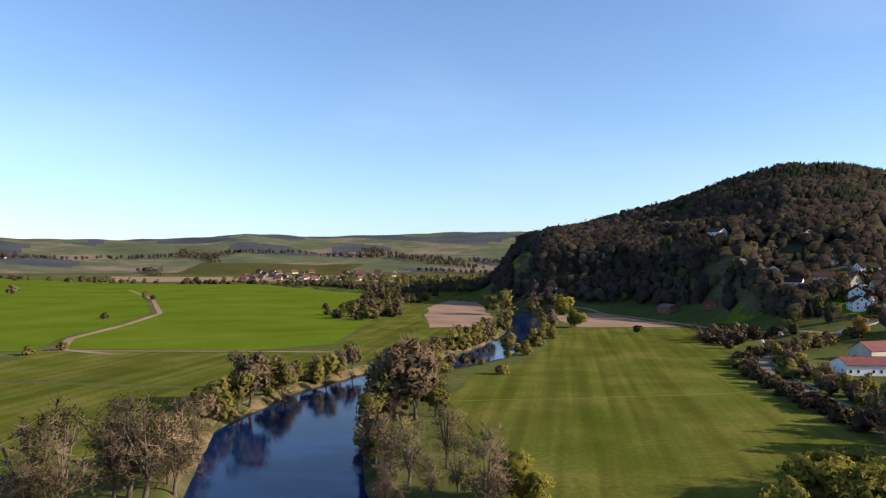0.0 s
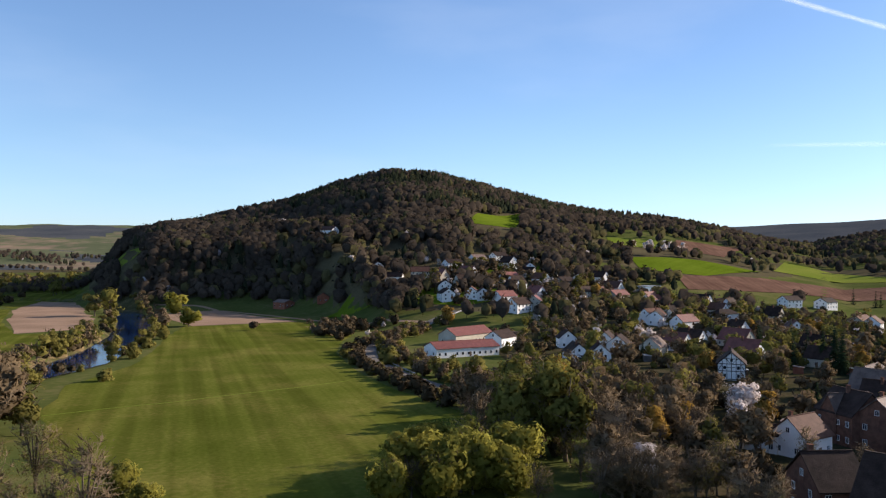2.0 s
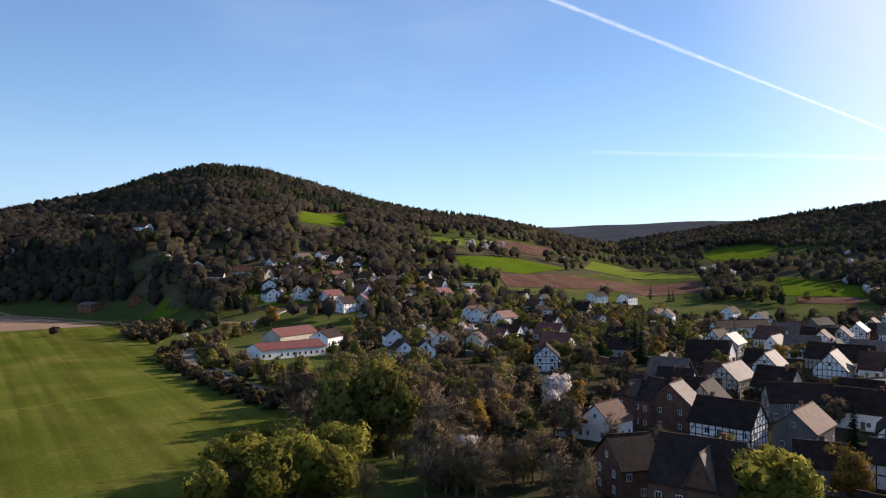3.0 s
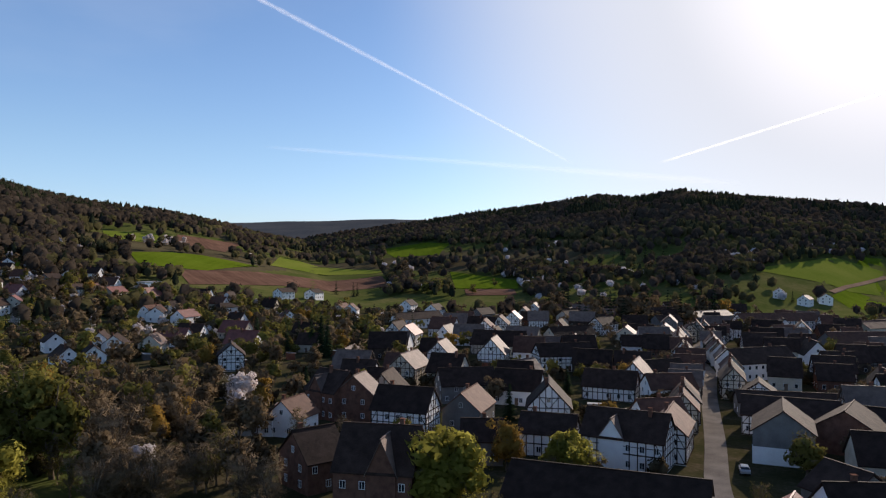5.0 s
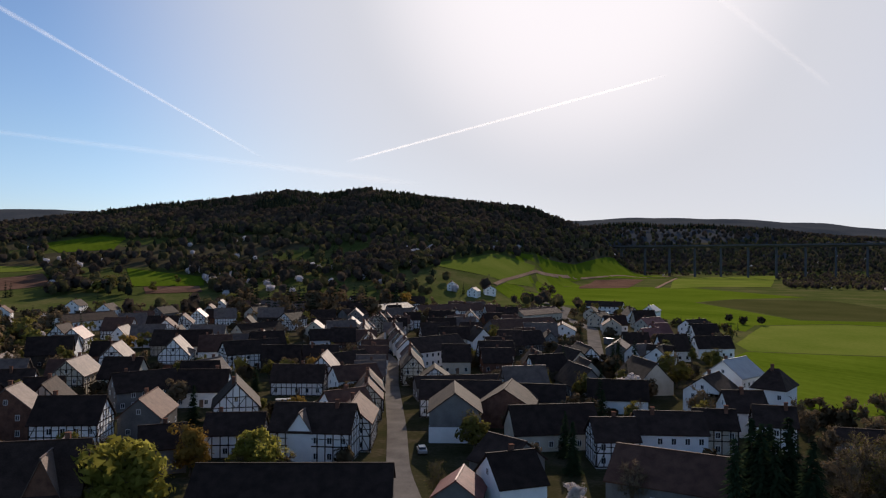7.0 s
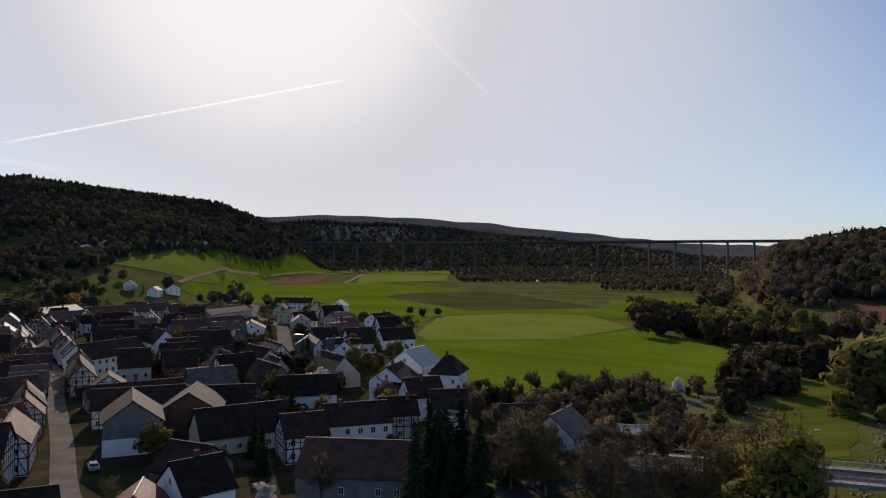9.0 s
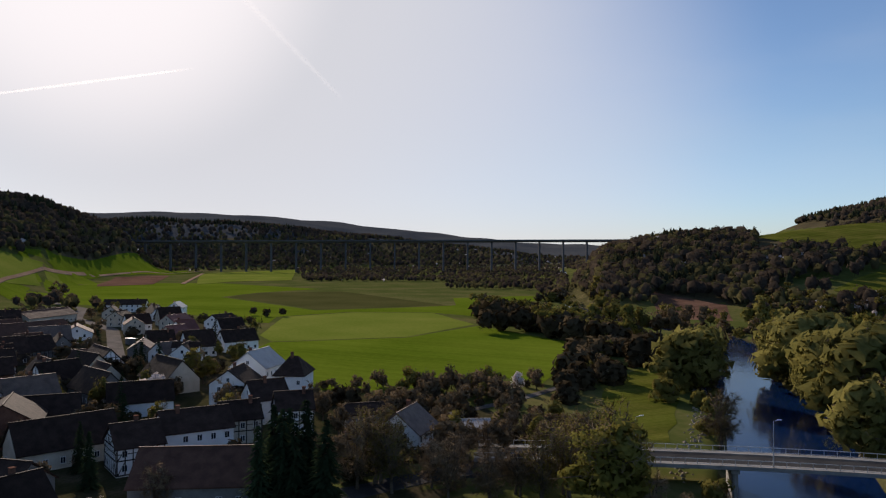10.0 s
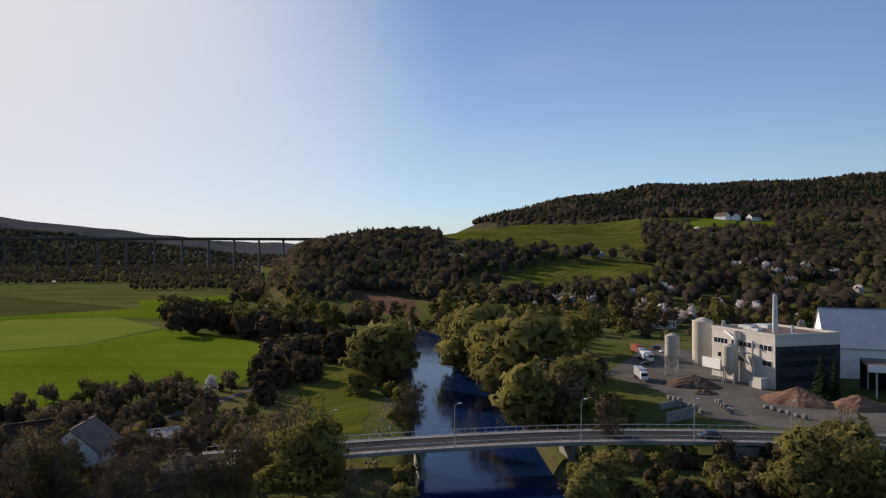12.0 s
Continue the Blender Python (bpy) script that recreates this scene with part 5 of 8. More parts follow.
HOUSES_M = [
    (188.7, -2.8, 89, 20, 12, 4.6, 8, 'plaster_white', 'roof_dark', 'w1,t'),
    (187.2, -21.1, 80, 15.5, 10, 4.2, 7.5, 'plaster_grey', 'roof_dark', 'w1'),
    (165.5, -1.2, 0, 15, 11, 6.5, 10.5, 'plaster_grey', 'roof_dark', 'w0,b'),
    (178.4, -14, -12, 14, 13, 5, 9, 'brick', 'roof_dark', 'w0'),
    (119.1, -9.8, -69, 8, 9.5, 4.6, 8.5, 'plaster_white', 'roof_dark', 'w2'),
    (130.6, -10.1, 42, 8.7, 10, 4.4, 8, 'plaster_grey', 'roof_dark', 'w1'),
    (115.9, -1.7, -10, 8, 7, 3.5, 6, 'plaster_grey', 'roof_red', 'w0'),
    (209.1, -2.8, -79, 25.1, 9, 3.8, 6, 'plaster_grey', 'roof_dark', 'w1'),
    (667, -1.8, 0, 10, 9, 5, 8, 'plaster_white', 'roof_dark', 'w2'),
]
HOUSES_N = [
    (652.4, -20.8, -22, 10, 9, 5, 8, 'plaster_white', 'roof_slate', 'w2'),
    (673, -35.7, 7, 10, 10, 5, 8, 'plaster_white', 'roof_dark', 'w2'),
    (422.6, -84.6, -33, 14, 9, 5, 8, 'plaster_cream', 'roof_dark', 'w2'),
    (393.9, -2.8, -43, 14, 9, 5, 8, 'plaster_cream', 'roof_brown', 'w2'),
    (483.3, 38.7, -33, 35.6, 11, 5, 8, 'plaster_grey', 'roof_slate', 'w1'),
    (433.8, 56.3, -54, 14, 11, 5, 8, 'plaster_grey', 'roof_dark', 'w1'),
    (125.5, -78.4, -53, 10.7, 9, 5.4, 9, 'plaster_white', 'roof_slate', 'w2'),
    (116.5, -398.2, 22, 20.5, 12, 4.6, 8, 'plaster_white', 'roof_dark', 'w2,t'),
    (151.7, -83, 74, 9, 8, 3.4, 5, 'plaster_grey', 'roof_dark', 'w1'),
]
HOUSES_O = [
    (128.5, -96.1, 60, 8.5, 7, 3, 4, 'plaster_grey', 'roof_metal', 'w1'),
]
HOUSE_ROWS = (HOUSES_A, HOUSES_B, HOUSES_C, HOUSES_D, HOUSES_E, HOUSES_F, HOUSES_G, HOUSES_H, HOUSES_I, HOUSES_J, HOUSES_K, HOUSES_L, HOUSES_M, HOUSES_N, HOUSES_O)
for _rows in HOUSE_ROWS:
    for _h in _rows:
        house(*_h)


# ---- fields on the slopes ----
def around(points):
    return [polar(b, d) for b, d in points]


SLOPE_FIELDS = [
    ("crop", [(425, 712), (481, 784), (591, 843), (480, 700)], "bright green pasture on the wooded hillside"),
    ("crop_pale", [(637, 725), (701, 701), (651, 652), (571, 645)], "pale green hillside field"),
    ("crop", [(529, 567), (626, 565), (666, 520), (543, 484), (489, 511)], "green hillside field above the village"),
    ("plough", [(739, 708), (875, 714), (723, 616), (686, 657)], "brown ploughed hillside field"),
    ("plough", [(508, 486), (619, 483), (725, 399), (648, 347), (557, 410), (452, 420)], "wide red-brown ploughed field above the village"),
    ("crop_pale", [(850, 626), (769, 418), (748, 418), (713, 541)], "bright yellow-green strip with a row of trees"),
    ("crop_pale", [(340, 850), (397, 812), (425, 790), (352, 820)], "pale dry clearing in the wood"),
    ("crop", [(745, 325), (694, 230), (645, 214), (636, 272)], "green field behind the village"),
    ("plough", [(634, 262), (642, 217), (612, 204), (597, 245)], "brown plot behind the village"),
    ("crop", [(999, 547), (1041, 492), (1026, 448), (892, 405), (889, 470)], "dark green pasture at the valley's end"),
    ("crop_pale", [(773, 24), (918, -60), (935, -150), (985, -165), (805, -95), (765, -60)], "bright green rounded slope beside the village"),
    ("meadow", [(456, -694), (378, -635), (322, -635), (275, -650), (233, -679), (210, -690), (316, -1001), (430, -1040), (516, -1000), (545, -880)], "broad green pasture reaching the hilltop"),
    ("meadow", [(261, -498), (265, -539), (262, -577), (214, -622), (170, -600), (165, -545), (219, -517), (241, -491)], "yellow-green sloping meadow"),
    ("crop_pale", [(1326, -397), (1500, -653), (1200, -520), (963, -413), (952, -326), (890, -262)], "bright green field before the viaduct"),
    ("crop", [(1186, -205), (1362, -293), (1500, -420), (1330, -385), (1121, -215)], "green meadow at the foot of the far wood"),
    ("crop", [(955, -74), (1008, -120), (1404, -309), (1380, -325), (1271, -285), (1060, -180), (950, -128)], "long green slope below the wood"),
    ("crop", around([(163, 930), (167, 985), (172, 990), (171, 850), (167, 860)]), "green hillside pasture near the farms"),
    ("crop_pale", [(80, 866), (95, 826), (102, 801), (84, 763), (73, 790)], "pale green clearing by the river bend"),
    ("crop", [(327, 524), (386, 517), (353, 487), (308, 493)], "green lawn between the hillside houses"),
    ("soil_pale", around([(-24, 1500), (-10, 1500), (-10, 1750), (-24, 1800)]), "pinkish bare field across the valley"),
    ("crop_dark", around([(-20, 1850), (-8, 1850), (-6, 2150), (-18, 2200)]), "green field far across the valley"),
    ("soil_pale", around([(-7, 1500), (2, 1500), (3, 1600), (-7, 1620)]), "brown bare field far across the valley"),
]
for _m, _c, _l in SLOPE_FIELDS:
    drape("field", [tuple(p) for p in _c], M[_m], 0.35, 14, _l)


def in_polygon(x, y, poly):
    inside = np.zeros(np.shape(x), bool)
    for (x0, y0), (x1, y1) in zip(poly, poly[1:] + poly[:1]):
        cross = (y0 > y) != (y1 > y)
        with np.errstate(divide="ignore", invalid="ignore"):
            inside ^= cross & (x < (x1 - x0) * (y - y0) / (y1 - y0) + x0)
    return inside


def wavy(x, y, s, k=0.0):
    return np.sin(x / s + k + 1.1 * np.sin(y / (s * 1.7))) * np.sin(y / (s * 0.9) + 2 * k + 0.9 * np.sin(x / (s * 1.3)))


# ---- woods on the hills and belts of trees in the valley ----
def cover(x, y):
    """How densely trees stand at a place, 0 to 1."""
    d, z = np.hypot(x, y), ground_height(x, y)
    b = np.degrees(np.arctan2(x, y))
    c = np.zeros_like(d)
    north = (b > 2) & (b < 60)
    c = np.where(north & (z > 5) & (b < 40), 0.95, c)
    c = np.where(north & (b >= 36) & (z > 6), 0.1 + 0.6 * (np.abs(wavy(x, y, 55, 0.2)) < 0.1), c)
    c = np.where(north & (b > 16) & (b < 40) & (z > 22) & (z < 82), 0.3 + 0.6 * (wavy(x, y, 38, 0.4) > 0.0), c)
    c = np.where(north & (z > 88), 0.97, c)
    east = (b >= 60) & (b < 104)
    c = np.where(east & (z > 5), 0.12 + 0.65 * (np.abs(wavy(x, y, 52, 1.0)) < 0.14) + 0.3 * (wavy(x, y, 70, 0.3) > 0.5), c)
    c = np.where(east & (z > 62), 0.97, c)
    c = np.where((b >= 50) & (b < 60) & (z > 55) & (d > 1000), 0.95, c)
    knoll = (b > 133) & (b < 187)
    c = np.where(knoll & (z > 3), 0.3 + 0.6 * (wavy(x, y, 42, 2.0) > 0.1), c)
    c = np.where((b > 149) & (b < 187) & (z > 3) & (d < 640), 0.22 + 0.45 * (wavy(x, y, 34, 1.4) > 0.25), c)
    c = np.where((b > 165) & (b < 187) & (z > 25) & (d < 1150), 0.2 + 0.7 * (wavy(x, y, 60, 0.6) > -0.05), c)
    c = np.where((b > 146.5) & (b < 152) & (d > 690), 0, c)
    c = np.where((b > 146.5) & (b < 163) & (d > 900) & (d < 1150), 0, c)
    c = np.where((b > 133) & (b < 147.5) & (z > 4), 0.95, c)
    c = np.where(knoll & (z > 98) & (d > 1150), 0.97, c)
    flat = (z < 14) & (d > 720)
    c = np.where(flat & (b > 114) & (b < 152) & (d > np.where(b < 125, 1000, 800)), 0.25 + 0.5 * (wavy(x, y, 60, 0.5) > -0.15), c)
    c = np.where(flat & (b > 98) & (b <= 120) & (d > 1330), 0.35 + 0.5 * (wavy(x, y, 60, 0.5) > 0.0), c)
    c = np.where(flat & (b > 132) & (d < 900) & (d > 480), 0.7, c)
    c = np.where((z < 30) & (b > -36) & (b < 4) & (d > 720), 0.85 * (np.abs(wavy(x, y, 150, 0.8)) < 0.07), c)
    c = np.where((z < 12) & (b > 4) & (b < 10) & (d > 640), 0.7, c)
    c = np.where((b > 62) & (b < 100) & (z <= 5) & (d > 480), 0.3 * (wavy(x, y, 50, 0.3) > 0.2), c)
    c = np.where((b > 84) & (b < 107) & (z > np.where(b > 92, 9, 24)), 0.85, c)
    c = np.where((b > 120) & (b < 140) & (z > 1.5) & (d > 560), 0.9, c)
    c = np.where((b > 97) & (b < 128) & (z > 9) & (d > 1500) & (d < 2450), 0.55 + 0.42 * (wavy(x, y, 75, 0.9) > -0.35), c)
    far = 0.4 + 0.55 * (wavy(x, y, 120, 0.2) > -0.2)
    c = np.where((d > 1950) & (((b > 95) & (b < 140)) | (b < 12) | ((b > 45) & (b < 62))), np.where(b < 12, 0.8 * (np.abs(wavy(x, y, 210, 0.3)) < 0.09), far), c)
    for _, poly, _ in SLOPE_FIELDS:
        for gap in (0, 35, 70) if poly[0][1] > -400 else (0, 22):
            k = (d + gap) / d
            c = np.where(in_polygon(x * k, y * k, [tuple(p) for p in poly]), 0, c)
    for poly in VALLEY_FIELDS:
        c = np.where(in_polygon(x, y, poly) & (z < 12), 0, c)
    near = np.full(np.shape(x), 1e9)
    for h in ALL_HOUSES:
        near = np.minimum(near, np.hypot(x - h[0], y - h[1]))
    far_side = np.full(np.shape(x), 1e9)
    for h in ALL_HOUSES:
        far_side = np.minimum(far_side, np.hypot(x * (1 + 20 / d) - h[0], y * (1 + 20 / d) - h[1]))
    near = np.where((b > 20) & (b < 60), np.minimum(near, far_side), near)
    c = np.where(near < 12, 0, np.where((near < 38) & (d < 700) & ~((b < 26) & (z > 4)), np.minimum(c, 0.25), c))
    c = np.where((river_distance(x, y) < 1.5) & (z < 3), 0, c)
    return np.where((d > 1950) & ~(((b > 95) & (b < 140)) | (b < 12) | ((b > 45) & (b < 62))), 0, c)


VALLEY_FIELDS = [
    [(720, -30), (955, -74), (1404, -309), (1500, -653), (963, -425), (800, -370), (690, -340)],
    [(712, -43), (1100, -110), (1235, -106), (1260, -300), (985, -300), (727, -345), (530, -378), (518, -480), (360, -284), (190, -100), (297, -113), (540, -119)],
    [(-560, 1270), (-305, 1290), (-112, 1063), (-63, 763), (-70, 510), (-53, 362), (-170, 336), (-300, 771)],
    [(-905, 1521), (-580, 1366), (-310, 775), (-222, 566), (-195, 380), (-260, 300), (-700, 800)],
    [(176, 488), (236, 400), (290, 408), (298, 430), (200, 500)],
    [(380, -456), (305, -445), (266, -395), (297, -371)],
]
ALL_HOUSES = [h for rows in HOUSE_ROWS for h in rows]


def grid_places(step, d0, d1, seed):
    rng = np.random.default_rng(seed)
    g = np.arange(-d1, d1, step)
    x, y = np.meshgrid(g, g)
    x, y = x.ravel(), y.ravel()
    b, d = np.degrees(np.arctan2(x, y)), np.hypot(x, y)
    keep = (d >= d0) & (d < d1) & (b > -37) & (b < 187) | (d >= d0) & (d < d1) & (b < -172)
    x, y = x[keep], y[keep]
    x, y = x + rng.uniform(-0.48, 0.48, len(x)) * step, y + rng.uniform(-0.48, 0.48, len(y)) * step
    keep = rng.random(len(x)) < cover(x, y)
    # a slope that falls away behind its crest is not seen
    x, y = x[keep], y[keep]
    d = np.hypot(x, y)
    back = (ground_height(x, y) < ground_height(x * (1 - 90 / d), y * (1 - 90 / d)) - 6)
    return np.stack([x[~back], y[~back]], -1)


WOOD_WORDS = {"near": "on the lower slopes", "mid": "covering the hills", "far": "in the far valley", "distant": "on the distant hills"}
for _tag, _step, _d0, _d1, _lumps, _twigs, _seed in (("near", 7.2, 420, 800, 1, 18, 3), ("mid", 9.0, 800, 1300, 1, 6, 4), ("far", 12.0, 1300, 1950, 1, 2, 5), ("distant", 17, 1950, 2650, 1, 0, 6)):
    _p = grid_places(_step, _d0, _d1, _seed)
    _z, _b = ground_height(_p[:, 0], _p[:, 1]), np.degrees(np.arctan2(_p[:, 0], _p[:, 1]))
    _rng = np.random.default_rng(_seed + 50)
    _r, _q = _rng.random(len(_p)), wavy(_p[:, 0], _p[:, 1], 33, 0.7)
    _slope = _z > 5
    _con = (_r < np.where(_z > 100, 0.3 + 0.6 * (_q > 0.2), np.where(_slope, 0.04 + 0.5 * (_q > 0.75), 0.02)))
    _blo = ~_con & (_r > np.where(_z > 55, 0.999, np.where((_b > 60) & (_b < 100) & _slope, 0.97, np.where(_b > 148, 0.97, 0.985))))
    _spot = wavy(_p[:, 0], _p[:, 1], 21, 1.7)
    _blo |= ~_con & _slope & (_z < 70) & (((_b > 138) & (_spot > 0.6) & (_r > 0.6)) | ((_b > 60) & (_b < 100) & (_z < 48) & (_spot > 0.5) & (_r > 0.55)))
    _oli = ~_con & ~_blo & (_r > np.where(_slope & ((_z > 82) | (_b < 16)), 0.9, np.where(_slope & (_b < 40), 0.7, 0.5)))
    _bro = ~(_con | _blo | _oli)
    _h = np.where(_slope, 10.5, 8.5) + 4.5 * _rng.random(len(_p))
    _h = np.where(~_slope & (_b > 100), _h * 0.72, _h)
    _h = np.where(_z > 60, _h + 2, _h) * (1.1 if _tag == "distant" else 1.0)
    wood("conifer_wood", _p[_con], _h[_con] * 1.1, M["wood_conifer"], "dark conifers " + WOOD_WORDS[_tag], _seed + 21, 1, _twigs, 0.62, True)
    wood("budding_wood", _p[_oli], _h[_oli] * 0.9, M["wood_olive"], "budding olive-green trees " + WOOD_WORDS[_tag], _seed + 22, _lumps, _twigs)
    wood("bare_wood", _p[_bro], _h[_bro], M["wood_brown"], "bare brown broadleaved trees " + WOOD_WORDS[_tag], _seed + 23, _lumps, _twigs)
    wood("blossom_trees", _p[_blo], _h[_blo] * 0.6, M["blossom"], "white blossoming fruit trees " + WOOD_WORDS[_tag], _seed + 24, _lumps, _twigs, 1.2)


# ---- single trees and bushes: x, y, height ----
def grove(kind, rows):
    for x, y, h in rows:
        plant(kind, x, y, h)


grove("budding", [(-48.8, 122.6, 19.6), (-55.9, 131.6, 16.8), (-53.1, 159.6, 12.6), (-49.4, 230.9, 12.6), (-14.1, 188.5, 16.8), (-1.6, 193, 14), (-9.4, 140.7, 12.6), (-6, 133.9, 12.6), (1, 145, 14), (6.7, 344.9, 12.6), (38.3, 567.7, 16.8), (13.7, 361.2, 11.2), (2.9, 130, 8), (-1.9, 126, 8), (-42.4, 251.5, 11.2), (-52.8, 230, 12.6), (-57.6, 113.2, 19.6), (-52.9, 126.4, 18.2), (-49.1, 134.3, 14), (56.4, 112.7, 8), (108.4, 93.2, 9), (93.7, 117.2, 8), (72.7, 99.2, 8), (104.6, 88.5, 9), (98.6, 87.7, 8), (87.6, 106.6, 8), (253.4, 206.7, 7), (178.1, 368.2, 8)])
grove("budding", [(177.5, 396, 7), (288.7, 147, 7), (612.6, 245.7, 9), (651.6, 238.8, 9), (94.8, 98.9, 10), (102.8, 89.1, 9), (101.5, 37, 7), (122, 1.8, 7), (227.3, -35.2, 6), (110.5, -62.7, 14), (104.7, -62.6, 13), (91, -92.9, 13), (90.4, -98.9, 13), (89.9, -86.8, 12), (88.7, -80.9, 10), (89, -102.8, 10), (283.9, -258.5, 15), (293.6, -279, 15), (285.2, -284.7, 16.2), (277.9, -301.5, 16.2), (247.3, -291.1, 15), (95.2, -137.2, 11.6), (87.9, -86.1, 14), (90.2, -93.6, 13), (90.1, -82.2, 12), (110, -63.5, 14), (84, -96.6, 10)])
grove("bare", [(-46.8, 130.9, 18.2), (-53.7, 208.4, 18.2), (-11.4, 187.7, 22.4), (-6.6, 188.9, 21), (6.7, 112.8, 16.8), (-9, 122.7, 10), (-54.2, 123.7, 16.8), (-62.1, 111.9, 18.2), (-475.3, 820.2, 15.4), (105.2, 174.8, 13), (107.4, 169.9, 12), (104.6, 179.8, 10), (82, 94.4, 11), (87, 92.5, 12), (150.8, 144.7, 12), (136.6, 137.8, 11), (146.3, 131.9, 10), (122.3, 142.8, 11), (133.5, 147.6, 11), (121.3, 147.5, 9), (91.2, 99.5, 9), (99.7, 96.9, 9), (86.4, 94.5, 11), (88.7, 89.4, 11), (134.8, 131, 13), (122.4, 112.1, 12), (120.2, 123, 12), (126.2, 151.3, 12)])
grove("bare", [(125.6, 143.9, 10), (100.1, 78.2, 9), (177.4, 155.6, 9), (716.8, 364.1, 18), (704.6, 366, 16), (640.9, 181.1, 14), (728.9, 108.7, 16), (703.7, 137.2, 15), (632.9, 148.2, 13), (622.1, 60.4, 12), (695.9, -92.3, 14), (622.7, 283.1, 12), (734.4, 378, 18), (692.1, 346.5, 14), (87.8, 97.2, 11), (90.6, 89, 11), (98.2, 89.7, 11), (94.1, 71.2, 10), (95.5, 77.5, 10), (158.4, 169.5, 11), (145.9, 145.4, 11), (140.1, 131.3, 10), (283.1, -22.3, 9), (263.5, -27.8, 8), (255.6, -14.4, 7), (118.5, -29.1, 9), (611.3, -75.8, 13), (173.3, -80.4, 8)])
grove("bare", [(160.5, -76.9, 8), (225.4, -27.2, 7), (226.5, -14.5, 6), (110.1, -59.2, 13), (107.9, -72.5, 7), (108.5, -80.3, 7), (107.7, -84.7, 7), (123.6, -103.2, 7), (119.8, -104.6, 7), (98.9, -69.8, 9), (92.7, -73, 9), (93.2, -80.2, 9), (171.3, -131.6, 7), (160.8, -130.3, 7), (179.5, -99.1, 5), (151.2, -110, 6), (153.6, -103.2, 5), (151.6, -97, 5), (162.2, -145.7, 6), (233.9, -298.2, 17.5), (236.8, -292.1, 16.2), (791.8, -99, 11.2), (82, -179.1, 15.9), (68.9, -163, 14.5), (50.5, -142.3, 13), (95.3, -137.1, 14.5), (75, -197.2, 14.5), (74.3, -170.5, 15.9)])
grove("bare", [(101.5, -73, 11), (95.6, -75.8, 10), (102.9, -69.2, 10), (94.5, -80.3, 10), (72.2, -88.2, 8), (66.3, -89, 7)])
grove("shrub", [(-57.5, 192.6, 6), (-43.2, 250.3, 5), (-15.1, 157.3, 6), (9.4, 349.5, 6), (57.7, 392.8, 6), (45.6, 357.1, 5), (36, 321, 5), (20.8, 266.2, 4), (-98.3, 1129.7, 6), (-37.4, 266.4, 5), (-63.1, 197.1, 6), (-174.3, 313.8, 4), (-168.6, 330.5, 4), (243.8, 185, 5), (119.9, 259.6, 6), (214.1, 205.8, 6), (245, 227, 6), (289.9, -7.5, 4), (270.2, -93.8, 6), (295.5, -97, 5), (162.2, -220.8, 7), (138, -234.2, 8), (137.3, -178.3, 7), (131.2, -165.2, 6), (101.9, -141, 4), (74.5, -106.4, 4), (62.9, -177.2, 5), (56.2, -165.7, 5)])
grove("shrub", [(64.6, -159.4, 5), (71.9, -154, 4)])
grove("poplar", [(48.3, 569, 22.4), (107.3, 154.4, 18), (114.4, 151.7, 18), (105, 159.5, 15), (613.9, 280.6, 16), (599.8, 284.8, 12), (634.1, 294.1, 13), (272.9, -284.1, 17.5), (248.5, -283.5, 16.2), (137.1, -232.6, 17.4), (109.8, -282.4, 21.8), (109.4, -269.7, 18.8), (76.3, -83.3, 18.8)])
grove("willow", [(11.8, 125.4, 9), (14.7, 121.1, 7), (92.9, 573.5, 15.4), (81.5, 458.8, 12.6), (59.6, 108.7, 10), (66.4, 109.4, 11), (71.2, 106.4, 10), (266.2, 146.8, 9), (108.2, 49.5, 14), (108, 47.5, 13), (131.4, 34.9, 10), (129.3, 31.2, 9), (138, -187.8, 20.3), (140.9, -184.3, 17.4), (173, -238.1, 15.9), (134.7, -229, 21.8), (138.3, -233.2, 21.8), (124.9, -220, 23.2), (98.3, -191.2, 24.6), (90, -185.3, 23.2), (106.1, -201, 20.3), (76.3, -159.4, 15.9), (76.5, -159.8, 13), (11, -133.5, 15), (7, -132.8, 15), (13.9, -130.3, 12), (41.2, -114.8, 9), (42.6, -111.1, 8)])
grove("willow", [(64.8, -90.2, 6)])
grove("cherry", [(100.1, 659.4, 9), (153.3, 359.7, 4), (177.1, 390.7, 4), (161.7, 132.5, 9), (94.7, 99, 9), (161.3, 129.7, 9), (148.3, 121.9, 8), (231.5, 770, 15), (230, 741.1, 13), (305, 625.6, 12), (213.4, 531.8, 6), (193.7, 594.2, 6), (290.6, 534.1, 7), (262.1, 609, 7), (250.2, 686.8, 6), (159.8, 131.6, 9), (203, -49.5, 9), (194.7, -45.6, 8), (116.3, -19.8, 5), (164.3, -140.2, 6.5), (304.8, -281.6, 7.5), (187.1, -508.7, 9), (211.3, -460.9, 7), (202, -458.5, 7), (213.8, -448.7, 6), (192.8, -455.9, 6), (347.5, -585.7, 9), (382.4, -563.5, 8)])
grove("cherry", [(345.9, -478, 7), (430.5, -517.3, 8), (147.4, -603.2, 8), (132.5, -441.5, 6), (120.5, -434.6, 6), (219.2, -442.7, 5)])
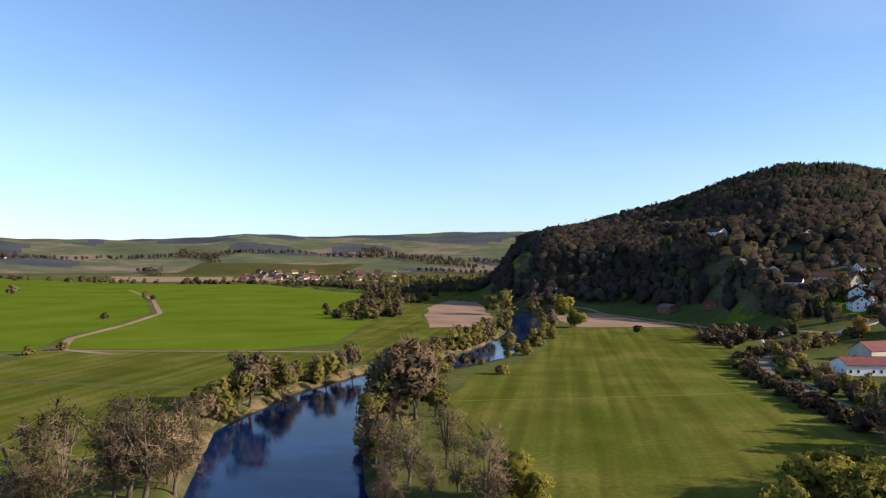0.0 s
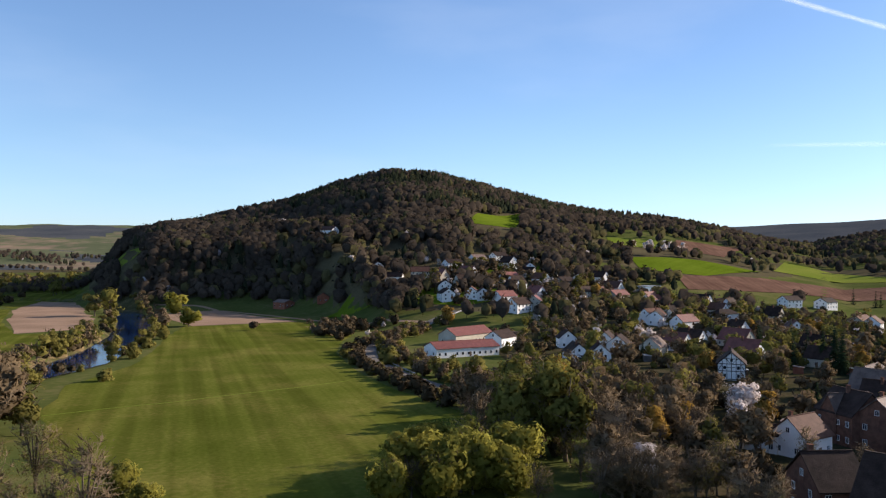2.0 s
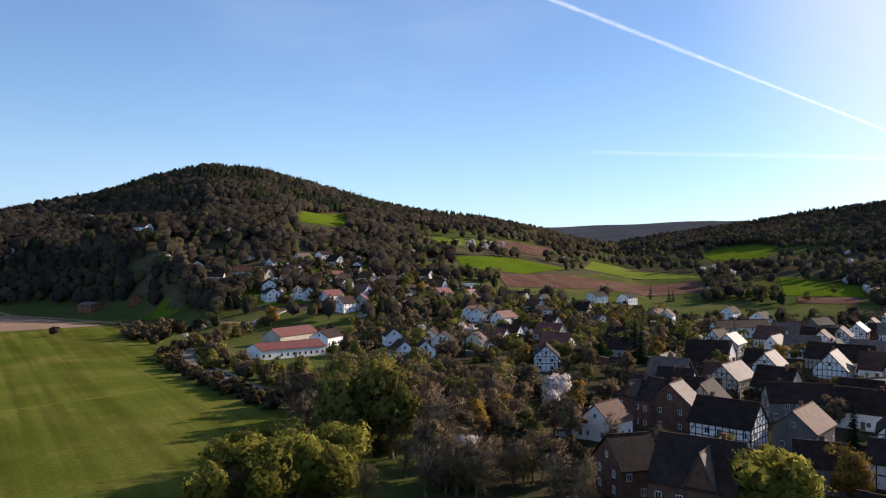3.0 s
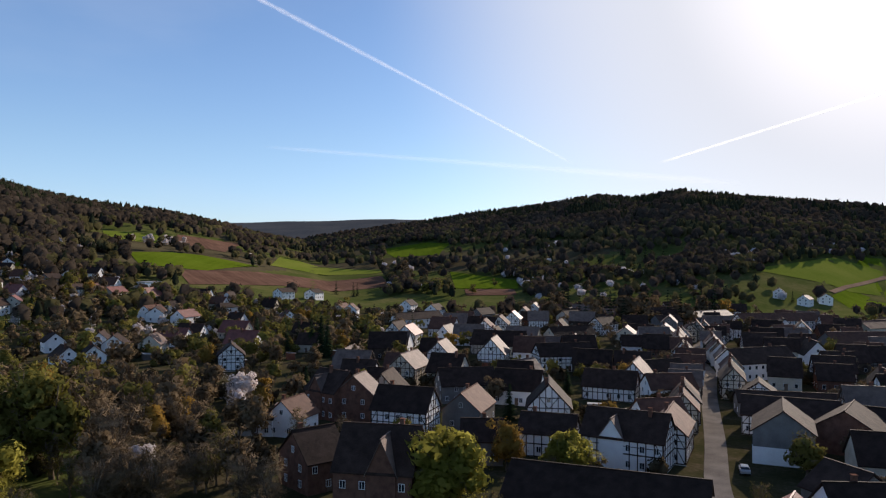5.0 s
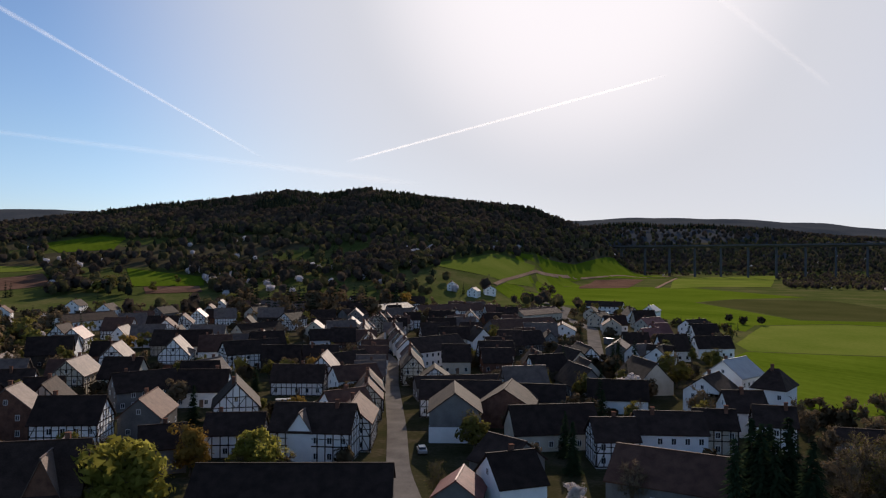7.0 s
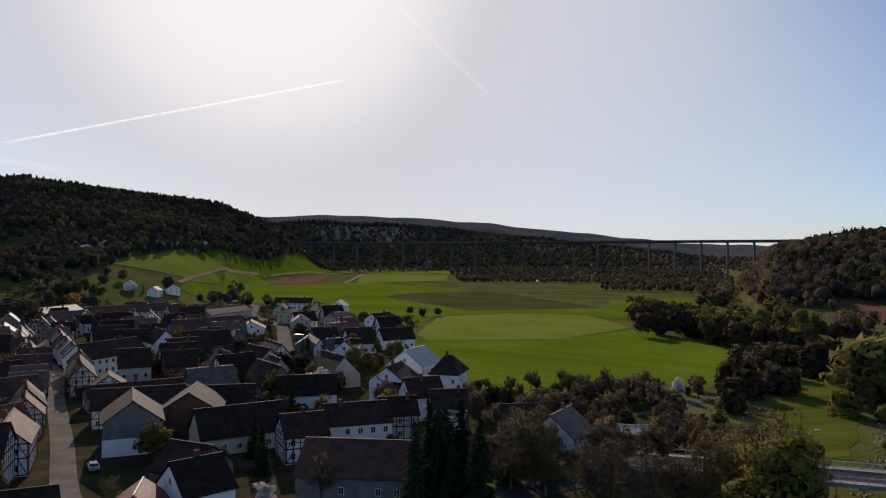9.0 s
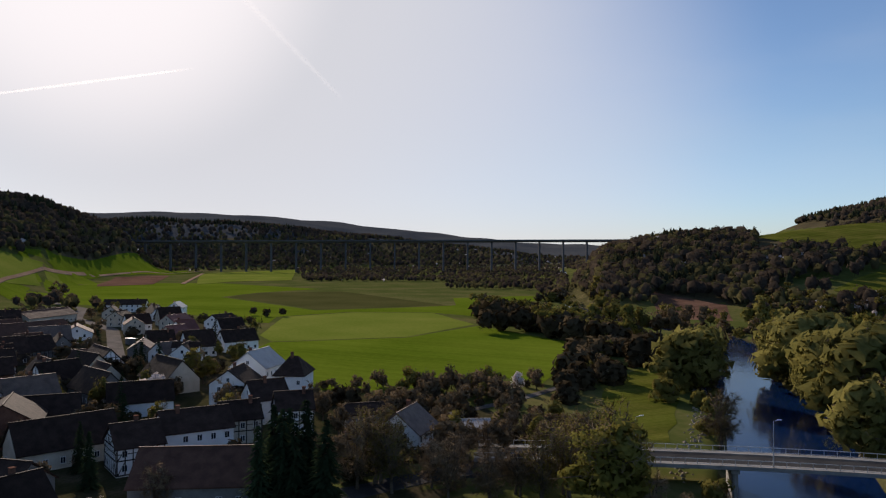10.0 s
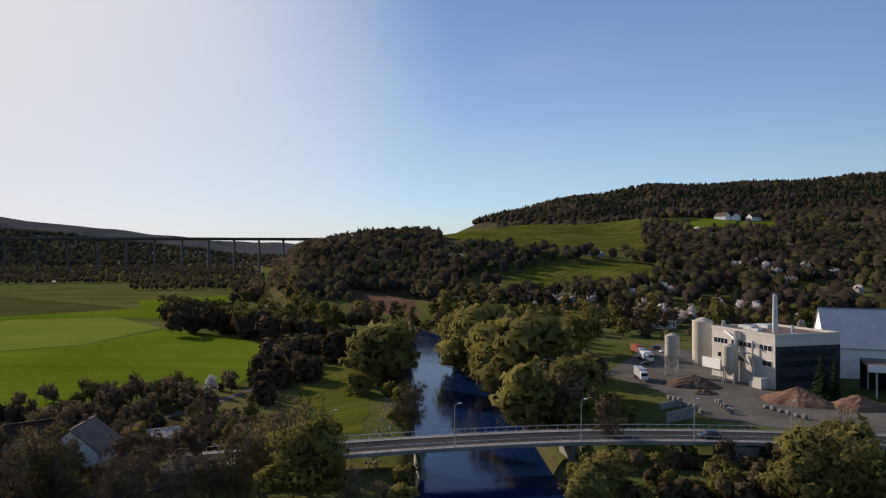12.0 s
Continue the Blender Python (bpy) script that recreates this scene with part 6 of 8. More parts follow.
grove("dark_shrub", [(-67.1, 977.7, 7), (-40.2, 802, 7), (-52, 532.5, 5), (-58.8, 507.6, 4), (108.9, 418, 5), (-231, 509, 5), (-297.7, 764.1, 5), (133.2, 348.4, 5), (144.4, 361.2, 5), (163.6, 387.9, 6), (178.1, 396.9, 6), (184.7, 391.6, 6), (121.1, 296.2, 3.5), (113, 273.6, 4), (108.5, 257, 4), (104.2, 239.3, 4), (102.9, 226.8, 4), (101.6, 215.2, 4), (102.2, 208.3, 4), (101.7, 199.6, 4), (100.2, 187.9, 4.5), (99.8, 179, 5), (164, 392.1, 7), (142.8, 362.9, 7), (291, -228.5, 11.2), (293.6, -241.2, 11.2), (285.2, -245, 12.5), (256.9, -240.7, 11.2)])
grove("dark_shrub", [(241.4, -239.4, 11.2), (227.8, -238.8, 11.2), (224.8, -245.7, 10), (285.4, -252.4, 10), (158.5, -158.3, 8), (153, -149.7, 7), (159, -170.3, 8), (158.1, -175.2, 7), (196.7, -223.9, 8), (177.3, -210.2, 11.2), (193, -234.9, 10), (178.1, -205.6, 7), (433, -180.2, 5), (436.9, -170.4, 5), (448.8, -167.4, 5), (144.6, -139.6, 6)])
grove("orange", [(133.5, 277.5, 6), (205.8, 369.5, 10), (204.1, 363.7, 11), (332.9, 390.3, 11), (368.9, 257.8, 10), (265.2, 164.4, 10), (377.7, 257.2, 8), (338.5, 271.6, 9), (267.9, 147.8, 9), (350.4, 245.7, 9), (533.1, 30.6, 12)])
grove("conifer", [(269.8, 357.7, 13), (276.2, 216.6, 13), (258.9, 170.5, 16), (253.5, 164.1, 15), (580.9, 366.8, 14), (575.4, 345.3, 13), (577.1, 342.3, 12), (271.4, 360.2, 11), (230, 210.8, 8), (496.8, 236, 12), (270.4, 212.6, 13), (274.6, 181.3, 16), (264.1, 178.9, 14), (280, 196.3, 11), (820, 152.3, 18), (806.2, 126.3, 18), (774.1, 103.8, 17), (732.3, 157.1, 16), (717.6, 79.2, 16), (693.3, 170.7, 15), (770.7, 132.5, 17), (762.1, 151.6, 15), (710.7, 87.4, 15), (663.9, 64.5, 14), (664.6, 153, 13), (217.6, -24.6, 9), (108.5, -43.8, 17), (109.4, -46.8, 16)])
grove("conifer", [(104.6, -39.9, 15), (301.9, 25.4, 8), (658.9, -11.8, 10), (105.2, -43.9, 17), (109.3, -49.5, 17), (99, -48, 16), (103.6, -45.1, 15), (32.1, -300.3, 13)])


# ---- the road bridge over the river ----
def sweep(line, profile):
    """A bmesh of the closed profile (across, up) carried along a line of (x, y, z)."""
    bm = bmesh.new()
    rings = []
    for i, p in enumerate(line):
        a, b = line[max(i - 1, 0)], line[min(i + 1, len(line) - 1)]
        n = Vector((-(b[1] - a[1]), b[0] - a[0], 0)).normalized()
        rings.append([bm.verts.new((p[0] + n.x * s, p[1] + n.y * s, p[2] + u)) for s, u in profile])
    k = len(profile)
    for r0, r1 in zip(rings, rings[1:]):
        for i in range(k):
            bm.faces.new((r0[i], r0[(i + 1) % k], r1[(i + 1) % k], r1[i]))
    bm.faces.new(rings[0][::-1])
    bm.faces.new(rings[-1])
    bmesh.ops.recalc_face_normals(bm, faces=bm.faces[:])
    return bm


def smooth_line(points, step=2.0, rounds=30):
    pts = []
    for a, b in zip(points, points[1:]):
        n = max(1, int(math.dist(a[:2], b[:2]) / step))
        pts += [tuple(a[k] + (b[k] - a[k]) * i / n for k in range(3)) for i in range(n)]
    pts.append(points[-1])
    for _ in range(rounds):
        pts = [pts[0]] + [tuple((pts[i - 1][k] + 2 * pts[i][k] + pts[i + 1][k]) / 4 for k in range(3)) for i in range(1, len(pts) - 1)] + [pts[-1]]
    return pts


DECK = smooth_line([(110, -84, 3.0), (98, -97, 3.35), (88, -108, 3.6), (72, -124, 3.8), (58, -137, 3.85), (40, -150, 3.7), (22, -161, 3.45), (-10, -177, 3.25), (-60, -196, 2.6)])


def beside(line, off):
    out = []
    for i, p in enumerate(line):
        a, b = line[max(i - 1, 0)], line[min(i + 1, len(line) - 1)]
        n = Vector((-(b[1] - a[1]), b[0] - a[0], 0)).normalized()
        out.append((p[0] + n.x * off, p[1] + n.y * off, p[2]))
    return out


def bridge():
    root = thing("road_bridge", Matrix(), "concrete road bridge with pale kerbs and metal railings over the river", "bridge")
    part("deck", sweep(DECK, [(-4.9, 0), (4.9, 0), (4.9, -0.45), (3.2, -1.0), (-3.2, -1.0), (-4.9, -0.45)]), M["concrete"], root)
    part("roadway", sweep(DECK, [(-3.3, 0.03), (3.3, 0.03), (3.3, 0.004), (-3.3, 0.004)]), M["asphalt"], root, "grey asphalt roadway")
    for s in (-1, 1):
        part("pavement", sweep(DECK, [(s * 3.35, 0.16), (s * 4.95, 0.16), (s * 4.95, -0.5), (s * 4.9, -0.5), (s * 4.9, 0.003), (s * 3.35, 0.003)] if s > 0 else [(s * 4.95, 0.16), (s * 3.35, 0.16), (s * 3.35, 0.003), (s * 4.9, 0.003), (s * 4.9, -0.5), (s * 4.95, -0.5)]), M["concrete"], root, "pale concrete footway with a fascia")
        rail = part("railing", sweep(beside(DECK, s * 4.7), [(-0.05, 1.12), (0.05, 1.12), (0.05, 1.22), (-0.05, 1.22)]), M["metal"], root, "grey metal railing")
        part("lower_rail", sweep(beside(DECK, s * 4.7), [(-0.03, 0.32), (0.03, 0.32), (0.03, 0.38), (-0.03, 0.38)]), M["metal"], rail)
        bm = bmesh.new()
        box(bm, -0.04, -0.04, 0.16, 0.04, 0.04, 1.14)
        post = bpy.data.meshes.new("post")
        bm.to_mesh(post)
        bm.free()
        post.materials.append(M["metal"])
        edge = beside(DECK, s * 4.7)
        for i in range(0, len(edge), 1):
            shared("post", post, rail, Matrix.Translation(edge[i]))
    for x, y in ((79, -117), (57.5, -137.5)):
        bm = bmesh.new()
        m = Matrix.Translation((x, y, 0)) @ Matrix.Rotation(radians(-48), 4, "Z")
        box(bm, -3.4, -0.55, -5, 3.4, 0.55, 2.9, m)
        for s in (-1, 1):
            r = bmesh.ops.create_cone(bm, cap_ends=True, segments=12, radius1=0.55, radius2=0.55, depth=7.9)
            bmesh.ops.transform(bm, matrix=m @ Matrix.Translation((s * 3.4, 0, -1.05)), verts=r["verts"])
        box(bm, -4.2, -0.7, 2.3, 4.2, 0.7, 2.9, m)
        part("pier", bm, M["concrete"], root, "concrete bridge pier standing in the water")
    for (x, y), turn in (((100, -94.5), -42), ((31, -156.5), 123)):
        bm = bmesh.new()
        m = Matrix.Translation((x, y, 0)) @ Matrix.Rotation(radians(turn), 4, "Z")
        box(bm, -5.2, -1.2, -4, 5.2, 1.2, 2.85, m)
        for s in (-1, 1):
            v = box(bm, s * 5.2 - 0.3, -1.2, -4, s * 5.2 + 0.3, 7, 2.6, m)
        part("abutment", bm, M["concrete"], root, "pale concrete abutment")
    return root


bridge()


def street_lamp(x, y, z, turn):
    root = thing("street_lamp", Matrix.Translation((x, y, z)) @ Matrix.Rotation(turn, 4, "Z"), "tall grey metal street lamp on the bridge", "street lamp", "lamps along the bridge")
    bm = bmesh.new()
    rod(bm, (0, 0, -0.4), (0, 0, 3.2), 0.11, 0.09)
    rod(bm, (0, 0, 3.2), (0, 0, 8.0), 0.08, 0.05)
    part("pole", bm, M["metal"], root)
    bm = bmesh.new()
    rod(bm, (0, 0, 7.95), (0.9, 0, 8.2), 0.04)
    part("arm", bm, M["metal"], root)
    bm = bmesh.new()
    box(bm, 0.6, -0.14, 8.14, 1.35, 0.14, 8.3)
    bmesh.ops.bevel(bm, geom=bm.edges[:], offset=0.05, segments=2, affect="EDGES")
    part("lamp_head", bm, M["frame"], root)
    return root


_lane = beside(DECK, -4.45)
_other = beside(DECK, 4.45)
def _nearest(line, x, y):
    return min(line, key=lambda p: (p[0] - x) ** 2 + (p[1] - y) ** 2)


_edge = _other if math.hypot(*_other[len(_other) // 2][:2]) < math.hypot(*_lane[len(_lane) // 2][:2]) else _lane
for _x, _y in ((72, -117), (52, -134), (36, -148), (20, -157), (88, -101)):
    _p = _nearest(_edge, _x, _y)
    street_lamp(_p[0], _p[1], _p[2], radians(-130))


# ---- the motorway viaduct across the valley ----
def viaduct():
    root = thing("viaduct", Matrix(), "long concrete motorway viaduct on tall piers across the valley", "viaduct")
    mid, along = Vector((*polar(121, 1470), 0)), Vector((math.cos(radians(121)), -math.sin(radians(121)), 0))
    def at(s):
        p = mid + along * s
        return p.x, p.y, 62.5 + s * 0.0085
    line = [at(s) for s in range(-620, 621, 20)]
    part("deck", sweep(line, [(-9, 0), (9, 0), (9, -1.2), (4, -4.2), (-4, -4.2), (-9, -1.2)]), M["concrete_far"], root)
    for s in (-1, 1):
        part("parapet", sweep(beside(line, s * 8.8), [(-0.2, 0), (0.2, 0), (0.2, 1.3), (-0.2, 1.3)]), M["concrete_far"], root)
    bm = bmesh.new()
    v = box(bm, -3.2, -1.6, 0, 3.2, 1.6, 1.0)
    pier = bpy.data.meshes.new("pier")
    bm.to_mesh(pier)
    bm.free()
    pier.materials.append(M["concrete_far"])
    for i in range(-12, 13):
        x, y, z = at(i * 48)
        g = gz(x, y) - 2
        if z - 4.2 - g < 4:
            continue
        shared("pier", pier, root, Matrix.Translation((x, y, g)) @ Matrix.Rotation(radians(-121), 4, "Z") @ Matrix.Rotation(radians(90), 4, "Z") @ Matrix.Diagonal((1, 1, z - 4.2 - g, 1)))


viaduct()


# ---- vapour trails high in the sky ----
def trail_material():
    m = bpy.data.materials.new("vapour_trail")
    m.use_nodes = True
    n, l = m.node_tree.nodes, m.node_tree.links
    n.remove(n["Principled BSDF"])
    thin = n.new("ShaderNodeAttribute")
    thin.attribute_name = "thickness"
    geo, tex = n.new("ShaderNodeNewGeometry"), n.new("ShaderNodeTexNoise")
    tex.inputs["Scale"].default_value, tex.inputs["Detail"].default_value = 0.03, 4
    l.new(geo.outputs["Position"], tex.inputs["Vector"])
    mul = n.new("ShaderNodeMath")
    mul.operation = "MULTIPLY"
    l.new(thin.outputs["Fac"], mul.inputs[0])
    mr = n.new("ShaderNodeMapRange")
    mr.inputs["From Min"].default_value, mr.inputs["From Max"].default_value = 0.25, 0.7
    mr.inputs["To Min"].default_value, mr.inputs["To Max"].default_value = 0.55, 1.0
    l.new(tex.outputs["Fac"], mr.inputs["Value"])
    l.new(mr.outputs["Result"], mul.inputs[1])
    clear, white, mix = n.new("ShaderNodeBsdfTransparent"), n.new("ShaderNodeBsdfTranslucent"), n.new("ShaderNodeMixShader")
    white.inputs["Color"].default_value = (0.95, 0.95, 0.95, 1)
    l.new(mul.outputs[0], mix.inputs["Fac"])
    l.new(clear.outputs[0], mix.inputs[1])
    l.new(white.outputs[0], mix.inputs[2])
    l.new(mix.outputs[0], n["Material Output"].inputs["Surface"])
    return m


TRAIL = trail_material()


def vapour_trail(b0, e0, b1, e1, w0, w1, dense, label, d=4300):
    """A long thin veil between two directions; widths in metres."""
    def at(b, e):
        x, y = polar(b, d * math.cos(radians(e)))
        return Vector((x, y, EYE + d * math.sin(radians(e))))
    a, b = at(b0, e0), at(b1, e1)
    n = (b - a).cross((a + b) / 2).normalized()
    rng = random.Random(int(b0 * 10))
    verts, faces, fac = [], [], []
    steps, rows = 60, (-1, -0.5, 0, 0.5, 1)
    for i in range(steps + 1):
        s = i / steps
        c, w = a.lerp(b, s), w0 + (w1 - w0) * s
        w *= rng.uniform(0.85, 1.2)
        ends = min(1, s * 12, (1 - s) * 10)
        for r in rows:
            verts.append(tuple(c + n * (r * w)))
            fac.append(dense * ends * (1 - abs(r)) ** 0.8)
        if i:
            k = i * 5
            for j in range(4):
                faces.append((k - 5 + j, k - 4 + j, k + 1 + j, k + j))
    ob = mesh_object("vapour_trail", verts, faces, TRAIL, smooth=True)
    at_ = ob.data.attributes.new("thickness", "FLOAT", "POINT")
    at_.data.foreach_set("value", fac)
    return tagged(ob, label, "vapour trail", kind="structure")


vapour_trail(46.0, 20.9, 76.0, 7.0, 16, 7, 0.26, "long white vapour trail slanting down the blue sky")
vapour_trail(82.0, 7.0, 106.2, 13.1, 8, 8, 0.4, "white vapour trail rising towards the sun")
vapour_trail(52.0, 8.2, 88.0, 5.3, 11, 22, 0.085, "faint old vapour trail low in the sky")
vapour_trail(108.0, 19.6, 117.0, 11.4, 26, 12, 0.065, "faint broad vapour trail")


def guard_rail(line, off, label):
    root = thing("guard_rail", Matrix(), label, "guard rail")
    pts = [(x, y, gz(x, y)) for x, y, _ in smooth_line([(x, y, 0) for x, y in line], 2.0, 20)]
    edge = beside(pts, off)
    part("rail", sweep(edge, [(-0.04, 0.55), (0.04, 0.55), (0.04, 0.9), (-0.04, 0.9)]), M["metal"], root)
    bm = bmesh.new()
    box(bm, -0.06, -0.06, -0.3, 0.06, 0.06, 0.85)
    me = bpy.data.meshes.new("post")
    bm.to_mesh(me)
    bm.free()
    me.materials.append(M["metal"])
    for p in edge[::2]:
        shared("post", me, root, Matrix.Translation(p))
    return root


def bank_strip(first, last, side, off, width, material, name, label):
    pts = [Vector(r[:2]) for r in RIVER]
    line = []
    for i in range(first, last + 1):
        a, b = pts[max(i - 1, 0)], pts[min(i + 1, len(pts) - 1)]
        n = Vector((-(b - a).y, (b - a).x)).normalized() * side
        line.append(tuple(pts[i] + n * (RIVER[i][2] + off)))
    outer = []
    for i in range(first, last + 1):
        a, b = pts[max(i - 1, 0)], pts[min(i + 1, len(pts) - 1)]
        n = Vector((-(b - a).y, (b - a).x)).normalized() * side
        outer.append(tuple(pts[i] + n * (RIVER[i][2] + off + width)))
    drape(name, line + outer[::-1], material, 0.12, 3.0, label, "bank", wobble=2.5)


bank_strip(5, 11, -1, 0.5, 4, M["reed"], "reed_bank", "dry tan reeds along the river bank")
bank_strip(6, 9, 1, 0.5, 3, M["reed"], "reed_bank", "dry tan reeds along the inner bank")


def stones(points, spread, count, label, seed):
    """Loose stones on a bank, joined."""
    rng = random.Random(seed)
    verts, faces = [], []
    for _ in range(count):
        s = rng.random() * (len(points) - 1)
        i = min(int(s), len(points) - 2)
        (x0, y0), (x1, y1) = points[i], points[i + 1]
        x, y = x0 + (x1 - x0) * (s - i) + rng.gauss(0, spread), y0 + (y1 - y0) * (s - i) + rng.gauss(0, spread)
        z, r = gz(x, y), rng.uniform(0.2, 0.6)
        k = len(verts)
        for dx, dy, dz in ((1, 0, 0), (0, 1, 0), (-1, 0, 0), (0, -1, 0), (0, 0, 0.8), (0, 0, -0.6)):
            verts.append((x + (dx + rng.uniform(-0.3, 0.3)) * r, y + (dy + rng.uniform(-0.3, 0.3)) * r, z + (dz + rng.uniform(-0.15, 0.15)) * r))
        for a, b in ((0, 1), (1, 2), (2, 3), (3, 0)):
            faces += [(k + a, k + b, k + 4), (k + b, k + a, k + 5)]
    ob = mesh_object("bank_stones", verts, faces, M["bankstone"])
    return tagged(ob, label, "stones", kind="stuff")


stones([(49, -122), (56, -140), (68, -152), (80, -166)], 1.3, 260, "pale loose stones on the river bank under the bridge", 3)
stones([(84, -108), (104, -140), (128, -176), (150, -204)], 1.2, 260, "loose stones along the river bank", 4)

guard_rail(road_line[:7], 3.9, "pale metal guard rail along the curving road")


# ---- the works beside the bridge ----
def works():
    m = Matrix.Translation((34, -236, 0)) @ Matrix.Rotation(radians(-40), 4, "Z")
    root = thing("factory", m, "white flat-roofed factory block with grey window bands and a chimney", "factory")
    L, D, H = 28.5, 24.0, 15.5
    bm = bmesh.new()
    box(bm, 0, -D, -0.5, L, 0, H)
    part("wall", bm, M["works_render"], root)
    bm = bmesh.new()
    for x0, y0, x1, y1 in ((-0.15, -D - 0.15, L + 0.15, -D + 0.4), (-0.15, -0.4, L + 0.15, 0.15), (-0.15, -D + 0.4, 0.4, -0.4), (L - 0.4, -D + 0.4, L + 0.15, -0.4)):
        box(bm, x0, y0, H, x1, y1, H + 0.8)
    part("parapet", bm, M["works_render"], root)
    bm = bmesh.new()
    box(bm, 0.42, -D + 0.42, H + 0.01, L - 0.42, -0.42, H + 0.15)
    part("roof", bm, M["roof_slate"], root, "dull grey flat roof")
    for z0, x0, x1 in ((11.0, 1.2, 6.4), (11.0, 8, 19), (6.5, 1.2, 5.2), (6.5, 12.8, 25.4), (2.2, 17.5, 27), (11, 20.6, 27.3)):
        bm = bmesh.new()
        box(bm, x0, 0.0, z0, x1, 0.06, z0 + 1.7)
        w = part("window", bm, M["glass"], root, "grey strip window")
        bm = bmesh.new()
        n = max(2, int((x1 - x0) / 1.6))
        for i in range(n + 1):
            x = x0 + (x1 - x0) * i / n
            box(bm, x - 0.05, 0.02, z0, x + 0.05, 0.12, z0 + 1.7)
        for z in (z0, z0 + 1.7):
            box(bm, x0, 0.02, z - 0.06, x1, 0.13, z + 0.06)
        part("window_frame", bm, M["frame"], w)
    # Dark sheet below the white band stands in for shadow and trees there.
    bm = bmesh.new()
    box(bm, -0.05, -D, 0, 0.0, -0.3, 12.6)
    part("cladding", bm, M["solar"], root, "dark grey sheet standing for shade on the wall")
    for z0 in (2.0, 6.5, 9.5):
        bm = bmesh.new()
        box(bm, -0.12, -D + 2, z0, 0.0, -2, z0 + 1.7)
        part("window", bm, M["glass"], root, "grey strip window")
    bm = bmesh.new()
    rod(bm, (9, -8, H), (9, -8, H + 11.5), 0.85, 0.7, 14)
    rod(bm, (9, -8, H + 11.5), (9, -8, H + 12), 0.6, 0.6, 14)
    part("chimney", bm, M["metal"], root, "tall round metal chimney")
    for x, y, r, h in ((26.5, -3, 0.6, 2.2), (20, -10, 0.5, 1.4), (15, -14, 0.5, 1.3), (4, -10, 0.4, 2.6)):
        bm = bmesh.new()
        rod(bm, (x, y, H + 0.1), (x, y, H + h), r, r, 10)
        rod(bm, (x, y, H + h), (x, y, H + h + 0.35), r * 1.4, r * 0.4, 10)
        part("roof_vent", bm, M["metal"], root, "short metal roof vent")
    for x, y, w, d, h in ((17, -6, 4, 3, 1.3), (22, -9, 5, 2.5, 1.0), (13, -5, 3, 2, 0.9), (20, -15, 6, 4, 1.2)):
        bm = bmesh.new()
        box(bm, x, y - d, H + 0.1, x + w, y, H + h)
        part("roof_unit", bm, M["metal"], root, "grey box on the flat roof", 0.08)
    for pts, r in ((((8, 1.2, 2), (8, 1.2, 13.5), (5, 0.4, 11)), 0.28), (((9.5, 0.6, 9.5), (14, 2.5, 9.5)), 0.25), (((10.5, 0.5, 6), (13.5, 1.6, 9.5)), 0.3), (((15.5, 1.0, 0), (15.5, 1.0, 15.8)), 0.75), (((15.5, 1.0, 13), (21, 1.0, 15.2)), 0.3)):
        bm = bmesh.new()
        for a, b in zip(pts, pts[1:]):
            rod(bm, a, b, r)
        part("pipe", bm, M["metal"], root, "vertical metal duct on the facade")
    bm = bmesh.new()
    box(bm, 2, 0.05, 0, 7, 3.2, 3.2)
    part("porch", bm, M["works_render"], root)
    bm = bmesh.new()
    box(bm, 23.5, 0.1, 2.4, 32.5, 0.7, 5.6)
    part("sign_board", bm, M["frame"], root, "blank white board")


def silo(x, y, r, z0, z1, legs, label):
    root = thing("silo", Matrix.Translation((x, y, 0)), label, "silo", "silos of the works")
    bm = bmesh.new()
    rod(bm, (0, 0, z0), (0, 0, z1), r, r, 24)
    rod(bm, (0, 0, z1), (0, 0, z1 + r * 0.35), r, r * 0.25, 24)
    if legs:
        rod(bm, (0, 0, z0 - r * 1.3), (0, 0, z0), r * 0.25, r, 24)
    part("tank", bm, M["plaster_cream"], root)
    for k in range(1, 4):
        bm = bmesh.new()
        z = z0 + (z1 - z0) * k / 4
        rod(bm, (0, 0, z - 0.06), (0, 0, z + 0.06), r + 0.05, r + 0.05, 24)
        part("band", bm, M["metal"], root)
    if legs:
        for i in range(4):
            a = math.pi / 4 + i * math.pi / 2
            bm = bmesh.new()
            rod(bm, (math.cos(a) * r * 0.95, math.sin(a) * r * 0.95, -0.3), (math.cos(a) * r * 0.95, math.sin(a) * r * 0.95, z0 + 0.3), 0.17)
            b = math.pi / 4 + (i + 1) * math.pi / 2
            rod(bm, (math.cos(a) * r * 0.95, math.sin(a) * r * 0.95, 0.6), (math.cos(b) * r * 0.95, math.sin(b) * r * 0.95, z0 - 0.4), 0.07)
            part("leg", bm, M["metal"], root)
    bm = bmesh.new()
    for s in (-0.25, 0.25):
        rod(bm, (r + 0.15, s, 0), (r + 0.15, s, z1 + 0.8), 0.04, seg=5)
    z = 0.4
    while z < z1 + 0.6:
        rod(bm, (r + 0.15, -0.25, z), (r + 0.15, 0.25, z), 0.025, seg=4)
        z += 0.6
    part("ladder", bm, M["metal"], root)
    return root


works()
silo(66.5, -246, 2.3, 6.5, 13.0, True, "pale round silo on steel legs with a ladder")
silo(64, -277, 3.6, -0.3, 15.5, False, "large pale cylindrical silo")
silo(47.5, -240.5, 2.3, 5.5, 11.5, True, "pale round silo in front of the factory wall")


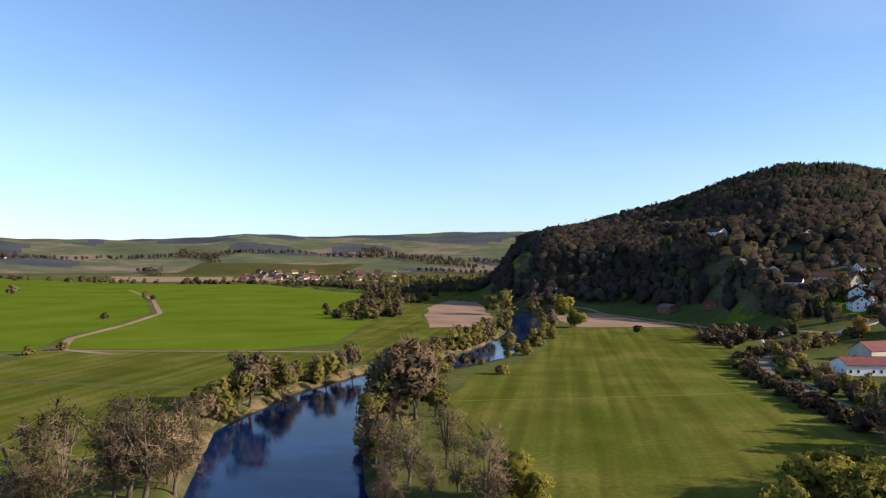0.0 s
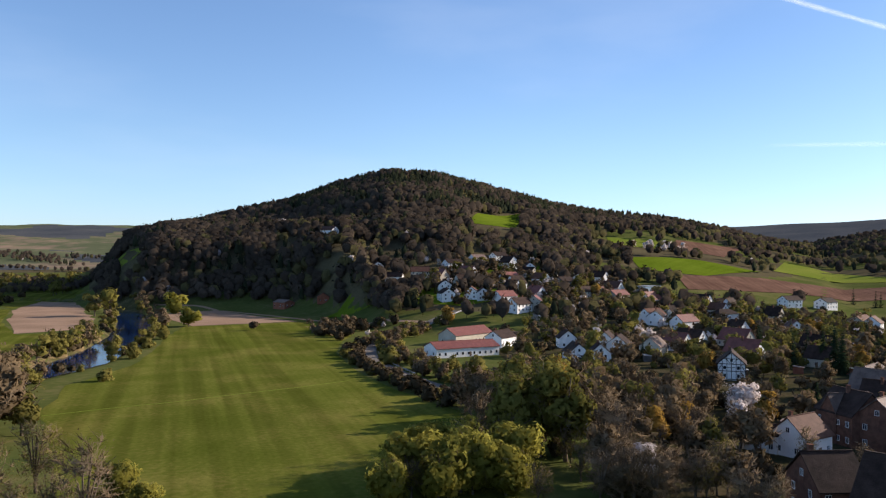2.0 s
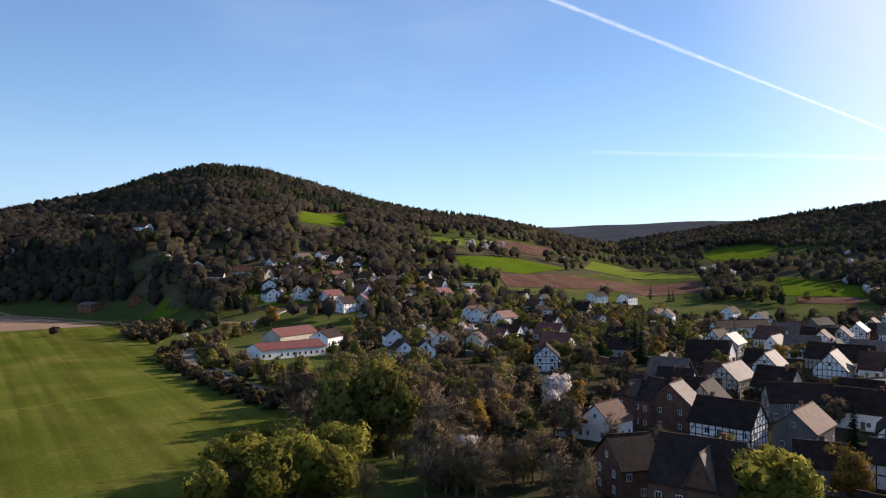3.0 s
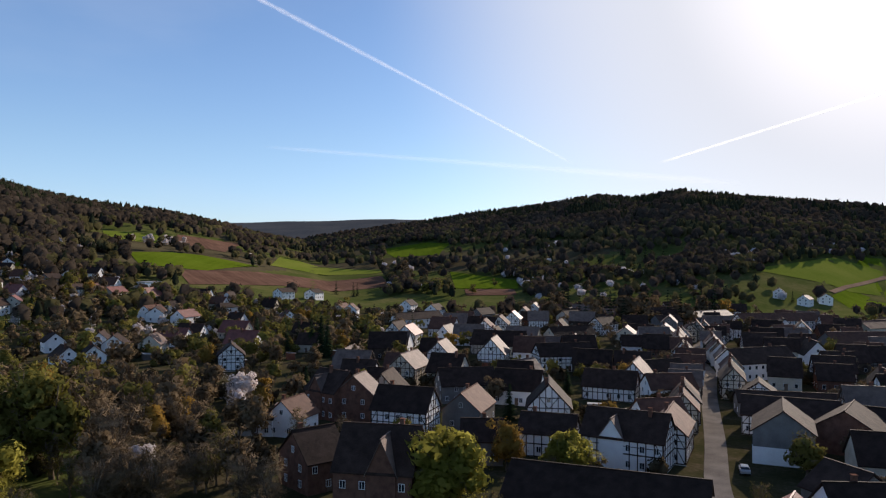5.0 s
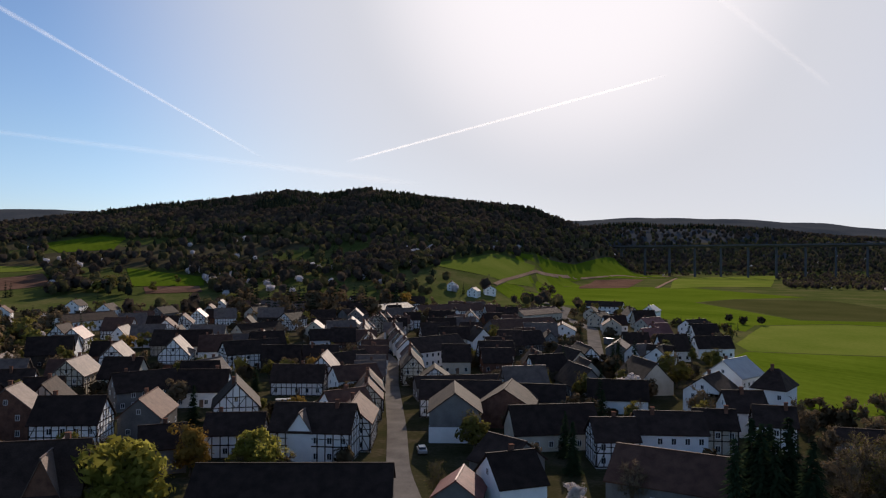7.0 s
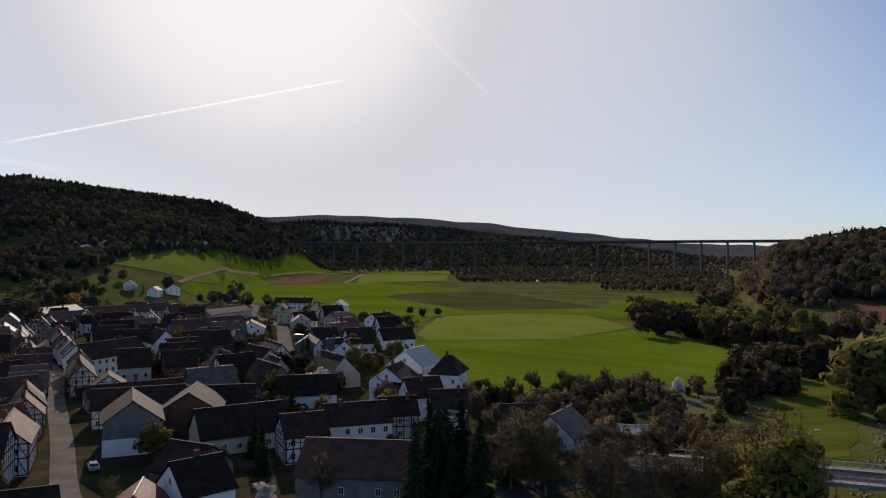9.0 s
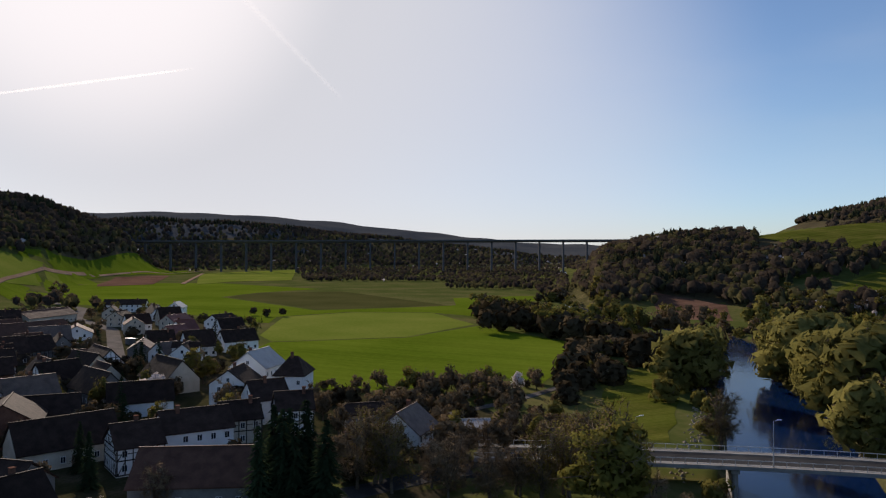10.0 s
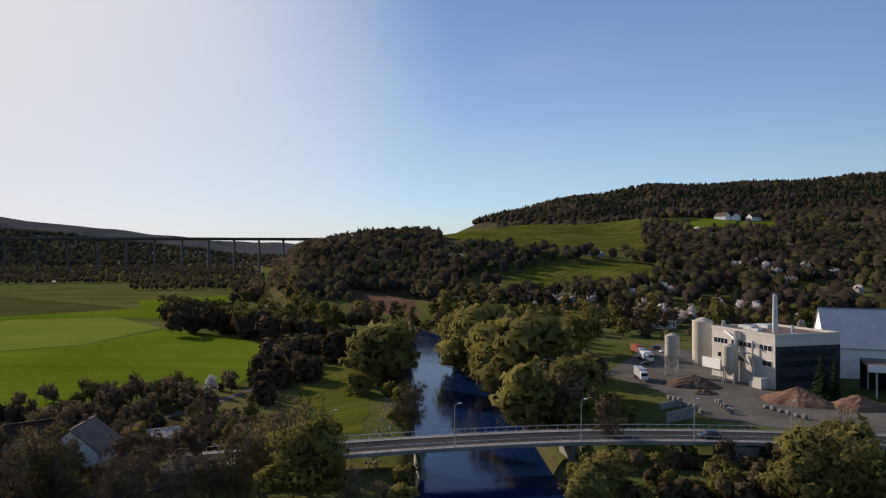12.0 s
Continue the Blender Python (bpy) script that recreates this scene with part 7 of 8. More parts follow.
def hall():
    m = Matrix.Translation((0, -292, gz(0, -292))) @ Matrix.Rotation(radians(12), 4, "Z")
    root = thing("warehouse", m, "large hall with a blue-grey sheet roof and white gables", "warehouse")
    part("wall", wall_prism(56, 34, 10, 21, False), M["plaster_white"], root)
    part("roof", gable_roof(56, 34, 10, 21, 0.3, 0.8, 0.3), M["blue_roof"], root)
    bm = bmesh.new()
    box(bm, 4, 4, 17.6, 5.2, 7.5, 19.6)
    part("roof_vent", bm, M["solar"], root)
    m = Matrix.Translation((-6, -248, 0)) @ Matrix.Rotation(radians(10), 4, "Z")
    root = thing("canopy", m, "flat loading canopy with a white fascia on tall posts", "canopy")
    bm = bmesh.new()
    box(bm, -26, -9, 8.4, 18, 9, 9.1)
    part("roof", bm, M["roof_slate"], root)
    for y in (-9.2, 9.0):
        bm = bmesh.new()
        box(bm, -26.2, y, 7.4, 18.2, y + 0.2, 9.3)
        part("fascia", bm, M["plaster_white"], root)
    for x in (-22, -8, 5, 16):
        for y in (-8, 8):
            bm = bmesh.new()
            rod(bm, (x, y, -0.4), (x, y, 8.4), 0.28, 0.28, 10)
            part("post", bm, M["metal"], root)
    # Near-black sheet at the back paints in the shade under the canopy.
    part("back_wall", wall_block(-26, -9.0, 0, 18, -8.6, 8.4), M["black"], root)


def wall_block(x0, y0, z0, x1, y1, z1):
    bm = bmesh.new()
    box(bm, x0, y0, z0, x1, y1, z1)
    return bm


hall()


def heap(x, y, r, h, material, label, seed):
    rng = random.Random(seed)
    bm = bmesh.new()
    rings, seg = 9, 30
    rows = []
    for i in range(rings):
        s = i / (rings - 1)
        ring = []
        for k in range(seg):
            a = 2 * math.pi * k / seg
            rr = r * (1 - s) * (1 + 0.22 * noise.noise((math.cos(a) * 1.5 + seed, math.sin(a) * 1.5, s)))
            z = h * (s ** 0.85) + 0.35 * noise.noise((math.cos(a) * rr, math.sin(a) * rr, seed)) * (1 if 0 < i else 0)
            ring.append(bm.verts.new((math.cos(a) * rr * 1.25, math.sin(a) * rr, z - 0.15 * (i == 0))))
        rows.append(ring)
    for r0, r1 in zip(rows, rows[1:]):
        for k in range(seg):
            bm.faces.new((r0[k], r0[(k + 1) % seg], r1[(k + 1) % seg], r1[k]))
    me = bpy.data.meshes.new("mound")
    bm.to_mesh(me)
    bm.free()
    me.materials.append(material)
    ob = new("mound", me)
    ob.matrix_basis = Matrix.Translation((x, y, 0.05)) @ Matrix.Rotation(rng.uniform(0, 3), 4, "Z")
    return tagged(ob, label, "mound", "heaps in the yard")


heap(56, -230, 7, 3.4, M["sand_heap"], "dark brown sand heap in the yard", 1)
heap(50, -219, 3.2, 1.3, M["sand_heap"], "low heap of dark sand", 4)
heap(26, -220, 7.5, 4.2, M["soil_heap"], "red-brown soil heap beside the factory", 2)
heap(12, -221, 6.5, 3.4, M["soil_heap"], "crumbling soil heap beside the factory", 3)
heap(-2, -222, 5.5, 2.2, M["sand_heap"], "low heap of grey-brown sand", 5)


def car(x, y, z, turn, paint, label, length=4.4):
    root = thing("car", Matrix.Translation((x, y, z)) @ Matrix.Rotation(radians(turn), 4, "Z") @ Matrix.Diagonal((length / 4.4, 1, 1, 1)), label, "car", "parked and driving cars")
    bm = bmesh.new()
    sec = [(-2.2, 0.35), (-2.2, 0.8), (-2.05, 0.95), (-1.3, 1.0), (0.9, 1.0), (2.0, 0.85), (2.2, 0.7), (2.2, 0.35)]
    a = [bm.verts.new((px, -0.88, pz)) for px, pz in sec]
    b = [bm.verts.new((px, 0.88, pz)) for px, pz in sec]
    for i in range(len(sec)):
        j = (i + 1) % len(sec)
        bm.faces.new((a[i], a[j], b[j], b[i]))
    bm.faces.new(a)
    bm.faces.new(b[::-1])
    bmesh.ops.recalc_face_normals(bm, faces=bm.faces[:])
    body = part("body", bm, M[paint], root)
    for name, mt, z0, z1, k in (("cabin_glass", "glass", 0.98, 1.38, 1.0), ("roof", paint, 1.38, 1.46, 0.86)):
        bm = bmesh.new()
        lo = [bm.verts.new(p) for p in ((-1.6 * k, -0.8 * k, z0), (1.0 * k, -0.8 * k, z0), (1.0 * k, 0.8 * k, z0), (-1.6 * k, 0.8 * k, z0))]
        k2 = k * 0.84
        hi = [bm.verts.new(p) for p in ((-1.55 * k2, -0.8 * k2, z1), (0.6 * k2, -0.8 * k2, z1), (0.6 * k2, 0.8 * k2, z1), (-1.55 * k2, 0.8 * k2, z1))]
        bm.faces.new(lo[::-1])
        bm.faces.new(hi)
        for i in range(4):
            bm.faces.new((lo[i], lo[(i + 1) % 4], hi[(i + 1) % 4], hi[i]))
        part(name, bm, M[mt], root)
    for wx in (-1.4, 1.35):
        for wy in (-0.82, 0.82):
            bm = bmesh.new()
            rod(bm, (wx, wy - 0.1, 0.32), (wx, wy + 0.1, 0.32), 0.32, seg=12)
            w = part("wheel", bm, M["rubber"], root)
            bm = bmesh.new()
            rod(bm, (wx, wy - 0.11, 0.32), (wx, wy + 0.11, 0.32), 0.19, seg=10)
            part("rim", bm, M["metal"], w)
    for s in (-0.6, 0.6):
        bm = bmesh.new()
        box(bm, 2.15, s - 0.17, 0.62, 2.22, s + 0.17, 0.74)
        part("headlight", bm, M["frame"], root)
    return root


_c = _nearest(beside(DECK, -1.6), 35, -153)
car(_c[0], _c[1], _c[2] + 0.04, 33, "car_dark", "dark car driving over the bridge")


def lorry(x, y, turn, box_m, label):
    root = thing("lorry", Matrix.Translation((x, y, gz(x, y) + 0.1)) @ Matrix.Rotation(radians(turn), 4, "Z"), label, "lorry", "lorries in the yard")
    bm = bmesh.new()
    box(bm, -5.5, -1.2, 1.1, 2.2, 1.2, 3.7)
    part("cargo_box", bm, M[box_m], root, "", 0.05)
    bm = bmesh.new()
    box(bm, 2.6, -1.15, 0.7, 4.6, 1.15, 3.1)
    cab = part("cab", bm, M["car_white"], root, "", 0.15)
    bm = bmesh.new()
    box(bm, 4.58, -1.0, 1.9, 4.64, 1.0, 2.8)
    part("windscreen", bm, M["glass"], cab)
    bm = bmesh.new()
    box(bm, -5.4, -0.5, 0.75, 3.5, 0.5, 1.08)
    part("chassis", bm, M["rubber"], root)
    for wx in (-4.4, -3.2, 3.5):
        for wy in (-1.0, 1.0):
            bm = bmesh.new()
            rod(bm, (wx, wy - 0.16, 0.5), (wx, wy + 0.16, 0.5), 0.5, seg=12)
            part("wheel", bm, M["rubber"], root)


lorry(72, -231, 120, "metal", "white tipper lorry standing in the yard")
lorry(83, -272, 130, "car_white", "white box lorry parked in the yard")
lorry(91, -288, 128, "wood_wall", "white lorry with a reddish box")
for _i, (_x, _y) in enumerate(((76, -285), (80, -262), (84, -300), (70, -300), (90, -308))):
    car(_x, _y, gz(_x, _y) + 0.08, 35 + 7 * _i, ("car_silver", "car_dark", "car_white")[_i % 3], "parked car on the gravel yard of the works")


def pallet_stack(x, y, turn, h, seed):
    rng = random.Random(seed)
    root = thing("pallet_stack", Matrix.Translation((x, y, gz(x, y) + 0.08)) @ Matrix.Rotation(radians(turn), 4, "Z"), "pallet stacked with pale concrete stones", "pallet", "pallets in rows in the yard")
    bm = bmesh.new()
    for k in (-0.45, 0, 0.45):
        box(bm, -0.6, k - 0.06, 0, 0.6, k + 0.06, 0.12)
    for k in range(5):
        box(bm, -0.6 + k * 0.25, -0.55, 0.12, -0.42 + k * 0.25, 0.55, 0.15)
    part("pallet", bm, M["door"], root)
    for k in range(int(h / 0.3)):
        bm = bmesh.new()
        j = rng.uniform(-0.06, 0.06)
        box(bm, -0.52 + j, -0.48, 0.16 + k * 0.3, 0.52 + j, 0.48 + j, 0.44 + k * 0.3)
        part("stone", bm, M["concrete"], root, "", 0.03)


for _i in range(7):
    pallet_stack(56 - _i * 1.9, -205 + _i * 2.3, 40 + _i * 3, 0.9 + 0.3 * (_i % 3), _i)
for _i in range(6):
    pallet_stack(44 - _i * 1.2, -207 + _i * 2.4, 30 - _i * 4, 0.9 + 0.3 * (_i % 2), 20 + _i)
for _i in range(6):
    pallet_stack(32 - _i * 2.0, -207 + _i * 1.7, 35 + _i * 4, 0.6 + 0.3 * (_i % 2), 40 + _i)


def yard_wall(x, y, turn, L, h):
    root = thing("retaining_wall", Matrix.Translation((x, y, gz(x, y) - 0.2)) @ Matrix.Rotation(radians(turn), 4, "Z"), "low pale concrete retaining wall at the yard entrance", "wall")
    bm = bmesh.new()
    box(bm, -L / 2, -0.2, 0, L / 2, 0.2, h)
    part("wall_slab", bm, M["concrete"], root)
    bm = bmesh.new()
    box(bm, -L / 2 - 0.05, -0.27, h, L / 2 + 0.05, 0.27, h + 0.12)
    part("coping", bm, M["concrete"], root)


yard_wall(47, -181, 70, 11, 2.6)
yard_wall(53, -194, 75, 9, 1.8)


# ---- more of the village between the main houses ----
_rng = random.Random(77)
STREETS = [[(118, 6), (138, 9.5), (171, 12), (230, 18), (275, 21), (312, 29), (345, 33), (390, 31), (430, 20)], [(285, -58), (301, -59), (403, -77), (480, -72), (560, -88)], [(118, 6), (112, -30), (108, -70), (101, -90)],
           [(226, 392), (199, 377), (163, 352), (138, 320), (126, 294), (118, 268), (113, 232), (112, 196), (116, 170), (122, 140)]]


def from_streets(x, y):
    best = 1e9
    for line in STREETS:
        for (x0, y0), (x1, y1) in zip(line, line[1:]):
            dx, dy = x1 - x0, y1 - y0
            s = max(0, min(1, ((x - x0) * dx + (y - y0) * dy) / (dx * dx + dy * dy)))
            best = min(best, math.hypot(x - x0 - s * dx, y - y0 - s * dy))
    return best


TAKEN = [(h[0], h[1], math.hypot(h[3], h[4]) / 2) for h in ALL_HOUSES]


def free(x, y, r, slack=0.0):
    return all(math.hypot(x - a, y - b) > r + c * 0.86 - slack for a, b, c in TAKEN)


for _side in (1, -1):
    for _k in range(24):
        _x = 183 + _k * 9.6
        _y = float(np.interp(_x, [p[0] for p in STREETS[0]], [p[1] for p in STREETS[0]])) + _side * (6.3 + 0.5 * _rng.random())
        _L, _W, _e = _rng.uniform(8.0, 9.4), _rng.uniform(6.2, 7.4), _rng.uniform(4.4, 5.6)
        if not free(_x, _y, 4.2, 1.4):
            continue
        TAKEN.append((_x, _y, 5.5))
        house(round(_x, 1), round(_y, 1), round(_rng.choice((6, 8, -84)) + _rng.uniform(-3, 3)), round(_L, 1), round(_W, 1), round(_e, 1), round(_e + _W * 0.52, 1), _rng.choice(("plaster_white", "plaster_white", "plaster_cream")), _rng.choice(("roof_dark", "roof_slate", "roof_brown")), _rng.choice(("w2,t", "w2", "w2,t")))


OLD_CORE = [(150, 70), (200, 125), (300, 165), (400, 175), (480, 150), (500, 60), (480, 0), (430, -40), (300, -45), (200, -25), (185, 15), (170, 30), (165, 60)]
NORTH_SIDE = [(190, 215), (230, 330), (300, 400), (350, 395), (430, 330), (420, 220), (330, 160), (250, 165)]
SLOPE_SIDE = [(235, 395), (240, 480), (300, 540), (380, 540), (400, 420), (330, 370)]
SOUTH_SIDE = [(250, -50), (330, -60), (470, -75), (470, -120), (350, -120), (250, -90)]


FRONT_SIDE = [(150, -10), (180, -14), (235, -24), (290, -50), (265, -72), (235, -62), (205, -55), (175, -48), (140, -34)]
BACK_SIDE = [(330, -40), (480, -30), (560, 20), (540, 90), (480, 70), (420, 60)]


def in_poly(x, y, poly):
    return bool(in_polygon(np.array([x]), np.array([y]), poly)[0])


for _poly, _count, _styles in ((OLD_CORE, 80, "old"), (NORTH_SIDE, 13, "new"), (SLOPE_SIDE, 12, "new"), (SOUTH_SIDE, 9, "new"), (FRONT_SIDE, 7, "barn"), (BACK_SIDE, 10, "old")):
    _xs, _ys = [p[0] for p in _poly], [p[1] for p in _poly]
    _made = 0
    for _ in range(4000):
        if _made >= _count:
            break
        _x, _y = _rng.uniform(min(_xs), max(_xs)), _rng.uniform(min(_ys), max(_ys))
        _L, _W = _rng.uniform(8.5, 15), _rng.uniform(7.5, 10.5)
        if _styles == "barn":
            _L = _rng.uniform(10, 18)
        _r = math.hypot(_L, _W) / 2
        if not in_poly(_x, _y, _poly) or from_streets(_x, _y) < _r + 3 or not free(_x, _y, _r * 0.86, -6 if _styles == "new" else 2.6):
            continue
        TAKEN.append((_x, _y, _r))
        _made += 1
        if _styles == "old":
            _wall, _roof = _rng.choice(("plaster_white", "plaster_white", "plaster_white", "plaster_grey", "plaster_cream", "brick", "wood_dark")), _rng.choice(("roof_dark", "roof_dark", "roof_dark", "roof_slate", "roof_slate", "roof_brown"))
            _f = _rng.choice(("w2,t", "w2", "w1", "w2,t")) if _wall != "wood_dark" else "w1"
        elif _styles == "barn":
            _wall, _roof = _rng.choice(("plaster_grey", "plaster_cream", "plaster_white", "plaster_white")), "roof_dark"
            _f = _rng.choice(("w1", "w1,t", "w0"))
        else:
            _wall, _roof = _rng.choice(("plaster_white", "plaster_white", "plaster_cream")), _rng.choice(("roof_dark", "roof_brown", "roof_red", "roof_dark"))
            _f = "w2"
        _turn = _rng.choice((8, -82, -82, -65, 95, 98) if _styles != "barn" else (95, -88, 88, 10)) + _rng.uniform(-8, 8)
        _e = _rng.uniform(3.4, 5.0) if _styles != "new" else _rng.uniform(3.4, 4.6)
        house(round(_x, 1), round(_y, 1), round(_turn), round(_L, 1), round(_W, 1), round(_e, 1), round(_e + _W * 0.52, 1), _wall, _roof, _f)

# distant hamlet across the valley
for _i in range(56):
    _b, _d = _rng.uniform(-15, -3.5), _rng.uniform(1600, 1900)
    _x, _y = polar(_b, _d)
    house(_x, _y, _rng.uniform(0, 180), _rng.uniform(11, 18), 11, 3.6, 9.5, _rng.choice(("plaster_grey", "plaster_cream", "plaster_cream")), _rng.choice(("roof_brown", "roof_red", "roof_brown")), "w0")
for _b, _d in ((168.3, 985), (169.2, 990), (170.4, 992)):
    _x, _y = polar(_b, _d)
    house(_x, _y, _rng.uniform(0, 180), 16, 10, 4.5, 8.5, "plaster_white", "roof_slate", "w0")


# garden sheds and garages
def shed(x, y, turn, L, W, h, roof, seed):
    root = thing("shed", Matrix.Translation((x, y, gz(x, y))) @ Matrix.Rotation(radians(turn), 4, "Z"), "small garden shed with a sloping roof", "shed", "sheds behind the houses")
    part("wall", wall_prism(L, W, h, h + 0.12, True), M[("wood_wall", "plaster_grey", "door")[seed % 3]], root)
    bm = bmesh.new()
    box(bm, -L / 2 - 0.25, -W / 2 - 0.25, h, L / 2 + 0.25, W / 2 + 0.25, h + 0.14, Matrix.Rotation(radians(4), 4, "X"))
    part("roof", bm, M[roof], root)
    bm = bmesh.new()
    box(bm, -0.5, -W / 2 - 0.04, 0, 0.5, -W / 2, 1.95)
    part("door", bm, M["door"], root)


VILLAGE = [(110, 120), (150, 215), (200, 320), (330, 345), (480, 330), (520, 200), (560, 60), (560, -90), (480, -128), (360, -130), (295, -108), (200, -84), (150, -100), (125, -70), (125, 0), (125, 60)]
_made = 0
for _ in range(3000):
    if _made >= 60:
        break
    _x, _y = _rng.uniform(110, 560), _rng.uniform(-125, 345)
    if not in_poly(_x, _y, VILLAGE) or from_streets(_x, _y) < 6 or not free(_x, _y, 2.6, 1.0):
        continue
    TAKEN.append((_x, _y, 2.6))
    shed(_x, _y, _rng.uniform(0, 180), _rng.uniform(3, 5.5), _rng.uniform(2.4, 3.4), _rng.uniform(2.1, 2.6), _rng.choice(("roof_dark", "roof_metal", "roof_slate", "roof_brown")), _made)
    _made += 1

# garden trees, hedges and bushes
def fill(poly, count, kinds, sizes, tries=6000, street=5.5, keep=lambda x, y: True, size=1.6):
    rows = []
    xs, ys = [p[0] for p in poly], [p[1] for p in poly]
    for _ in range(tries):
        if len(rows) >= count:
            break
        x, y = _rng.uniform(min(xs), max(xs)), _rng.uniform(min(ys), max(ys))
        if not in_poly(x, y, poly) or from_streets(x, y) < street or not keep(x, y) or not free(x, y, 1.2, 0.4):
            continue
        TAKEN.append((x, y, size))
        k = _rng.choice(kinds)
        rows.append((k, x, y, sizes.get(k, sizes[""]) * _rng.uniform(0.75, 1.3)))
    return rows


SIZES = {"dark_shrub": 3.0, "shrub": 3.0, "conifer": 9.5, "cherry": 6.0, "": 8.0}
GARDEN = ("bare", "budding", "poplar", "conifer", "budding", "bare", "orange", "bare", "conifer", "bare")
for _k, _x, _y, _h in fill(VILLAGE, 90, GARDEN, SIZES, keep=lambda x, y: math.hypot(x, y) < 340):
    plant(_k, _x, _y, _h)
stand("garden_shrubs", fill(VILLAGE, 600, ("dark_shrub", "shrub", "bare", "budding", "dark_shrub", "bare", "dark_shrub", "dark_shrub"), {**SIZES, "": 7.5, "dark_shrub": 4.4}, 22000, size=0.9), "bushes, hedges and small trees in the village gardens")
stand("garden_trees", fill(NORTH_SIDE, 460, ("bare", "budding", "dark_shrub", "conifer", "poplar", "cherry", "bare", "shrub", "dark_shrub", "shrub", "dark_shrub", "conifer"), {**SIZES, "": 9.5, "dark_shrub": 5.5, "shrub": 4.5}, 26000, size=1.0), "fruit trees and hedges between the outer houses")
stand("slope_gardens", fill(SLOPE_SIDE, 280, ("bare", "budding", "shrub", "bare", "cherry", "conifer", "budding", "dark_shrub", "dark_shrub", "bare"), {**SIZES, "": 9.0, "dark_shrub": 4.5}, 20000, size=1.0), "garden trees between the hillside houses")

# thickets along the river banks and between the village and the water
BANKS = [(-95, 120), (-95, 330), (40, 720), (110, 640), (60, 330), (20, 120)]
BANKS_SOUTH = [(96, -150), (80, -180), (150, -320), (330, -420), (420, -400), (250, -290), (140, -165)]
def on_bank(x, y):
    return 0.3 < float(river_distance(x, y)) < 6 and math.hypot(x, y) > 150


BANK_KINDS = ("shrub", "dark_shrub", "shrub", "budding", "dark_shrub", "budding", "bare", "bare")
BANK_SIZES = {"dark_shrub": 3.5, "shrub": 3.5, "willow": 11.0, "": 10.0}
stand("bank_thicket", fill(BANKS, 130, BANK_KINDS, BANK_SIZES, 9000, keep=on_bank), "bushes and young trees along the river banks")
stand("bank_thicket", fill(BANKS_SOUTH, 110, BANK_KINDS, BANK_SIZES, 9000, keep=on_bank), "willow scrub along the river below the bridge")
THICKET = [(86, 92), (88, 130), (102, 175), (130, 215), (170, 215), (185, 165), (135, 120), (128, 95), (100, 82)]
THICKET_SOUTH = [(100, -45), (128, -68), (150, -82), (178, -104), (182, -140), (150, -125), (118, -118), (98, -100), (112, -75)]
for _poly, _count, _tall in ((THICKET, 95, 10.0), (THICKET_SOUTH, 110, 7.0)):
    stand("thicket", fill(_poly, _count, ("bare", "bare", "dark_shrub", "bare", "budding", "dark_shrub"), {"dark_shrub": _tall * 0.42, "": _tall}, street=4.5), "dense bare thicket between the village and the river")

def hedge(points, width, count, kinds, sizes, label, name="hedgerow"):
    rows = []
    for _ in range(count):
        s = _rng.random() * (len(points) - 1)
        i = min(int(s), len(points) - 2)
        (x0, y0), (x1, y1) = points[i], points[i + 1]
        x, y = x0 + (x1 - x0) * (s - i) + _rng.gauss(0, width), y0 + (y1 - y0) * (s - i) + _rng.gauss(0, width)
        if float(river_distance(x, y)) < 0.5 or not free(x, y, 0.5, 0.5):
            continue
        k = _rng.choice(kinds)
        rows.append((k, x, y, sizes.get(k, sizes[""]) * _rng.uniform(0.7, 1.25)))
    stand(name, rows, label, "hedge")


MIXED = ("dark_shrub", "budding", "dark_shrub", "bare", "shrub")
hedge([(385, -300), (330, -278), (275, -258), (222, -250)], 5, 130, ("dark_shrub", "dark_shrub", "budding", "dark_shrub", "poplar"), {"dark_shrub": 10, "shrub": 7, "": 12}, "dark tree hedge at the end of the green field")
hedge([(222, -250), (205, -222), (188, -190), (170, -170)], 3, 40, ("dark_shrub", "dark_shrub", "shrub", "bare"), {"dark_shrub": 7, "shrub": 6, "": 8}, "row of dark bushes beside the grass strip")
hedge([(190, 372), (158, 345), (130, 318), (118, 294), (110, 266), (105, 232), (104, 200), (106, 176), (112, 150)], 1.6, 170, ("dark_shrub", "dark_shrub", "bare", "shrub"), {"dark_shrub": 3.4, "shrub": 3.0, "": 4.5}, "brown hedge along the curving road")
hedge([(208, 376), (172, 350), (148, 322), (136, 296), (128, 268), (123, 236), (122, 205)], 3.0, 90, ("dark_shrub", "shrub", "bare", "budding"), {"dark_shrub": 4.0, "shrub": 3.5, "": 7}, "bushes on the village side of the road")
hedge([(-393, 1292), (-288, 1306), (-200, 1226), (-124, 1106), (-66, 880), (-66, 760)], 8, 150, MIXED, {"dark_shrub": 8, "shrub": 7, "": 11}, "long brown hedge behind the green field")
hedge([(175, 405), (150, 400), (140, 380)], 6, 30, ("dark_shrub", "dark_shrub", "bare", "cherry"), {"dark_shrub": 6, "cherry": 5, "": 8}, "bushes at the corner of the meadow")
hedge([(-60, 1060), (-30, 800), (-62, 620), (-50, 520)], 12, 120, MIXED, {"dark_shrub": 6, "shrub": 5, "": 9}, "hedge between the field and the river meadows")
hedge([(-110, 1075), (-300, 1300), (-550, 1280), (-900, 1530)], 10, 70, MIXED, {"dark_shrub": 7, "shrub": 6, "": 10}, "tree line at the far edge of the green field")
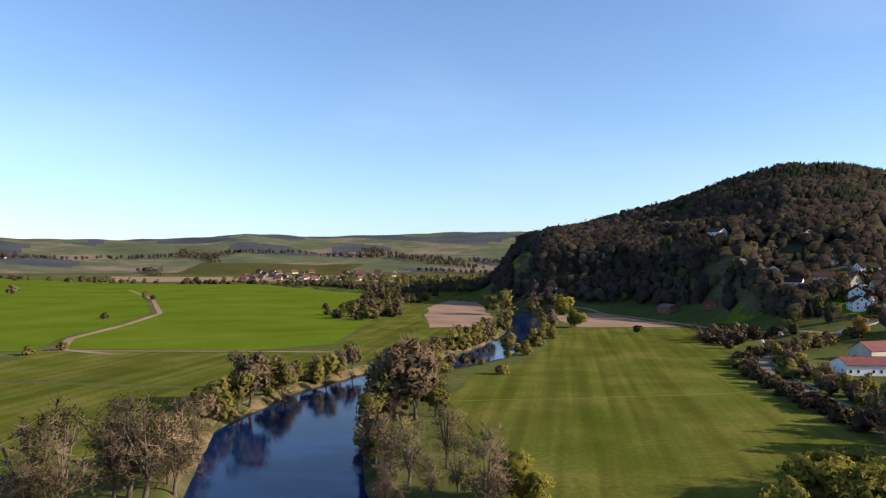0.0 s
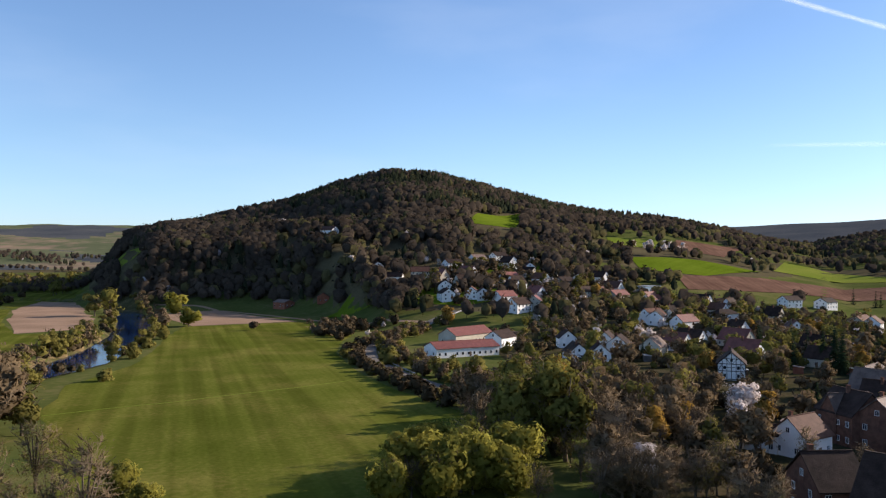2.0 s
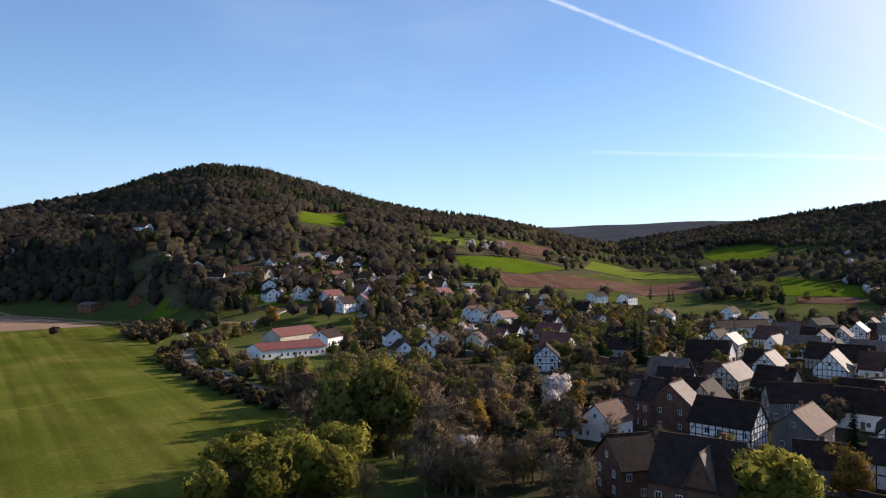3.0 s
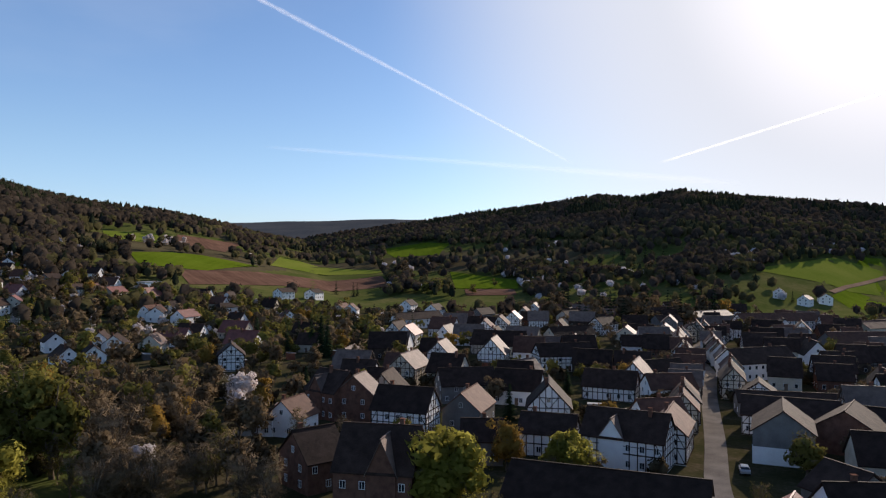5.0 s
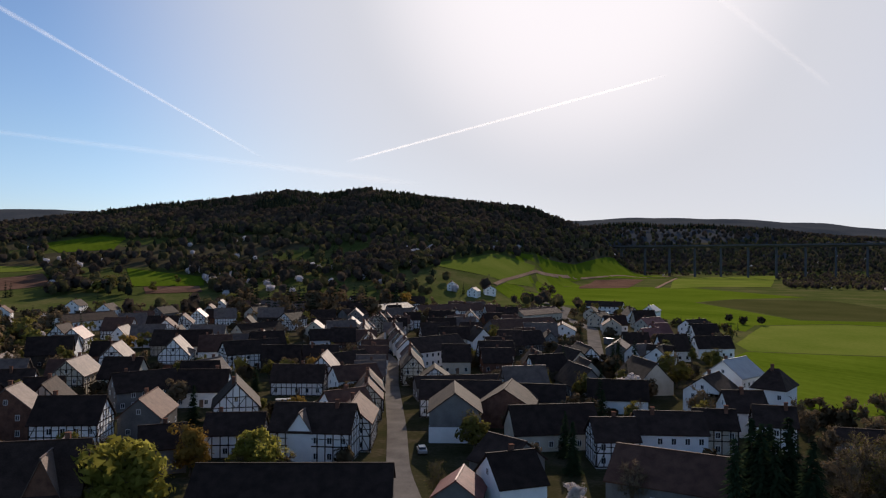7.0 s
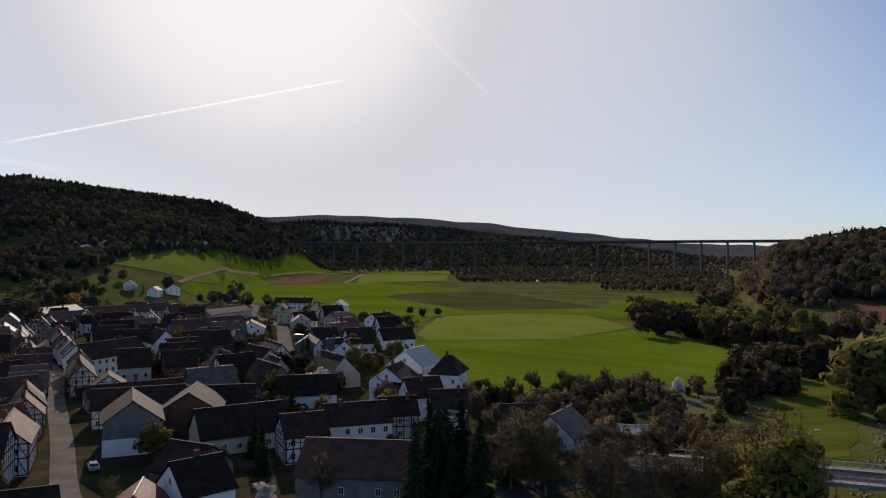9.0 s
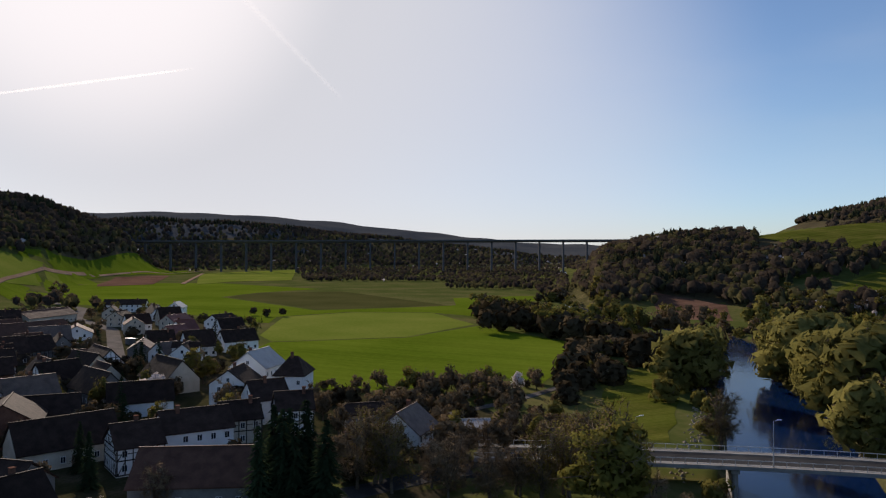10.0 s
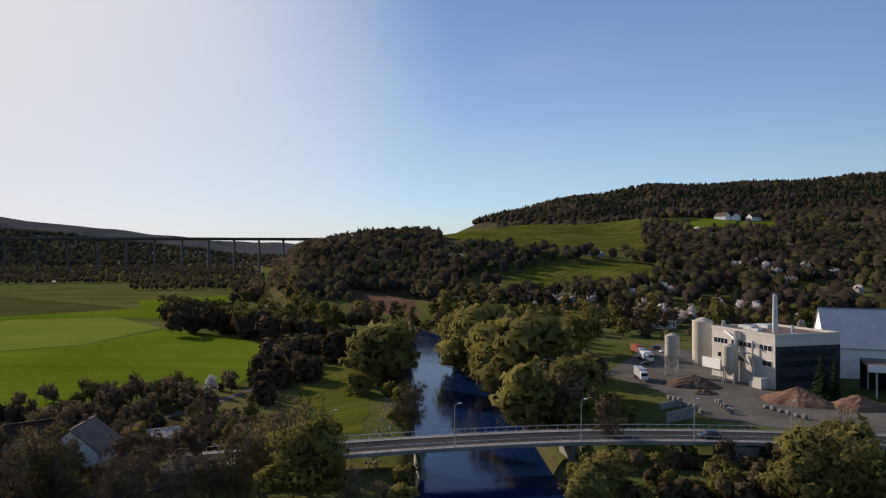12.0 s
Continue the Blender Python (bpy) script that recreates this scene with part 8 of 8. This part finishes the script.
hedge([(60, 1000), (0, 1150), (-60, 1350), (40, 1500)], 50, 150, ("budding", "bare", "budding", "poplar"), {"": 15}, "grove of budding trees along the river")
hedge([(456, -128), (430, -150), (400, -150), (360, -135)], 2, 26, ("dark_shrub", "conifer", "shrub"), {"dark_shrub": 3, "shrub": 3, "conifer": 4, "": 3}, "dark garden hedge at the edge of the village")
hedge([(200, -90), (186, -108), (176, -128), (165, -150)], 5, 34, ("bare", "dark_shrub", "bare"), {"dark_shrub": 3.5, "": 5.5}, "bare orchard trees beside the field path")

stand("garden_thicket", fill(FRONT_SIDE, 70, ("dark_shrub", "bare", "dark_shrub", "budding", "conifer"), {**SIZES, "": 7.0, "dark_shrub": 4.0}, 6000, size=0.9, street=4), "dark bushes and bare trees in the yards")
_rows = []
for _ in range(120):
    _x, _y = polar(_rng.uniform(73.5, 86), _rng.uniform(440, 540))
    if free(_x, _y, 2, 0) and from_streets(_x, _y) > 6:
        _k = _rng.choice(("conifer", "bare", "dark_shrub", "bare", "conifer"))
        _rows.append((_k, _x, _y, {"dark_shrub": 9.0, "conifer": 19.0, "bare": 17.0}[_k] * _rng.uniform(0.75, 1.2)))
stand("grove", _rows, "tall dark grove behind the village", "grove")

BLOSSOM = ("cherry", "cherry", "dark_shrub")
hedge([polar(154.5, 500), polar(157, 490), polar(159, 480)], 7, 34, BLOSSOM, {"cherry": 7, "dark_shrub": 5, "": 6}, "blossoming blackthorn on the slope", "blackthorn")
hedge([polar(171, 560), polar(173.5, 590), polar(176, 600)], 12, 40, BLOSSOM, {"cherry": 9, "dark_shrub": 7, "": 6}, "white blossoming trees on the hillside", "blackthorn")
hedge([polar(163, 455), polar(166, 440), polar(169, 430)], 7, 30, BLOSSOM, {"cherry": 6, "dark_shrub": 4, "": 6}, "pinkish blossom bushes behind the works", "blackthorn")
hedge([polar(38, 760), polar(40.5, 760), polar(44.5, 900), polar(46, 960)], 12, 44, BLOSSOM, {"cherry": 9, "dark_shrub": 7, "": 6}, "blossoming bushes along the hill pasture", "blackthorn")
for _x, _y, _h in ((-16, 200, 17), (-14, 214, 19), (-17, 226, 18), (-12, 240, 17), (-8, 252, 16), (-4, 268, 15), (-15, 186, 16), (-10, 205, 14), (-6, 226, 14)):
    plant(_rng.choice(("bare", "budding")), _x, _y, _h)
for _x, _y, _h in ((58, 117, 10.5), (65, 111, 11), (71, 119, 12), (77, 113, 11), (84, 121, 10), (52, 111, 9), (66, 124, 10)):
    plant("willow", _x, _y, _h)

# trees on the far bank, between the bend, the works and the hill
RIGHT_BANK = [(82, -158), (66, -166), (64, -182), (84, -208), (100, -240), (116, -300), (135, -345), (190, -395), (260, -400), (235, -355), (180, -310), (150, -260), (120, -212)]
HILL_FOOT = [(135, -345), (118, -330), (108, -345), (60, -345), (0, -370), (-40, -420), (60, -470), (180, -470), (300, -480), (260, -410), (190, -395)]


def dry(x, y):
    return float(river_distance(x, y)) > 1.0


stand("bank_grove", fill(RIGHT_BANK, 95, ("sallow", "budding", "shrub", "dark_shrub", "budding", "shrub", "dark_shrub", "poplar"), {"shrub": 4.5, "dark_shrub": 4.5, "sallow": 12.0, "": 11.0}, 9000, keep=dry, size=1.4), "leafing willows and bushes on the far bank", "grove")
stand("hill_foot_grove", fill(HILL_FOOT, 190, ("budding", "dark_shrub", "bare", "shrub", "dark_shrub", "bare", "budding", "cherry"), {"shrub": 5, "dark_shrub": 6.0, "cherry": 6.5, "": 10.0}, 9000, keep=dry, size=1.4), "mixed trees and blackthorn at the foot of the hill", "grove")
hedge([(392, -408), (412, -432), (440, -440), (456, -418)], 6, 60, ("budding", "dark_shrub", "bare", "shrub"), {"dark_shrub": 8, "shrub": 7, "": 13}, "trees round the bend of the river")
for _b, _d, _h in ((31.5, 154, 14), (33, 162, 14), (35, 166, 16), (41, 150, 16), (42.5, 147, 15), (37.5, 164, 17)):
    _x, _y = polar(_b, _d)
    plant("bare", _x, _y, _h)
for _b, _d, _h in ((34.3, 151, 20), (36.3, 154, 22), (38.3, 151, 21)):
    _x, _y = polar(_b, _d)
    plant("poplar", _x, _y, _h)
for _x, _y, _h in ((21, -228, 13), (18, -230, 12)):
    plant("conifer", _x, _y, _h)

UNDER_BRIDGE = [(52, -118), (62, -124), (52, -136), (38, -147), (22, -155), (5, -160), (-8, -150), (5, -135), (25, -122), (40, -112)]
stand("bank_scrub", fill(UNDER_BRIDGE, 90, ("dark_shrub", "dark_shrub", "bare", "shrub"), {"dark_shrub": 3.4, "shrub": 2.8, "": 4.0}, 6000, keep=dry, size=1.0), "low dark scrub on the bank below the bridge")

# cars in the streets
for _x, _y, _t, _p in ((150, 5.5, 8, "car_silver"), (330, 36, 20, "car_white"), (372, 29, 170, "car_dark"), (300, 24.5, 15, "car_dark"), (240, 22.5, 8, "car_white")):
    car(_x, _y, gz(_x, _y) + 0.16, _t, _p, "car parked at the side of the village street")


# pattern trees that no place has used are taken away again
for _key, _made in STOCK.items():
    for _root in _made[USED[_key]:]:
        for _child in list(_root.children):
            bpy.data.objects.remove(_child)
        bpy.data.objects.remove(_root)
